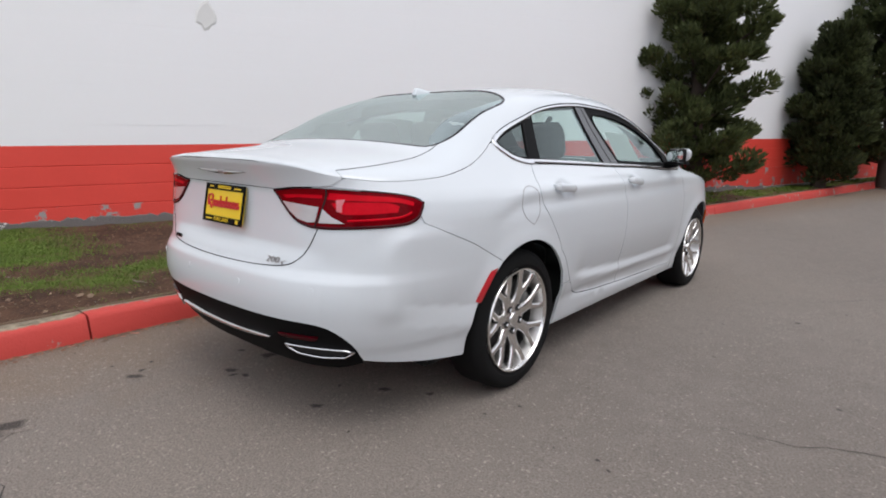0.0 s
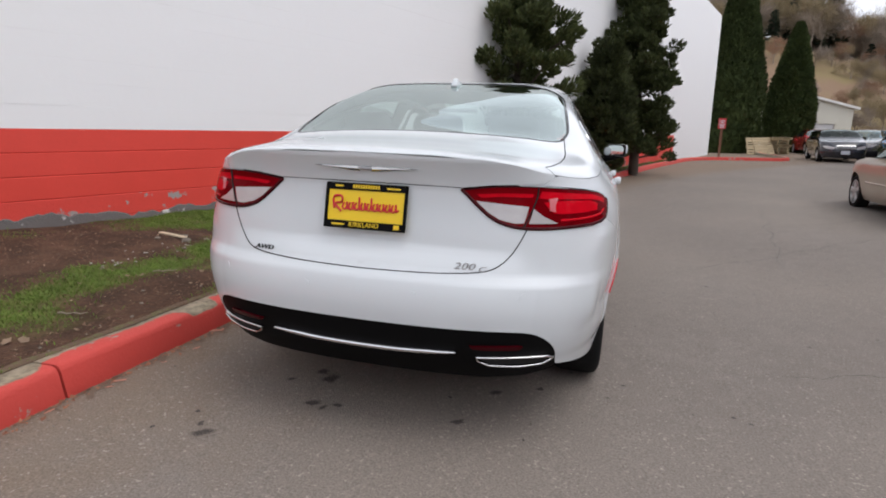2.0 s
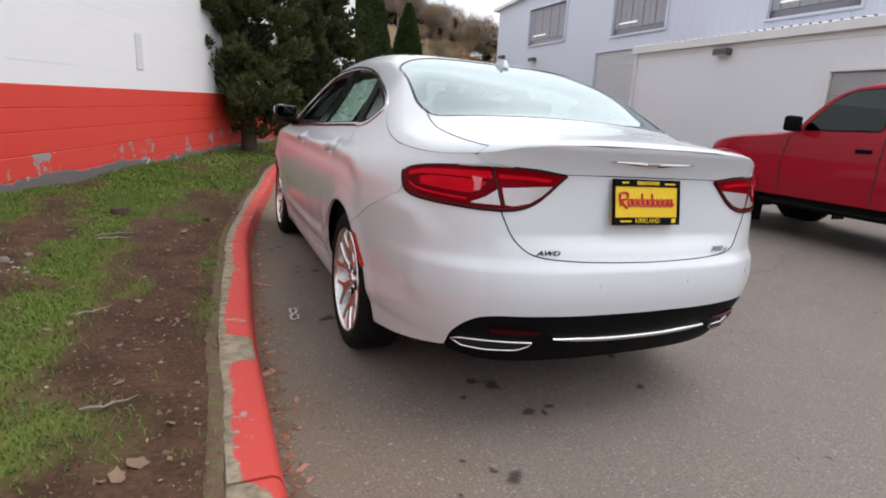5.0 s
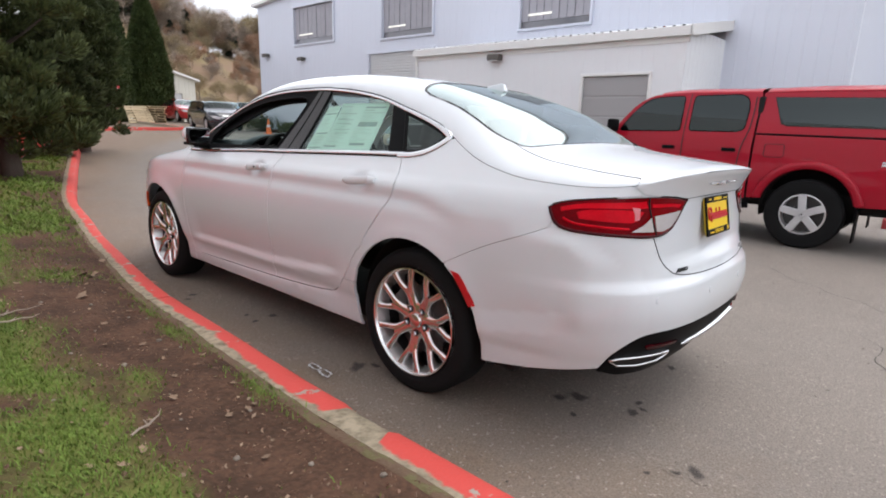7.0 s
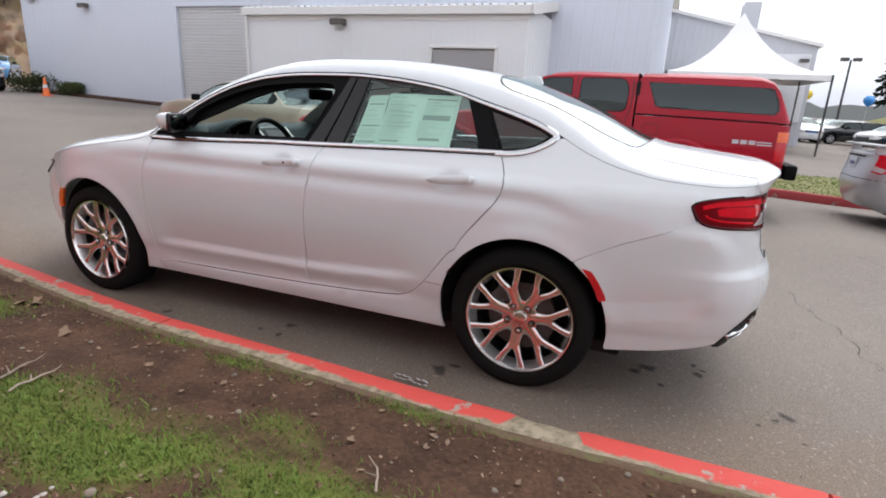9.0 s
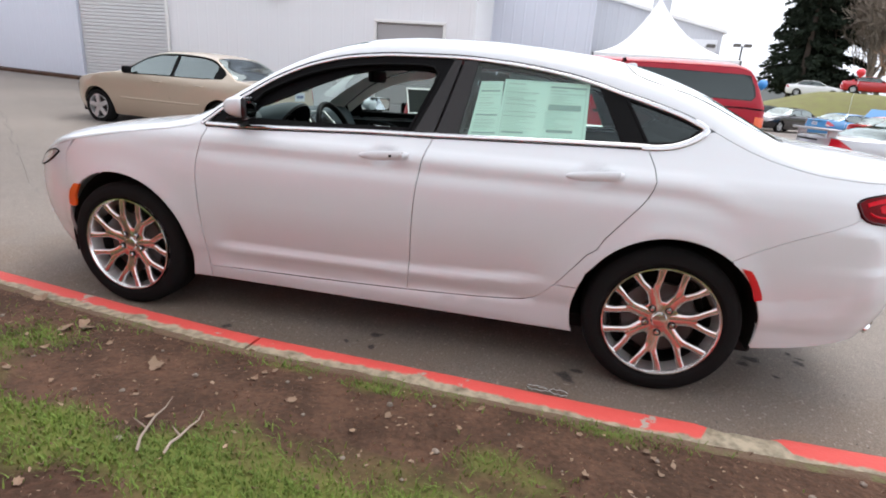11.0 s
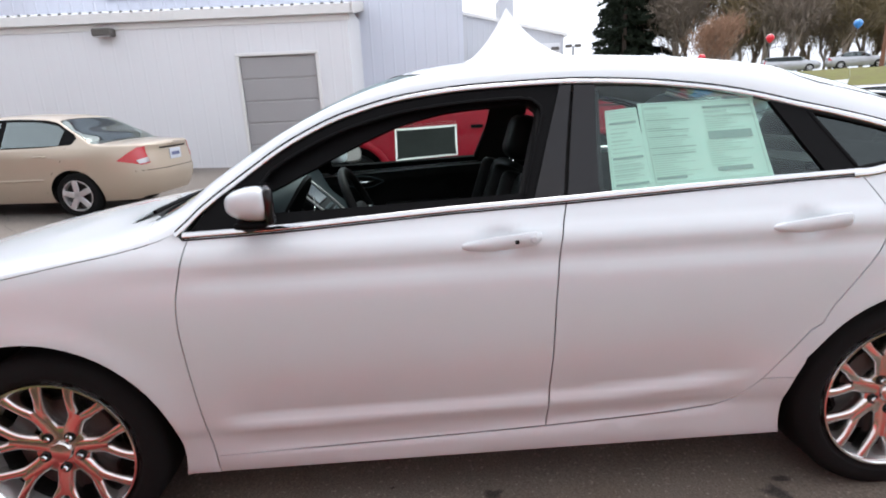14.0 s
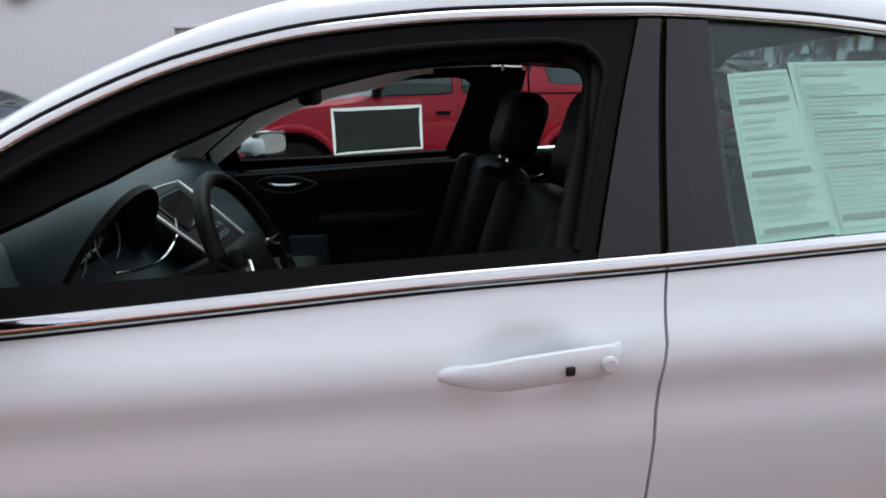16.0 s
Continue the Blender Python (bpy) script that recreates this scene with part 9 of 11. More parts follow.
def bare_tree(x, y, z, tall, seed, material=None, label="leafless deciduous tree with fine brown twigs", spread=0.45, twig=0.5):
    global dice
    dice = np.random.default_rng(seed)
    tree = thing("bare_tree", pose(x, y, z), label, "tree", "leafless trees")
    wood, tips = bmesh.new(), []
    grow(wood, Vector((0, 0, -0.2)), Vector((0, 0, 1)), tall * 0.30, tall * 0.017, 4, tips, spread)
    part("trunk", wood, TWIG, tree, "bare trunk and forked boughs")
    n = 48
    c = np.concatenate([np.array(t[0]) + dice.normal(0, tall * 0.048, (n, 3)) for t in tips])
    d = np.concatenate([np.array(t[1]) + dice.normal(0, 0.6, (n, 3)) + [0, 0, 0.3] for t in tips])
    v, f = sprays(c, d, tall * 0.085, 0.075 * twig)
    mesh_object("crown", v, f, material or TWIG, tree, "haze of bare twigs", smooth=False)
    return tree


# ---------------------------------------------------------------- grass, leaves and litter on the verge
KERB_NP = np.array(KERB)


def turf(x, y, d):
    """How thick the grass stands: d is the way from the kerb's back edge."""
    n1 = noise.noise(Vector((x * 1.15 + 3.1, y * 1.15, 0.0)))
    n2 = noise.noise(Vector((x * 4.2, y * 4.2, 7.0)))
    near = min(1.0, max(0.0, (d - 0.42) / 0.30))
    far = min(1.0, max(0.0, (y - 2.6) / 1.2))
    swath = math.exp(-((x + 2.13 + 0.10 * n1) / 0.25) ** 2) * min(1.0, max(0.0, (y + 2.8) / 0.8)) * (1.0 - 0.5 * min(1.0, max(0.0, (0.0 - y) / 0.8))) * (0.80 + 0.95 * n2)
    by_wall = min(1.0, max(0.0, (-2.62 - x + 0.25 * n1) / 0.25)) * min(1.0, max(0.0, (y - 1.0) / 0.8, (-0.3 - y) / 0.8)) * (0.75 + 0.8 * n2)
    g = near * (max(swath, by_wall) + 0.7 * max(0.0, n1) * max(0.0, 0.5 + n2)) + far * (0.62 if d > 0.15 else 0.2) * (0.65 + 1.1 * n1 + 0.6 * n2)
    for cx, cy, r in ((-1.80, 0.62, 0.07), (-1.83, 0.48, 0.06), (-1.62, 2.52, 0.16), (-1.95, -0.8, 0.2), (-2.5, -1.9, 0.4), (-3.0, -1.6, 0.5)):
        g += 0.6 * math.exp(-((x - cx) ** 2 + (y - cy) ** 2) / r ** 2)
    for cx, cy, r in ((-2.62, 1.15, 0.30), (-2.75, 0.55, 0.35), (-2.4, 1.7, 0.16), (-1.95, 2.1, 0.13), (-1.95, 1.75, 0.14)):
        g -= 0.8 * math.exp(-((x - cx) ** 2 + (y - cy) ** 2) / r ** 2)
    for cx, cy in ((-1.42, 1.77), (-1.44, 1.55), (-1.445, 1.39), (-1.48, 1.15), (-1.47, 0.99), (-1.46, 0.78), (-1.47, 0.31), (-1.49, 0.20), (-1.46, 0.04)):
        g += 0.75 * math.exp(-((x - cx) / 0.05) ** 2 - ((y - cy) / 0.055) ** 2)
    if d < 0.14 and y > -1.3:
        g = max(g, 0.45 * max(0.0, noise.noise(Vector((x * 3.0, y * 3.3, 2.0)))))
    if y < -2.2:
        g += 0.5 * min(1.0, max(0.0, (d - 0.25) / 0.3))
    g *= 0.62 + 0.75 * max(0.0, 0.5 + 1.3 * noise.noise(Vector((x * 9.0, y * 9.0, 4.0))) + 0.5 * noise.noise(Vector((x * 21.0, y * 21.0, 1.0))))
    return max(0.0, min(1.0, g))


lawn_col = lawn.data.attributes.new("turf", "FLOAT", "POINT")
lawn_xyz = np.zeros(len(lawn.data.vertices) * 3)
lawn.data.vertices.foreach_get("co", lawn_xyz)
lawn_xyz = lawn_xyz.reshape(-1, 3)
kd = np.min(np.hypot(lawn_xyz[:, 0][:, None] - KERB_NP[None, ::3, 0], lawn_xyz[:, 1][:, None] - KERB_NP[None, ::3, 1]), axis=1) - 0.15
cover = np.array([turf(p[0], p[1], d) for p, d in zip(lawn_xyz, kd)])
lawn_col.data.foreach_set("value", cover.astype(np.float32))
dice = np.random.default_rng(31)
cells = np.array([f.vertices[:] for f in lawn.data.polygons])
quad_c = lawn_xyz[cells]
area = np.linalg.norm(np.cross(quad_c[:, 1] - quad_c[:, 0], quad_c[:, 3] - quad_c[:, 0]), axis=1)
mid_y = quad_c[:, :, 1].mean(1)
thick = np.where(mid_y < -3.5, 1500, np.where(mid_y < -2.0, 7000, np.where(mid_y < 3.4, 21000, np.where(mid_y < 6, 9000, 1500))))
count = dice.poisson(area * thick * cover[cells].mean(1) ** 1.3)
which = np.repeat(np.arange(len(cells)), count)
a, b = dice.uniform(0, 1, (len(which), 1)), dice.uniform(0, 1, (len(which), 1))
q = quad_c[which]
spots = (q[:, 0] * (1 - a) + q[:, 1] * a) * (1 - b) + (q[:, 3] * (1 - a) + q[:, 2] * a) * b
tall = np.where(spots[:, 1] > 4, 0.030, 0.014)[:, None] * dice.uniform(0.5, 1.6, (len(spots), 1))
wide = np.where(spots[:, 1] > 6, 0.009, np.where(spots[:, 1] > 3.4, 0.0042, 0.0022))[:, None]
lean = dice.normal(0, 0.8, (len(spots), 2))
sd_dir = unit(np.stack([-lean[:, 1], lean[:, 0], np.zeros(len(spots))], -1))
tip = spots + np.concatenate([lean * tall, tall], 1)
half_way = spots + np.concatenate([lean * tall * 0.35, tall * 0.6], 1)
gv = np.stack([spots - sd_dir * wide, spots + sd_dir * wide, half_way + sd_dir * wide * 0.7, half_way - sd_dir * wide * 0.7, tip], 1).reshape(-1, 3)
gf = [f for k in (np.arange(len(spots)) * 5).tolist() for f in ((k, k + 1, k + 2, k + 3), (k + 3, k + 2, k + 4))]
tagged(mesh_object("grass", gv, gf, GRASS, smooth=False), "short green grass in uneven patches on the verge", "grass", "", "stuff")


def verge_z(x, y):
    i = int(np.argmin((lawn_xyz[:, 0] - x) ** 2 + (lawn_xyz[:, 1] - y) ** 2))
    return float(lawn_xyz[i, 2])


def dry_leaf(x, y, size, turn, curl, seed):
    """A lobed dead leaf, curled, lying on the soil."""
    g = random.Random(seed)
    bm = bmesh.new()
    rim = []
    for k in range(15):
        an = 2 * math.pi * k / 15
        r = size * (0.74 if k % 3 else 0.92) * (1.15 if k == 0 else 1.0) * g.uniform(0.75, 1.15)
        rim.append(bm.verts.new((r * math.cos(an), r * math.sin(an) * 0.8, curl * (r / size) ** 2 * size * (0.6 + 0.6 * math.sin(an * 2)))))
    c = bm.verts.new((0, 0, 0))
    for k in range(15):
        bm.faces.new((c, rim[k], rim[(k + 1) % 15]))
    ob = part("dry_leaf", bm, DRY_LEAF)
    ob.matrix_world = pose(x, y, verge_z(x, y) + 0.008, g.uniform(-18, 18), g.uniform(-18, 18), turn)
    return tagged(ob, "curled brown dead leaf lying on the soil", "leaf", "fallen leaves")


g = random.Random(5)
spots_l = [(-1.50, 2.50, 0.050), (-1.47, 2.42, 0.036), (-1.44, 2.46, 0.040), (-1.25, 2.9, 0.05), (-1.66, -1.02, 0.036), (-1.70, -1.07, 0.03), (-1.66, 1.92, 0.042), (-1.72, 1.32, 0.024)]
for _ in range(70):
    yy = g.uniform(-1.9, 3.6)
    spots_l.append((-1.5 - abs(g.gauss(0, 0.5)), yy, g.uniform(0.008, 0.022)))
for k, (x, y, s) in enumerate(spots_l):
    dry_leaf(x, y, s, g.uniform(0, 360), g.uniform(0.1, 0.5), k)
for k, (x, y, ln, an) in enumerate(((-2.16, 1.56, 0.26, 20), (-2.14, 1.48, 0.20, 10), (-2.0, 0.1, 0.16, 40), (-1.85, -0.7, 0.16, 10))):
    d = Vector((math.cos(radians(an)), math.sin(radians(an)), 0))
    n = Vector((-d.y, d.x, 0))
    z0 = verge_z(x, y) + 0.012
    pts = [Vector((x, y, z0)) + d * ln * i / 5 + n * 0.012 * math.sin(i * 0.9 + k) + Vector((0, 0, 0.006 * (i % 2))) for i in range(6)]
    bm = tube(pts, [0.0045, 0.0042, 0.004, 0.0032, 0.0024, 0.0012], 6)
    add_tube(bm, [pts[2], pts[2] + d * ln * 0.2 + n * ln * 0.22], [0.004, 0.0015], 5)
    tagged(part("twig", bm, TWIG, smooth=True), "thin dry twig lying on bare soil", "twig", "fallen twigs")


def pebble(x, y, z, s, seed, name="stone", label="pale stone lying on the verge", m=None):
    bm = bmesh.new()
    bmesh.ops.create_icosphere(bm, subdivisions=2, radius=s)
    for v in bm.verts:
        v.co *= 1 + 0.35 * noise.noise(v.co / s * 1.1 + Vector((seed, 0, 0)))
        v.co.z *= 0.6
    ob = part(name, bm, m or STONE, smooth=True, sharp=50)
    ob.matrix_world = pose(x, y, z + s * 0.25, 0, 0, seed * 47)
    return tagged(ob, label, name, "stones")


for k, (x, y, s) in enumerate(((-2.5, 1.0, 0.035), (-2.62, 1.12, 0.028), (-2.42, 1.15, 0.022), (-2.7, 0.9, 0.025), (-2.35, 0.8, 0.018))):
    pebble(x, y, verge_z(x, y), s, k)
for k in range(46):
    x, y = -1.48 - abs(g.gauss(0, 0.4)), g.uniform(-1.9, 3.4)
    pebble(x, y, verge_z(x, y), g.uniform(0.005, 0.013), k + 9)
CRUMB = mat("soil_crumbs", (0.21, 0.125, 0.085), 0.95, vary=0.6, scale=9, dark=(0.045, 0.027, 0.018), island=0.6)
dice = np.random.default_rng(41)
near_cells = np.where((mid_y > -2.3) & (mid_y < 3.2))[0]
pick = dice.choice(near_cells, 15000, p=area[near_cells] / area[near_cells].sum())
pick = pick[dice.uniform(0, 1, len(pick)) > cover[cells[pick]].mean(1) * 0.8]
a, b = dice.uniform(0, 1, (len(pick), 1)), dice.uniform(0, 1, (len(pick), 1))
q = quad_c[pick]
cc = (q[:, 0] * (1 - a) + q[:, 1] * a) * (1 - b) + (q[:, 3] * (1 - a) + q[:, 2] * a) * b
size = 0.0025 + 0.011 * dice.uniform(0, 1, (len(cc), 1)) ** 5
tet = np.array([[1, 0, -0.3], [-0.5, 0.87, -0.3], [-0.5, -0.87, -0.3], [0, 0, 0.8]])
cv = (cc[:, None, :] + (tet[None] + dice.normal(0, 0.3, (len(cc), 4, 3))) * size[:, None, :]).reshape(-1, 3)
cf_ = [f for k in (np.arange(len(cc)) * 4).tolist() for f in ((k, k + 1, k + 3), (k + 1, k + 2, k + 3), (k + 2, k, k + 3))]
tagged(mesh_object("soil_crumbs", cv, cf_, CRUMB, smooth=False), "loose crumbs of brown soil on the verge", "soil", "", "stuff")
RUBBLE = mat("pale_rubble", (0.46, 0.43, 0.40), 0.85, vary=0.3, scale=20)
SCRAP = mat("pale_leaf_scraps", (0.33, 0.25, 0.18), 0.9, vary=0.6, scale=9, dark=(0.14, 0.085, 0.05), island=0.8)
TOE = mat("rusty_leaf_scraps", (0.36, 0.145, 0.080), 0.9, vary=0.6, scale=9, dark=(0.12, 0.06, 0.035), island=0.8)


def scraps(name, spots, big, material, label, category):
    """Broken bits of leaf lying flat, each a bent four-sided flake."""
    n = len(spots)
    size = 0.004 + big * dice.uniform(0, 1, (n, 1)) ** 3
    turn = dice.uniform(0, 6.283, n)
    ax = np.stack([np.cos(turn), np.sin(turn), dice.normal(0, 0.25, n)], -1) * size
    ay = np.stack([-np.sin(turn), np.cos(turn), dice.normal(0, 0.25, n)], -1) * size * dice.uniform(0.3, 0.9, (n, 1))
    top = np.array(spots) + [0, 0, 0.004]
    sv = np.stack([top - ax, top - ay * 0.8, top + ax * 0.9, top + ay], 1).reshape(-1, 3)
    return tagged(mesh_object(name, sv, [(k, k + 1, k + 2, k + 3) for k in range(0, 4 * n, 4)], material, smooth=False), label, category, "", "stuff")


pick = dice.choice(near_cells, 1500, p=area[near_cells] / area[near_cells].sum())
scraps("leaf_scraps", quad_c[pick].mean(1) + dice.normal(0, 0.02, (len(pick), 3)) * [1, 1, 0], 0.010, SCRAP, "pale broken bits of dead leaf on the soil", "leaf litter")
toe = []
for s in dice.uniform(kerb_length_at(-2.6), kerb_length_at(2.4), 900):
    (px, py), (qx, qy) = cut_line(KERB, s, s + 0.05)[0], cut_line(KERB, s + 0.05, s + 0.1)[0]
    d = Vector((qx - px, qy - py, 0)).normalized()
    o = 0.034 + abs(float(dice.normal(0, 0.030)))
    toe.append((px + d.y * o, py - d.x * o, float(ground_z(px + d.y * o, py - d.x * o))))
scraps("kerb_litter", np.array(toe), 0.016, TOE, "rust-brown leaf scraps gathered along the kerb", "leaf litter")
bm = box((0, 0, 0.008), (0.30, 0.045, 0.014), 0.003)
plank = tagged(part("plank", bm, mat("raw_pale_wood", (0.55, 0.45, 0.32), 0.8, vary=0.4, scale=12, dark=(0.38, 0.29, 0.19))), "short pale offcut of plank lying on the soil", "plank")
plank.matrix_world = pose(-2.69, 1.06, verge_z(-2.69, 1.06) + 0.002, 0, 4, -8)
for k in range(34):
    cx, cy = ((-2.43, 0.88), (-2.48, 0.50), (-2.47, 0.24))[k % 3]
    x, y = cx + g.gauss(0, 0.07), cy + g.gauss(0, 0.10)
    pebble(x, y, verge_z(x, y), g.uniform(0.004, 0.011), k + 70, "stone", "pale chip of rubble lying on the bare soil", RUBBLE)
stump = thing("tree_stump", pose(-2.12, 2.42, verge_z(-2.12, 2.42)), "low weathered tree stump in the grass", "stump")
bm = bmesh.new()
add_lathe(bm, [(0.085, -0.04), (0.072, 0.02), (0.064, 0.050), (0.058, 0.056), (0.03, 0.052), (0.001, 0.046)], "z", 16)
for v in bm.verts:
    v.co.x *= 1 + 0.3 * noise.noise(v.co * 14)
    v.co.z += 0.02 * noise.noise(v.co * 20)
part("trunk", bm, BARK, stump, smooth=True)

# stains and chips on the asphalt
CHIP = mat("kerb_paint_chips", (0.50, 0.16, 0.10), 0.8, vary=0.5, scale=30, dark=(0.36, 0.25, 0.19))
ground_ob = bpy.data.objects["ground"]


def stain(x, y, r, seed, material=STAINED, name="oil_stain", stretch=1.25, lift=0.0025):
    """A patch on the asphalt; its soak fades from the middle to the rim."""
    g = random.Random(seed)
    turn = g.uniform(0, math.pi)
    oil = material is STAINED
    bm = bmesh.new()
    soak = bm.verts.layers.float.new("soak")

    def point(px, py, wet):
        qx, qy = x + px * math.cos(turn) - py * math.sin(turn), y + px * math.sin(turn) + py * math.cos(turn)
        v = bm.verts.new((qx, qy, float(ground_z(qx, qy)) + lift))
        v[soak] = wet
        return v
    rings = []
    for f, wet in ((0.5, 0.52), (1.0, 0.22), (1.5, -0.3)) if oil else ((1.0, 0.0),):
        ring = []
        for k in range(18):
            an = 2 * math.pi * k / 18
            rr = r * f * (1 + 0.55 * noise.noise(Vector((math.cos(an) * 1.5 + seed, math.sin(an) * 1.5, seed * 0.7))))
            ring.append(point(rr * math.cos(an) * stretch, rr * math.sin(an) / stretch, wet))
        rings.append(ring)
    bm.faces.new(rings[0])
    for r0, r1 in zip(rings, rings[1:]):
        for k in range(18):
            bm.faces.new((r0[k], r1[k], r1[(k + 1) % 18], r0[(k + 1) % 18]))
    return part(name, bm, material, ground_ob)


for k, (x, y, r) in enumerate(((-0.41, -0.53, 0.035), (-0.30, -0.84, 0.032), (-0.19, -0.82, 0.02), (0.33, -0.78, 0.028), (-0.57, -1.19, 0.035), (-0.62, -1.14, 0.018), (-0.70, -1.06, 0.012), (-0.51, -0.66, 0.02),
                               (-0.87, 0.37, 0.05), (-0.80, 0.31, 0.03), (-0.34, -0.59, 0.05), (-0.24, -0.86, 0.02), (-0.77, 1.34, 0.035), (-0.89, 1.46, 0.02), (-0.91, 1.32, 0.025), (1.45, -0.34, 0.012),
                               (-0.43, -1.71, 0.055), (-0.36, -1.78, 0.03), (0.43, -0.46, 0.03), (1.38, 1.77, 0.014), (2.1, 0.79, 0.014), (1.76, 2.14, 0.02), (1.0, -0.17, 0.012), (-0.95, 2.1, 0.03), (-1.02, 2.02, 0.025), (0.62, -0.35, 0.02))):
    stain(x, y, r, k)
for k in range(34):
    s = g.uniform(kerb_length_at(-3.2), kerb_length_at(3.0))
    (px, py), (qx, qy) = cut_line(KERB, s, s + 0.05)[0], cut_line(KERB, s + 0.05, s + 0.1)[0]
    d = Vector((qx - px, qy - py, 0)).normalized()
    o = 0.035 + abs(g.gauss(0, 0.05))
    stain(px + d.y * o, py - d.x * o, g.uniform(0.006, 0.026), k + 60, CHIP, "paint_chip", 1.6, 0.004)
for k in range(60):
    x, y = g.uniform(-1.0, 3.2), g.uniform(-2.4, 3.0)
    stain(x, y, g.uniform(0.006, 0.012), k + 200)
FOIL = mat("crumpled_white_wire", (0.88, 0.88, 0.88), 0.35, vary=0.3, scale=60, bump=0.3, bump_scale=150)
litter = thing("litter", pose(-1.05, 0.44, float(ground_z(-1.05, 0.44)) + 0.005, 0, 0, 88), "crumpled white plastic strip lying on the asphalt", "litter")
bm = bmesh.new()
for pts in (((-0.085, 0.018), (-0.075, -0.012), (-0.02, -0.016), (0.0, 0.006), (-0.03, 0.020), (-0.082, 0.020)), ((0.0, 0.004), (0.03, 0.016), (0.085, 0.012), (0.09, -0.012), (0.04, -0.016), (0.005, -0.004))):
    row = []
    for i, (px, py) in enumerate(spline(pts, 0.012)):
        row.append([bm.verts.new((px, py + o, 0.004 + 0.008 * abs(math.sin(i * 1.3)) + (0.004 if o > 0 else 0))) for o in (-0.007, 0.007)])
    for r0, r1 in zip(row, row[1:]):
        bm.faces.new((r0[0], r0[1], r1[1], r1[0]))
bmesh.ops.solidify(bm, geom=bm.faces[:], thickness=0.0015)
part("strip", bm, FOIL, litter)

# cracks in the asphalt, dirt at the kerb's foot, loose grit
CRACK = mat("crack_filler", (0.050, 0.046, 0.042), 0.9, vary=0.4, scale=20)
DIRT = mat("kerb_dirt", (0.20, 0.145, 0.10), 0.95, vary=0.7, scale=25, dark=(0.11, 0.08, 0.06))
g = random.Random(23)


def crack(x0, y0, x1, y1, wide=0.005):
    n = int(math.dist((x0, y0), (x1, y1)) / 0.06)
    bm = bmesh.new()
    prev = None
    d = Vector((x1 - x0, y1 - y0)).normalized()
    for i in range(n + 1):
        f = i / n
        j = 0.10 * noise.noise(Vector((f * 9 + x0, y0, 2.0))) + 0.03 * noise.noise(Vector((f * 40, x1, 5.0)))
        x, y = x0 + (x1 - x0) * f - d.y * j, y0 + (y1 - y0) * f + d.x * j
        w = wide * (0.35 + g.random()) * min(1, 6 * f, 6 * (1 - f)) + 0.001
        cur = [bm.verts.new((x - d.y * s * w, y + d.x * s * w, float(ground_z(x, y)) + 0.0022)) for s in (-0.5, 0.5)]
        if prev:
            bm.faces.new((prev[0], prev[1], cur[1], cur[0]))
        prev = cur
    bmesh.ops.recalc_face_normals(bm, faces=bm.faces[:])
    part("crack", bm, CRACK, ground_ob)


for seg in ((1.7, 0.2, 4.3, 1.1), (2.3, -1.9, 3.9, 0.3), (1.5, 2.6, 4.4, 5.2), (2.6, 3.0, 3.6, 8.0), (0.8, 5.2, 6.0, 12.0), (-0.2, -1.9, 1.9, -1.5), (1.2, -3.2, 3.4, -2.4), (2.9, 5.5, 8.0, 9.5), (3.2, -4.0, 6.8, -2.4), (2.0, 12.0, 9.0, 15.0)):
    crack(*seg)
for k in range(70):
    s = g.uniform(kerb_length_at(-3.5), kerb_length_at(4.0))
    (px, py), (qx, qy) = cut_line(KERB, s, s + 0.05)[0], cut_line(KERB, s + 0.05, s + 0.1)[0]
    d = Vector((qx - px, qy - py, 0)).normalized()
    o = 0.03 + abs(g.gauss(0, 0.03))
    stain(px + d.y * o, py - d.x * o, g.uniform(0.012, 0.045), k + 400, DIRT, "dirt_patch", 2.0, 0.0018 + 0.00002 * k)
# dead grass and washed soil lying over the back of the kerb
THATCH = masked("dirty_kerb_back", (0.135, 0.085, 0.052), (0.115, 0.100, 0.042), 14.0, 0.50, 0.60, rough=0.95, bump=1.0, base2=(0.075, 0.045, 0.028))
tv, tf = [], []
for i, s in enumerate(np.arange(kerb_length_at(-1.9), kerb_length_at(4.6), 0.025)):
    (px, py), (qx, qy) = cut_line(KERB, s, s + 0.05)[0], cut_line(KERB, s + 0.05, s + 0.1)[0]
    d = Vector((qx - px, qy - py, 0)).normalized()
    rag = 0.139 + 0.012 * noise.noise(Vector((s * 2.1, 0, 3))) + 0.010 * noise.noise(Vector((s * 11, 4, 0))) + 0.005 * noise.noise(Vector((s * 37, 1, 0)))
    z = float(ground_z(px, py)) + 0.14
    for o, h in ((rag, 0.0025), (rag + 0.012, 0.0045), (rag + 0.028, 0.007 + 0.005 * noise.noise(Vector((s * 13, 2, 2)))), (rag + 0.045, 0.006 + 0.006 * noise.noise(Vector((s * 9, 7, 2)))), (rag + 0.065, -0.012)):
        tv.append((px - d.y * o, py + d.x * o, z + h))
    if i:
        tf += [((i - 1) * 5 + k, i * 5 + k, i * 5 + k + 1, (i - 1) * 5 + k + 1) for k in range(4)]
mesh_object("dirt_edge", tv, [f[::-1] for f in tf], THATCH, kerb, "dead grass and dirt over the kerb's back edge")
dice = np.random.default_rng(77)
gx = np.concatenate([dice.uniform(-1.2, 4.5, 2600), -1.2 + np.abs(dice.normal(0, 0.08, 900))])
gy = np.concatenate([dice.uniform(-3.0, 5.5, 2600), dice.uniform(-3.0, 3.0, 900)])
gz = np.array([float(ground_z(x, y)) for x, y in zip(gx, gy)])
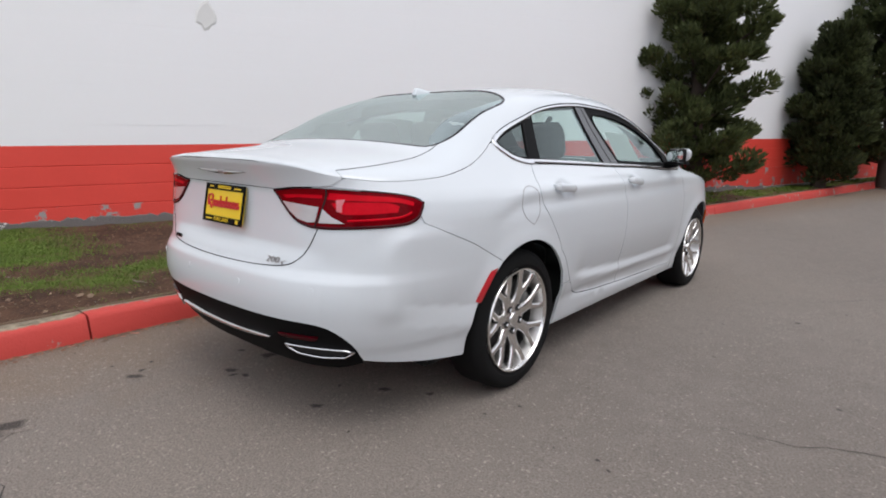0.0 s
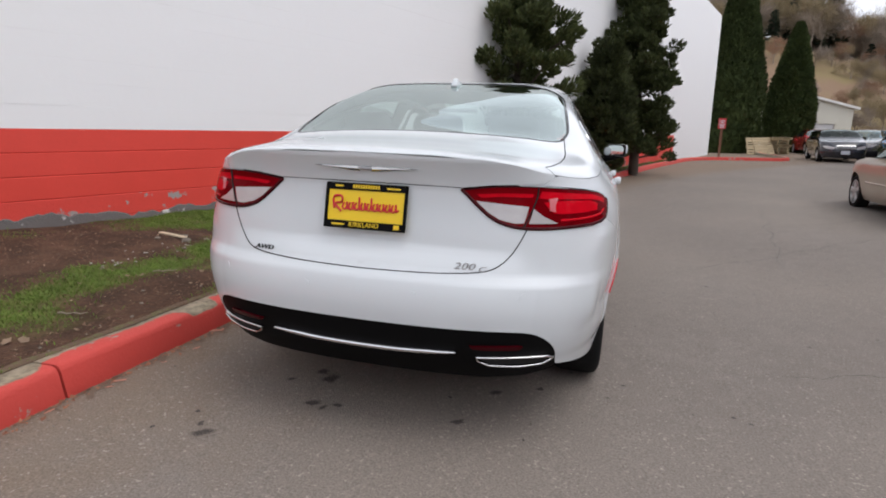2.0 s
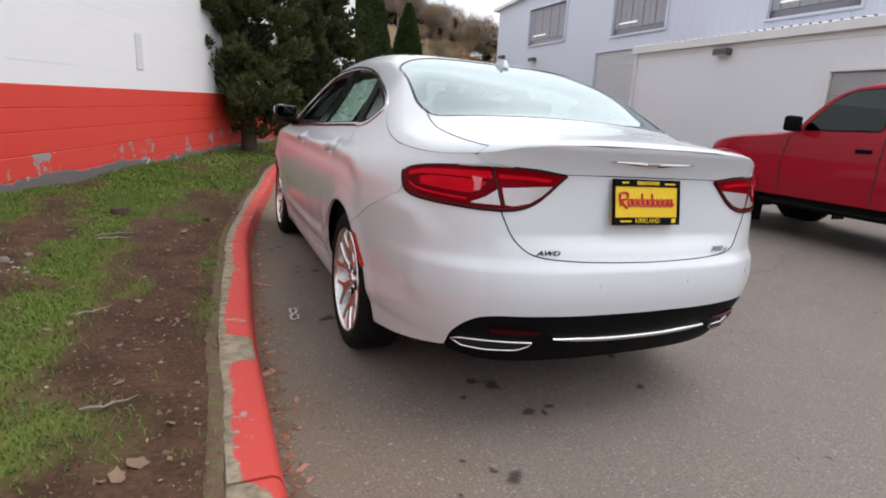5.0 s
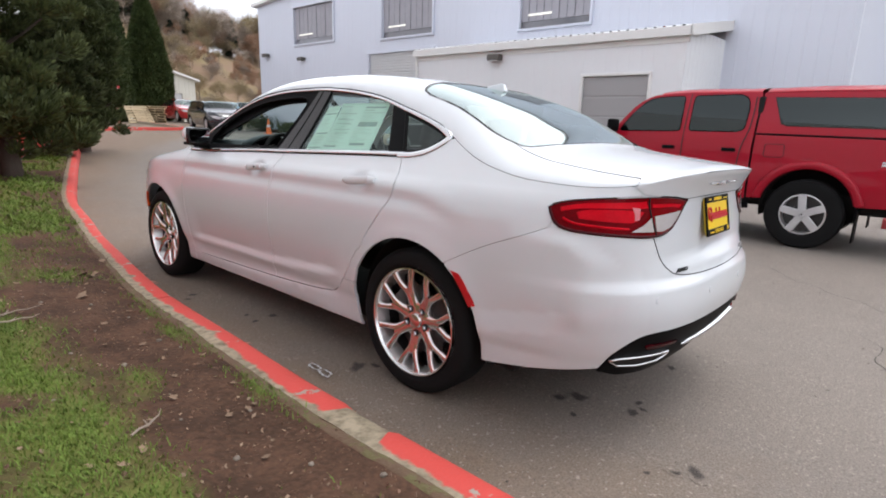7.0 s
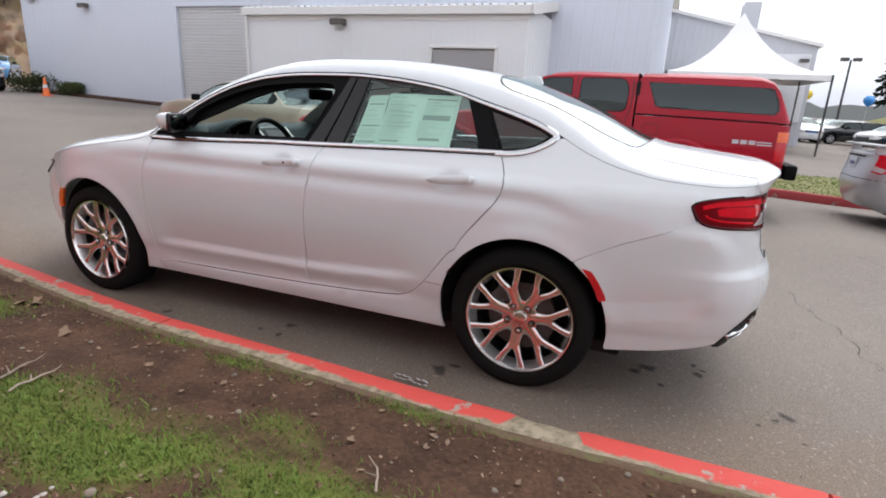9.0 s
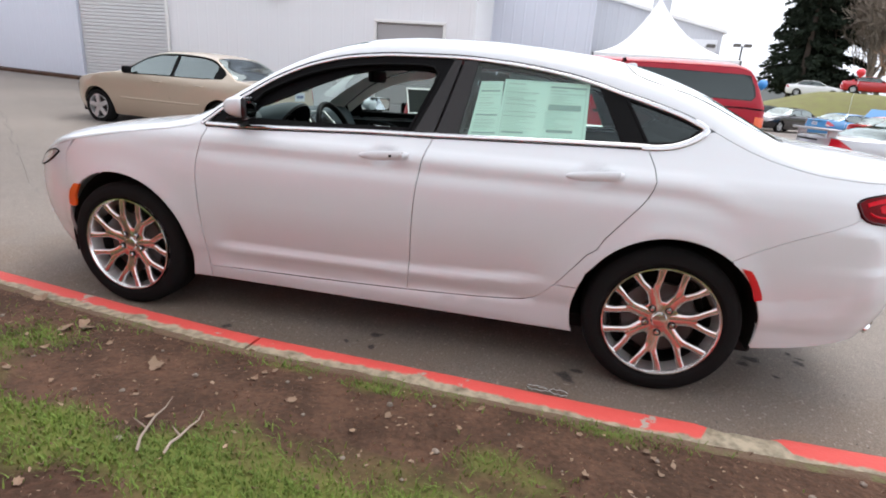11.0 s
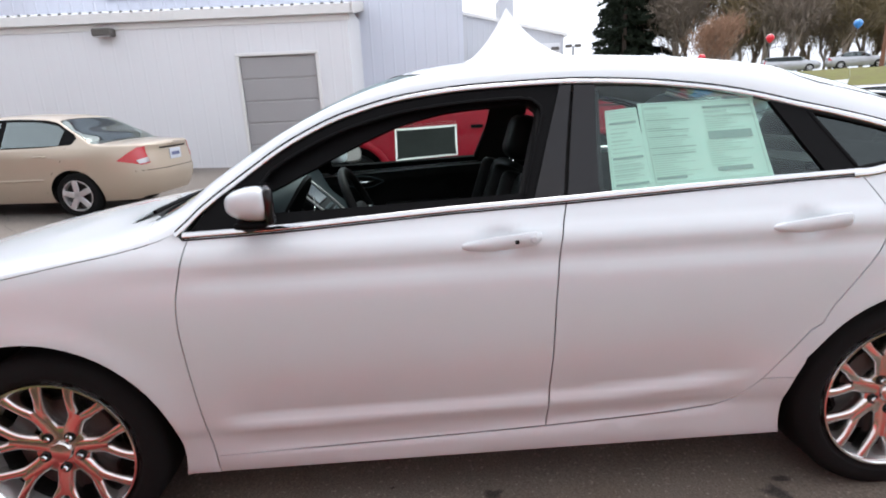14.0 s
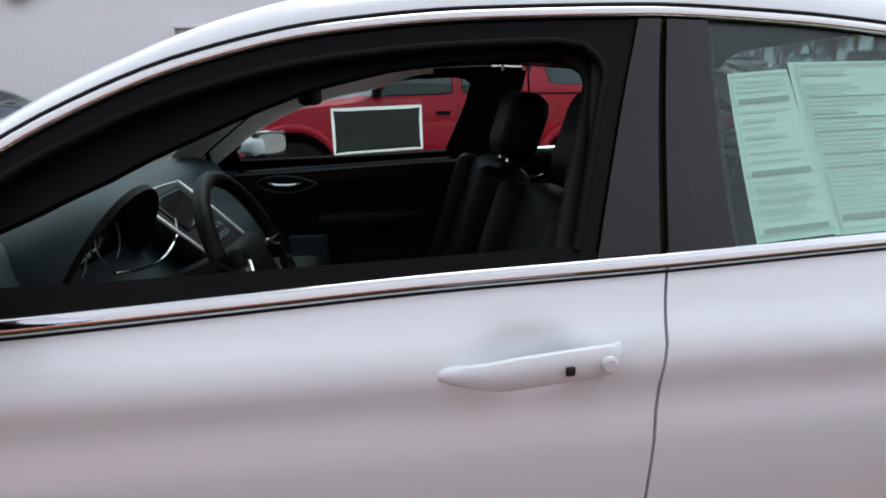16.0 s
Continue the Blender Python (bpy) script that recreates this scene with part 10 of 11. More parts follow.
gs = 0.0016 + 0.006 * dice.uniform(0, 1, (len(gx), 1)) ** 4
gvv = (np.stack([gx, gy, gz], -1)[:, None, :] + (tet[None] + dice.normal(0, 0.25, (len(gx), 4, 3))) * gs[:, None, :]).reshape(-1, 3)
gff = [f for k in (np.arange(len(gx)) * 4).tolist() for f in ((k, k + 1, k + 3), (k + 1, k + 2, k + 3), (k + 2, k, k + 3))]
GRIT = mat("road_grit", (0.33, 0.29, 0.25), 0.9, vary=0.6, scale=9, dark=(0.10, 0.09, 0.08), island=0.7)
tagged(mesh_object("road_grit", gvv, gff, GRIT, smooth=False), "loose grit scattered on the asphalt", "grit", "", "stuff")


# ---------------------------------------------------------------- far things
HILL = masked("hill_scrub", (0.25, 0.16, 0.10), (0.205, 0.158, 0.072), 0.09, 0.45, 0.6, rough=0.95, bump=0.6, base2=(0.10, 0.068, 0.042))
hill_z = lambda x, y: -1.0 + 28.0 * ease((y - 58 - 0.10 * x) / 72) * (0.80 + 0.2 * np.sin(x * 0.055 + 1.0)) + 0.5 * np.sin(x * 0.31) * np.sin(y * 0.27) * ease((y - 70) / 20)
sheet("hill", np.arange(-60, 200, 5.0), np.arange(58, 190, 5.0), hill_z, HILL, "brown and olive scrub hillside", "hill")
first_bare = bare_tree(14, 118, float(hill_z(14, 118)) - 0.3, 9.5, 41, TWIG)
second_bare = bare_tree(30, 122, float(hill_z(30, 122)) - 0.3, 10.5, 42, BUDS, "budding tree with fine olive twigs")
third_bare = bare_tree(44, 120, float(hill_z(44, 120)) - 0.3, 9.0, 43, RUSSET, "small leafless tree with russet twigs")
hg = random.Random(8)
for k in range(330):
    x = hg.uniform(2, 84)
    y = (108 + 32 * hg.random() if k % 2 else 72 + 44 * hg.random()) + 0.10 * x
    src = (first_bare, second_bare, first_bare, third_bare)[k // 2 % 4] if k % 2 else (third_bare, second_bare, third_bare, first_bare)[k // 2 % 4]
    s = hg.uniform(0.7, 1.3) if k % 2 else hg.uniform(0.28, 0.55)
    copy_thing(src, pose(x, y, float(hill_z(x, y)) - 0.3, 0, 0, hg.uniform(0, 360)) @ Matrix.Scale(s, 4))
hill_fir = fir(37.5, 118, float(hill_z(37.5, 118)), 9.0, 2.2, 51, "dark conifer on the hillside")
for x, y, s in ((33, 116, 0.9), (40, 120, 1.5), (37, 124, 1.2), (29, 112, 0.7), (52, 122, 0.8), (60, 118, 0.9), (24, 110, 0.6), (43, 108, 0.55)):
    copy_thing(hill_fir, pose(x, y, float(hill_z(x, y)), 0, 0, x * 7) @ Matrix.Scale(s, 4))

# pale shed across the yard
SHED = mat("cream_metal_siding", (0.62, 0.60, 0.52), 0.6, vary=0.12, scale=1.0)
shed = thing("shed", pose(0, 0, 0), "cream metal shed with a low gable and an open bay", "building")
SY, SX0, SX1 = 45.5, 11.6, 18.7
sz = 0.9
sxm = (SX0 + SX1) / 2
clad_wall("wall", (16.1, SY), (SX0, SY), sz - 0.5, 4.1, SHED, shed, rib=0.01, tops=lambda s: 4.1 + 0.29 * max(0.0, min(16.1 - s - SX0, SX1 - 16.1 + s)))
clad_wall("wall", (SX1, SY), (17.6, SY), sz - 0.5, 4.1, SHED, shed, rib=0.01, tops=lambda s: 4.1 + 0.29 * s)
clad_wall("wall", (17.6, SY), (16.1, SY), 3.0, 4.1, SHED, shed, rib=0.01, tops=lambda s: 4.42 + 0.29 * s)
clad_wall("wall", (SX1, SY + 9), (SX1, SY), sz - 0.5, 4.1, SHED, shed, rib=0.01)
part("door", box((16.85, SY + 0.15, 2.75), (1.5, 0.08, 0.5), 0.01), ROLL, shed, "roller door rolled half up")
part("back_wall", box((sxm, SY + 6, 2.3), (SX1 - SX0, 0.1, 3.6)), GREY_DOOR, shed)
bm = prism([(SX0 - 0.3, 4.0), (sxm, 4.0 + 0.29 * (sxm - SX0 + 0.3)), (SX1 + 0.3, 4.0), (SX1 + 0.3, 4.16), (sxm, 4.16 + 0.29 * (sxm - SX0 + 0.3)), (SX0 - 0.3, 4.16)], SY - 0.3, SY + 9, "y")
part("roof", bm, TRIM_W, shed, "pale metal roof")

# sign on a post, pallets, cone, shrub
WOOD = mat("raw_pallet_wood", (0.52, 0.42, 0.27), 0.8, vary=0.5, scale=5, dark=(0.36, 0.28, 0.17), island=0.3)
POST = mat("brown_post", (0.22, 0.10, 0.06), 0.8, vary=0.4, scale=6)
SIGN_RED = mat("sign_red", (0.55, 0.04, 0.045), 0.5, vary=0.15, scale=5)
sign = thing("sign_post", pose(6.05, 24.98, float(ground_z(6.05, 24.98)) + 0.12, 0, 0, -8), "small red and white sign on a brown wooden post", "sign")
part("post", box((0, 0, 0.72), (0.10, 0.09, 1.44), 0.01), POST, sign)
board = part("board", box((0, -0.055, 1.50), (0.32, 0.012, 0.46), 0.01), SIGN_RED, sign, "red sign board")
for z, w in ((1.62, 0.22), (1.55, 0.16), (1.47, 0.22), (1.40, 0.18), (1.34, 0.2)):
    part("bar", box((0, -0.0635, z), (w, 0.004, 0.032)), PLATE_W, board)


def pallet(m, label="raw wooden pallet"):
    p = thing("pallet", m, label, "pallet", "stacked pallets")
    for x in (-0.55, 0, 0.55):
        part("stringer", box((x, 0, 0.07), (0.045, 1.0, 0.09), 0.004), WOOD, p)
    for k in range(7):
        part("board", box((0, -0.45 + 0.15 * k, 0.125), (1.2, 0.10, 0.018), 0.003), WOOD, p)
    for k in range(3):
        part("board", box((0, -0.42 + 0.42 * k, 0.015), (1.2, 0.10, 0.018), 0.003), WOOD, p)
    return p


pg = random.Random(4)
gz0 = float(ground_z(10.2, 33.0))
pal = pallet(pose(10.5, 33.2, gz0, 0, 0, 10), "raw wooden pallets in an untidy stack")
for k in range(1, 7):
    copy_thing(pal, pose(10.5 + pg.uniform(-0.1, 0.1), 33.2 + pg.uniform(-0.1, 0.1), gz0 + 0.138 * k, 0, 0, 10 + pg.uniform(-9, 9)))
copy_thing(pal, pose(9.65, 32.5, gz0 + 0.42, 62, 0, 25))
copy_thing(pal, pose(9.35, 32.35, gz0 + 0.40, 66, 0, 12))

CONE = mat("orange_cone_plastic", (0.85, 0.17, 0.03), 0.5, vary=0.2, scale=8)
cone = thing("traffic_cone", pose(11.75, 22.5, float(ground_z(11.75, 22.5))), "orange traffic cone with a pale band", "traffic cone")
part("base", box((0, 0, 0.015), (0.36, 0.36, 0.03), 0.008), CONE, cone)
part("cone", add_lathe(bmesh.new(), [(0.14, 0.03), (0.13, 0.06), (0.03, 0.70), (0.02, 0.71), (0.001, 0.71)], "z", 20), CONE, cone, smooth=True)
part("band", add_lathe(bmesh.new(), [(0.093, 0.32), (0.075, 0.44)], "z", 20), PLATE_W, cone, "pale reflective band", smooth=True)


def shrub(x, y, r, tall, seed, label):
    global dice
    dice = np.random.default_rng(seed)
    b = thing("shrub", pose(x, y, float(ground_z(x, y))), label, "shrub", "shrubs by the building")
    cs, ds = [], []
    for _ in range(26):
        c = (dice.normal(0, r * 0.5), dice.normal(0, r * 0.5), tall * dice.uniform(0.2, 0.85))
        p, o = blob_points(c, r * 0.34, 90)
        cs.append(p)
        ds.append(o + [0, 0, 0.5])
    v, f = sprays(np.concatenate(cs), np.concatenate(ds), 0.10, 0.035)
    v[:, 2] = np.maximum(v[:, 2], 0.0)
    mesh_object("leaves", v, f, NEEDLE, b, "dark green leaves", smooth=False)
    for k in range(7):
        a = k * 0.9
        part("stem", tube([(0, 0, -0.05), (math.cos(a) * r * 0.3, math.sin(a) * r * 0.3, tall * 0.45), (math.cos(a) * r * 0.5, math.sin(a) * r * 0.5, tall * 0.8)], [0.02, 0.014, 0.005], 5), BARK, b)
    return b


shrub(12.6, 24.7, 0.75, 0.75, 61, "low dark shrub at the building's corner")
shrub(13.05, 22.9, 0.45, 0.45, 62, "low dark shrub against the metal wall")
# strip of rough ground along the building's foot, edged with a low kerb
part_bm = prism([(12.95, 0.0), (13.5, 0.0), (13.5, 0.10), (12.95, 0.08)], 11.7, 25.9, "y")
for v in part_bm.verts:
    v.co.z += float(ground_z(v.co.x, v.co.y))
tagged(part("planting_strip", part_bm, SOIL), "narrow strip of bare soil along the metal wall", "ground", "", "structure")

# ---------------------------------------------------------------- island, tent and buildings beyond the pickup
ISLE = [(7.28, -1.2), (7.33, -2.1), (7.60, -3.3), (7.95, -4.6), (8.5, -6.5), (9.3, -9.0)]
isle_k = spline(ISLE, 0.2)
far_kerb = thing("far_kerb", pose(0, 0, 0), "low red-painted kerb round a grass island", "kerb", kind="structure")
bm = bmesh.new()
rows = []
for i, p in enumerate(isle_k):
    a_, b_ = np.array(isle_k[max(i - 1, 0)]), np.array(isle_k[min(i + 1, len(isle_k) - 1)])
    d_ = (b_ - a_) / np.linalg.norm(b_ - a_)
    n_ = np.array([-d_[1] * -1, d_[0] * -1])
    n_ = np.array([d_[1], -d_[0]]) if d_[1] > 0 else np.array([-d_[1], d_[0]])
    z_ = float(ground_z(p[0], p[1]))
    rows.append([bm.verts.new((p[0] + n_[0] * o, p[1] + n_[1] * o, z_ + h)) for o, h in ((-0.03, -0.05), (-0.02, 0.0), (0.0, 0.12), (0.02, 0.14), (0.13, 0.14), (0.15, 0.12), (0.15, -0.05))])
for r0, r1 in zip(rows, rows[1:]):
    for k in range(6):
        bm.faces.new((r0[k], r0[k + 1], r1[k + 1], r1[k]))
bm.faces.new(rows[0])
bm.faces.new(rows[-1][::-1])
bmesh.ops.recalc_face_normals(bm, faces=bm.faces[:])
part("kerb_stone", bm, masked("dull_red_kerb_paint", (0.30, 0.030, 0.032), (0.20, 0.16, 0.13), 5.0, 0.62, 0.66, rough=0.8, bump=0.3), far_kerb, smooth=True, sharp=50)
TURF = mat("island_turf", (0.20, 0.235, 0.050), 0.9, vary=0.8, scale=1.5, dark=(0.14, 0.12, 0.050), bump=0.8, bump_scale=60)
iv, ifc = [], []
for p in isle_k:
    for k in range(12):
        x = p[0] + 0.13 + 4.6 * k / 11
        iv.append((x, p[1], float(ground_z(x, p[1])) + 0.125 + 0.02 * noise.noise(Vector((x, p[1], 4))) - (0.14 if k == 11 else 0)))
ifc = [(i * 12 + j, (i + 1) * 12 + j, (i + 1) * 12 + j + 1, i * 12 + j + 1) for i in range(len(isle_k) - 1) for j in range(11)]
tagged(mesh_object("grass_island", iv, ifc, TURF), "grass island behind a red kerb", "ground", "", "structure")
dice = np.random.default_rng(71)
sp = np.stack([dice.uniform(0, 1, 9000), dice.uniform(0, 1, 9000)], -1)
iy = -1.3 - 7.0 * sp[:, 1]
ix = np.interp(-iy, [-p[1] for p in isle_k], [p[0] for p in isle_k]) + 0.2 + 4.2 * sp[:, 0]
iz = np.array([float(ground_z(x, y)) for x, y in zip(ix, iy)]) + 0.115
bv, bf = sprays(np.stack([ix, iy, iz], -1), np.array([0, 0, 1.0]) + dice.normal(0, 0.6, (9000, 3)), 0.035, 0.018)
tagged(mesh_object("island_grass", bv, bf, GRASS, smooth=False), "short grass on the island", "grass", "", "stuff")

CANVAS = mat("white_canvas", (0.84, 0.83, 0.82), 0.7, vary=0.06, scale=1.5)
tent = thing("tent", pose(0, 0, 0), "white high-peaked canvas tent on thin poles", "tent")
TC, PK = [(22.4, -0.1), (28.4, -0.1), (28.4, -6.0), (22.4, -6.0)], Vector((25.4, -2.85, 5.35))
eave = 2.72
bm = bmesh.new()
rows = []
for k in range(32):
    e_, f_ = divmod(k, 8)
    a_, b_ = Vector((*TC[e_], eave)), Vector((*TC[(e_ + 1) % 4], eave))
    edge_p = a_.lerp(b_, f_ / 8)
    col = []
    for j in range(12):
        t = j / 11
        p = edge_p.lerp(PK, t)
        p.z = eave + (PK.z - eave) * (0.22 * t + 0.78 * t ** 2.4)
        col.append(bm.verts.new(p))
    rows.append(col)
for k in range(32):
    r0, r1 = rows[k], rows[(k + 1) % 32]
    for j in range(11):
        bm.faces.new((r0[j], r1[j], r1[j + 1], r0[j + 1]))
bmesh.ops.recalc_face_normals(bm, faces=bm.faces[:])
part("canopy", bm, CANVAS, tent, "swept white canvas roof", smooth=True)
for e_ in range(4):
    a_, b_ = Vector((*TC[e_], eave)), Vector((*TC[(e_ + 1) % 4], eave))
    bm = bmesh.new()
    pr = None
    for k in range(25):
        p = a_.lerp(b_, k / 24)
        cur = (bm.verts.new(p), bm.verts.new(p + Vector((0, 0, -0.20 - 0.02 * abs(math.sin(k * math.pi / 4))))))
        if pr:
            bm.faces.new((pr[0], pr[1], cur[1], cur[0]))
        pr = cur
    part("valance", bm, CANVAS, tent, "narrow white valance")
    part("pole", tube([(a_.x, a_.y, float(ground_z(a_.x, a_.y))), (a_.x, a_.y, eave)], 0.04, 8), STEEL, tent, "thin metal pole")

GREY_HALL = mat("grey_hall_siding", (0.50, 0.51, 0.54), 0.6, vary=0.1, scale=0.8, dark=(0.44, 0.45, 0.48))
hall = thing("hall", pose(0, 0, 0), "pale grey hall with a falling roofline and stepped parapet", "building")
HX = 29.2
clad_wall("wall", (HX, 0.15), (HX, -6.6), -0.6, 6.0, GREY_HALL, hall, rib=0.015, tops=lambda s: 5.95 - 0.235 * s)
clad_wall("wall", (HX, -6.6), (HX + 14, -6.6), -0.6, 4.35, GREY_HALL, hall, rib=0.015)
bm = prism([(0.2, 5.92), (-6.75, 4.32), (-6.75, 4.47), (0.2, 6.07)], HX - 0.22, HX + 14, "x")
part("roof", bm, TRIM_W, hall, "pale roof edge")
part("roof_box", box((HX + 0.9, -3.5, 5.75), (1.6, 0.75, 1.3), 0.02), GREY_HALL, hall, "boxy roof vent")
part("bay", box((HX + 0.0, -5.45, 2.4), (0.14, 1.9, 3.2), 0.02), CLAD_W, hall, "pale shutter")
wall_pack(hall, (HX, -6.1, 3.7))
wall_pack(hall, (13.9, 0.12, 4.6))

pole = thing("street_lamp", pose(50.0, -12.85, float(ground_z(50, -12.85))), "car park lamp post with a double head", "street lamp")
part("pole", tube([(0, 0, -0.1), (0, 0, 5.9)], [0.10, 0.07], 8), STEEL, pole)
for s in (-1, 1):
    h_ = part("lamp_head", box((0, s * 0.42, 5.95), (0.5, 0.55, 0.26), 0.05), LAMP_BODY, pole, "dark box lamp head")
    part("lens", box((0, s * 0.42, 5.81), (0.4, 0.44, 0.02)), CLEAR_LENS, h_)

# ---------------------------------------------------------------- lot, bank and trees beyond it
bank_o, bank_d = Vector((51.5, -14.0, 0)), Vector((-0.447, -0.894, 0))
bank_n = Vector((0.894, -0.447, 0))
nu, nv = 60, 14
bv = []
for i in range(nu):
    for j in range(nv):
        u = -6 + i * 1.3
        w = -7 + j * 1.0 if j < 11 else 3 + (j - 10) * 16
        p = bank_o + bank_d * u + bank_n * w
        lift = 3.1 * float(ease((w + 7) / 9.5)) * float(ease((u + 5) / 12))
        bv.append((p.x, p.y, float(ground_z(min(p.x, 60), max(p.y, -40))) - 0.05 + lift + 0.1 * noise.noise(Vector((u * 0.4, w * 0.4, 0)))))
bf = [(i * nv + j, (i + 1) * nv + j, (i + 1) * nv + j + 1, i * nv + j + 1) for i in range(nu - 1) for j in range(nv - 1)]
tagged(mesh_object("bank", bv, bf, TURF), "mown grass bank above the car lot", "ground", "", "structure")


def bank_point(u, w):
    p = bank_o + bank_d * u + bank_n * w
    lift = 3.1 * float(ease((w + 7) / 9.5)) * float(ease((u + 5) / 12))
    return p.x, p.y, float(ground_z(min(p.x, 60), max(p.y, -40))) - 0.05 + lift


f1 = fir(66, -23.4, -0.6, 24, 4.2, 81)
f2 = copy_thing(f1, pose(69, -26.8, -0.6, 0, 0, 80) @ Matrix.Scale(1.08, 4))
f3 = copy_thing(f1, pose(72, -24.5, -0.6, 0, 0, 200) @ Matrix.Scale(0.92, 4))
b1 = bare_tree(66, -30, 1.8, 15, 91, TWIG, twig=0.9)
b2 = bare_tree(64, -36, 2.2, 17, 92, BUDS, "budding tree with fine olive twigs", twig=0.9)
for k, (x, y, s, src) in enumerate(((60, -37, 0.85, b1), (58, -44, 1.0, b2), (66, -41, 1.1, b1), (55, -49, 0.9, b1), (70, -33, 1.0, b2), (51, -55, 1.1, b2), (62, -48, 1.1, b1), (45, -58, 1.0, b1), (39, -60, 1.05, b2), (33, -64, 1.0, b1))):
    copy_thing(src, pose(x, y, 1.9, 0, 0, k * 67) @ Matrix.Scale(s, 4))
wg = random.Random(19)
for k in range(40):
    u = wg.uniform(7, 66)
    w = wg.uniform(12, 34)
    px, py, pz = bank_point(u, w)
    copy_thing((b1, b2)[k % 2], pose(px, py, pz - 0.3, 0, 0, wg.uniform(0, 360)) @ Matrix.Scale(wg.uniform(0.55, 1.0), 4))
bx_, by_, bz_ = bank_point(11.0, -4.5)
bare_tree(bx_, by_, bz_, 8.0, 95, RUSSET, "slim leafless tree with russet twigs on the bank", 0.26, 0.6)
cx_, cy_, cz_ = bank_point(24, 3.0)
up_pole = thing("utility_pole", pose(cx_, cy_, cz_ - 0.1), "tall brown wooden utility pole", "utility pole")
part("pole", tube([(0, 0, 0), (0, 0, 11)], [0.17, 0.12], 8), POST, up_pole)
part("cross_arm", box((0, 0, 10.2), (0.12, 2.2, 0.12), 0.01), POST, up_pole)
# distant tree line right round the horizon, haze put into its colour
LINE = mat("hazed_distant_trees", (0.21, 0.22, 0.21), 1.0, vary=0.6, scale=0.05, dark=(0.15, 0.16, 0.15))
lv, lf = [], []
for i in range(361):
    a = 2 * math.pi * i / 360
    top = 5 + 3 * noise.noise(Vector((math.cos(a) * 9, math.sin(a) * 9, 0))) + 3 * noise.noise(Vector((math.cos(a) * 40, math.sin(a) * 40, 2)))
    lv += [(300 * math.cos(a), 300 * math.sin(a), -4), (304 * math.cos(a), 304 * math.sin(a), max(3.0, top))]
lf = [(2 * i, 2 * i + 1, 2 * i + 3, 2 * i + 2) for i in range(360)]
tagged(mesh_object("backdrop", lv, lf, LINE), "distant low line of trees", "backdrop", "", "structure")

# parked cars
NAVY = mat("navy_paint", (0.018, 0.022, 0.035), 0.25, coat=1.0, vary=0.2, scale=3)
BLACK_P = mat("black_car_paint", (0.012, 0.012, 0.014), 0.25, coat=1.0, vary=0.2, scale=3)
WHITE_P = mat("plain_white_paint", (0.76, 0.76, 0.76), 0.3, coat=1.0, vary=0.05, scale=3)
BLUE_P = mat("bright_blue_paint", (0.06, 0.26, 0.55), 0.25, coat=1.0, vary=0.15, scale=3)
RED_P = mat("bright_red_paint", (0.48, 0.018, 0.025), 0.25, coat=1.0, vary=0.15, scale=3)
van = plain_car("dark_van", "dark navy people carrier parked facing the drive", on_ground(11.45, 28.2, 171), NAVY, k=1.0, wagon=True, dark_glass=True, step=0.07)
part("grille", box((0, 3.60, 0.66), (0.72, 0.08, 0.16), 0.02), CHROME, van, "upright grille with bright bars")
part("number_plate", box((0, 3.68, 0.44), (0.31, 0.02, 0.15), 0.004), PLATE_W, van)
lot_saloon = plain_car("parked_saloon", "white saloon parked in the lot", on_ground(24.8, 50.5, 120), WHITE_P, k=1.0, step=0.09)


def lot_car(src, old, paint, label, x, y, yaw, z=None):
    m = on_ground(x, y, yaw)
    if z is not None:
        m.translation.z = z
    c = copy_thing(src, m)
    tagged(c, label, "car", "cars parked in the lot")
    return repaint(c, old, paint)


lot_car(lot_saloon, WHITE_P, SILVER, "silver saloon parked in the yard", 22.3, 49.5, 120)
lot_car(lot_saloon, WHITE_P, RED_P, "red saloon parked in the yard", 13.3, 36.5, 175)
lot_car(van, NAVY, BLUE_P, "blue van parked by the metal building", 17.2, 34.5, 140)
lot_car(lot_saloon, WHITE_P, BLACK_P, "black saloon parked by the metal building", 14.6, 32.0, 150)
lot_car(van, NAVY, WHITE_P, "white off-roader facing the drive", 38.4, -7.6, 100)
lot_car(lot_saloon, WHITE_P, RED_P, "dark red saloon in the lot", 48.5, -9.3, 60)
lot_car(lot_saloon, WHITE_P, SILVER, "silver saloon in the lot", 45.0, -9.9, 60)
lot_car(lot_saloon, WHITE_P, BLACK_P, "black saloon in the lot", 42.6, -11.0, 60)
lot_car(van, NAVY, BLACK_P, "black people carrier in the lot", 37.5, -11.7, 20)
blue_car = lot_car(lot_saloon, WHITE_P, BLUE_P, "bright blue coupe with its bonnet raised", 29.0, -12.5, 205)
red_car = lot_car(lot_saloon, WHITE_P, RED_P, "bright red saloon with its bonnet raised", 24.5, -12.5, 210)
dark_car = lot_car(lot_saloon, WHITE_P, BLACK_P, "dark grey saloon in the lot", 34.5, -13.0, 35)
silver_suv = lot_car(van, NAVY, SILVER, "silver estate car in the lot", 11.2, -9.2, 195)
pale_car = lot_car(lot_saloon, WHITE_P, WHITE_P, "white saloon with its bonnet raised", 21.0, -14.5, 210)
for c, p in ((blue_car, BLUE_P), (red_car, RED_P), (pale_car, WHITE_P)):
    part("raised_bonnet", box((0, 0, 0), (1.35, 1.05, 0.03), 0.012, pose(0, 2.72, 1.34, 52, 0, 0)), p, c, "raised bonnet lid")
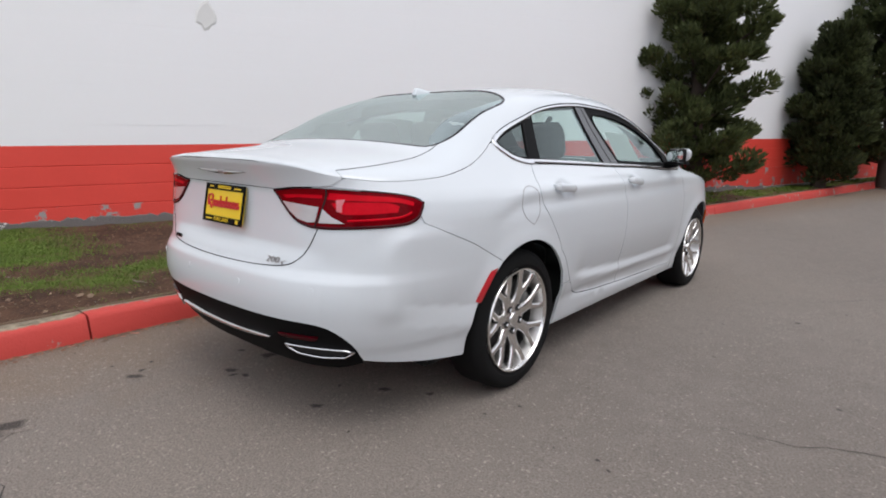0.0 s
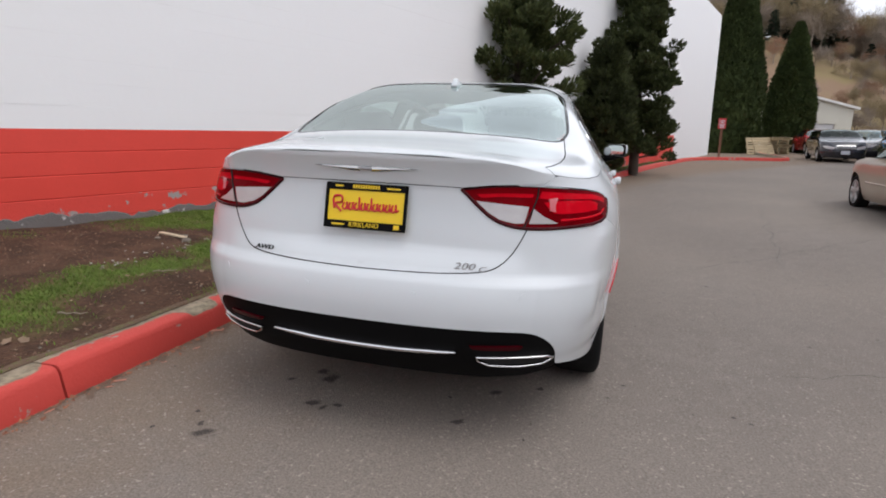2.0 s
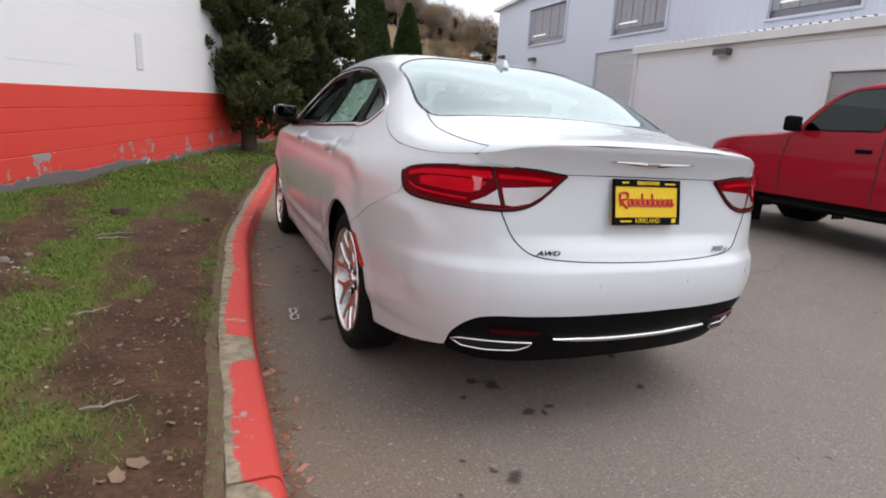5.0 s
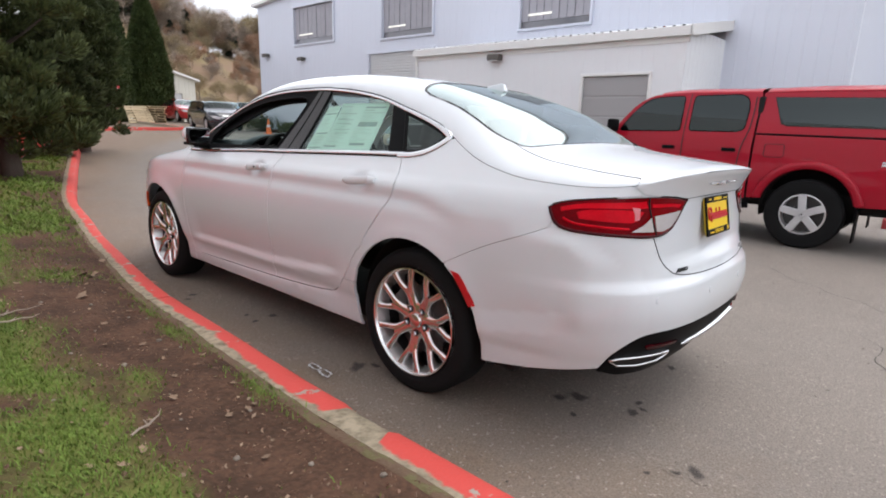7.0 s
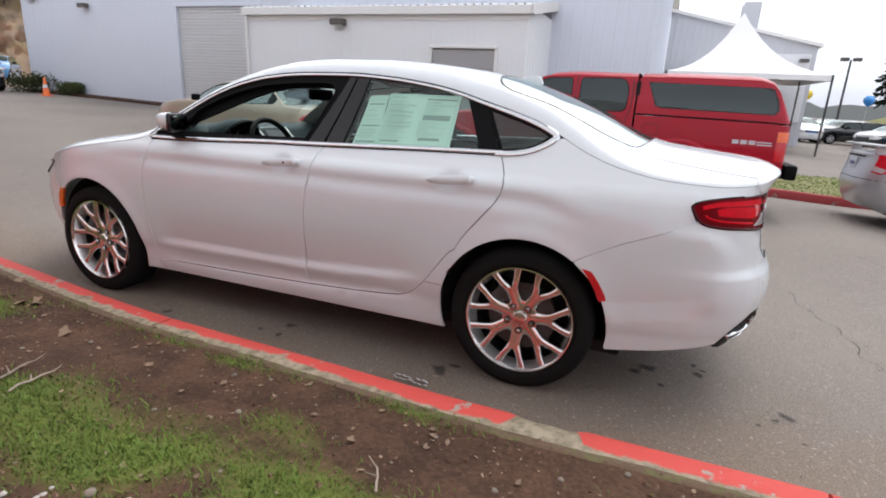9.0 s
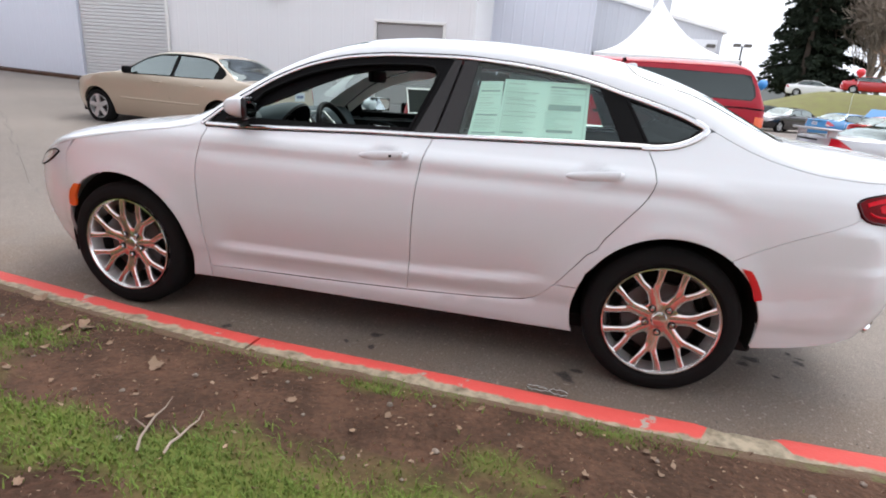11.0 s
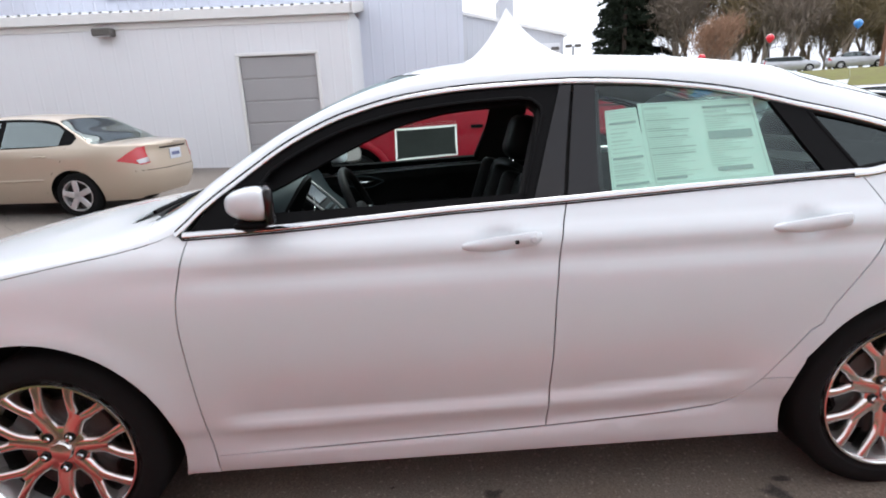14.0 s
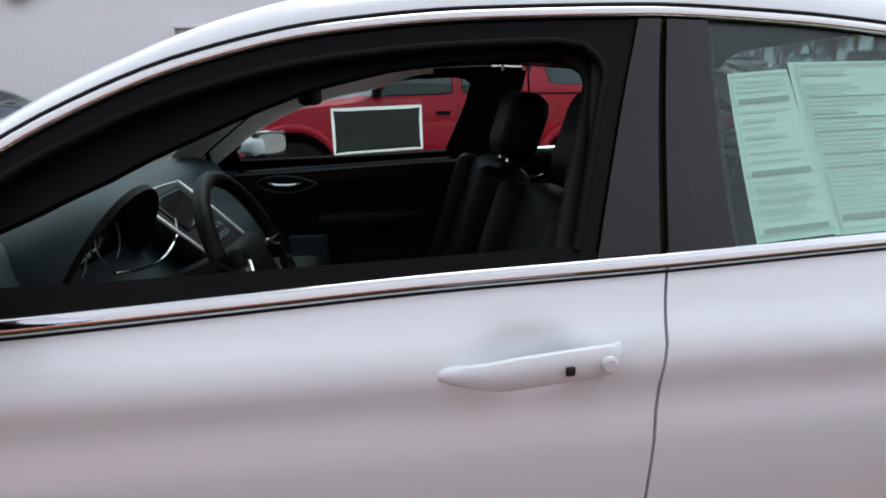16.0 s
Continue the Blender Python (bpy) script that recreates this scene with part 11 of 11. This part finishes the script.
for k, (u, src, old, paint, lab) in enumerate(((3.5, lot_saloon, WHITE_P, WHITE_P, "white saloon parked along the bank"), (7.6, lot_saloon, WHITE_P, RED_P, "red saloon parked along the bank"), (11.5, van, NAVY, WHITE_P, "white van parked along the bank"),
                                               (16.5, van, NAVY, SILVER, "silver estate parked along the bank"), (21.5, lot_saloon, WHITE_P, SILVER, "silver saloon parked along the bank"), (26.5, van, NAVY, BLACK_P, "black van parked along the bank"),
                                               (31.5, lot_saloon, WHITE_P, WHITE_P, "white saloon parked along the bank"), (36.5, lot_saloon, WHITE_P, BLUE_P, "blue saloon parked along the bank"))):
    px, py, pz = bank_point(u, 5.5)
    m = pose(px, py, pz + 0.05, 0, 0, 153)
    c = copy_thing(src, m)
    tagged(c, lab, "car", "cars parked along the bank")
    repaint(c, old, paint)


def balloon(x, y, z, r, material, label):
    b = thing("balloon", pose(x, y, z), label, "balloon", "balloons over the car lot")
    part("skin", add_lathe(bmesh.new(), [(0.012, -r * 1.26), (r * 0.10, -r * 1.16), (r * 0.62, -r * 0.78), (r * 0.95, -r * 0.25), (r, r * 0.1), (r * 0.86, r * 0.55), (r * 0.5, r * 0.88), (0.001, r)], "z", 20), material, b, smooth=True)
    part("string", tube([(0, 0, -r * 1.2), (0.05, 0.02, -r - 0.6), (0.0, 0.0, float(ground_z(x, y)) - z)], 0.004, 4), PLATE_W, b)


BAL_R = mat("red_balloon_rubber", (0.75, 0.02, 0.035), 0.25, coat=0.5, vary=0.1, scale=5)
BAL_B = mat("blue_balloon_rubber", (0.04, 0.25, 0.62), 0.25, coat=0.5, vary=0.1, scale=5)
BAL_Y = mat("yellow_balloon_rubber", (0.75, 0.55, 0.04), 0.25, coat=0.5, vary=0.1, scale=5)
balloon(14.2, -8.85, 2.62, 0.115, BAL_R, "red balloon on a string")
balloon(15.1, -7.3, 2.2, 0.115, BAL_R, "red balloon tied over a parked car")
balloon(34.0, -10.4, 2.1, 0.28, BAL_B, "blue balloon on a string")
balloon(31.0, -6.9, 2.2, 0.25, BAL_Y, "yellow balloon on a string")
balloon(13.5, -10.9, 2.85, 0.115, BAL_B, "blue balloon over parked cars")
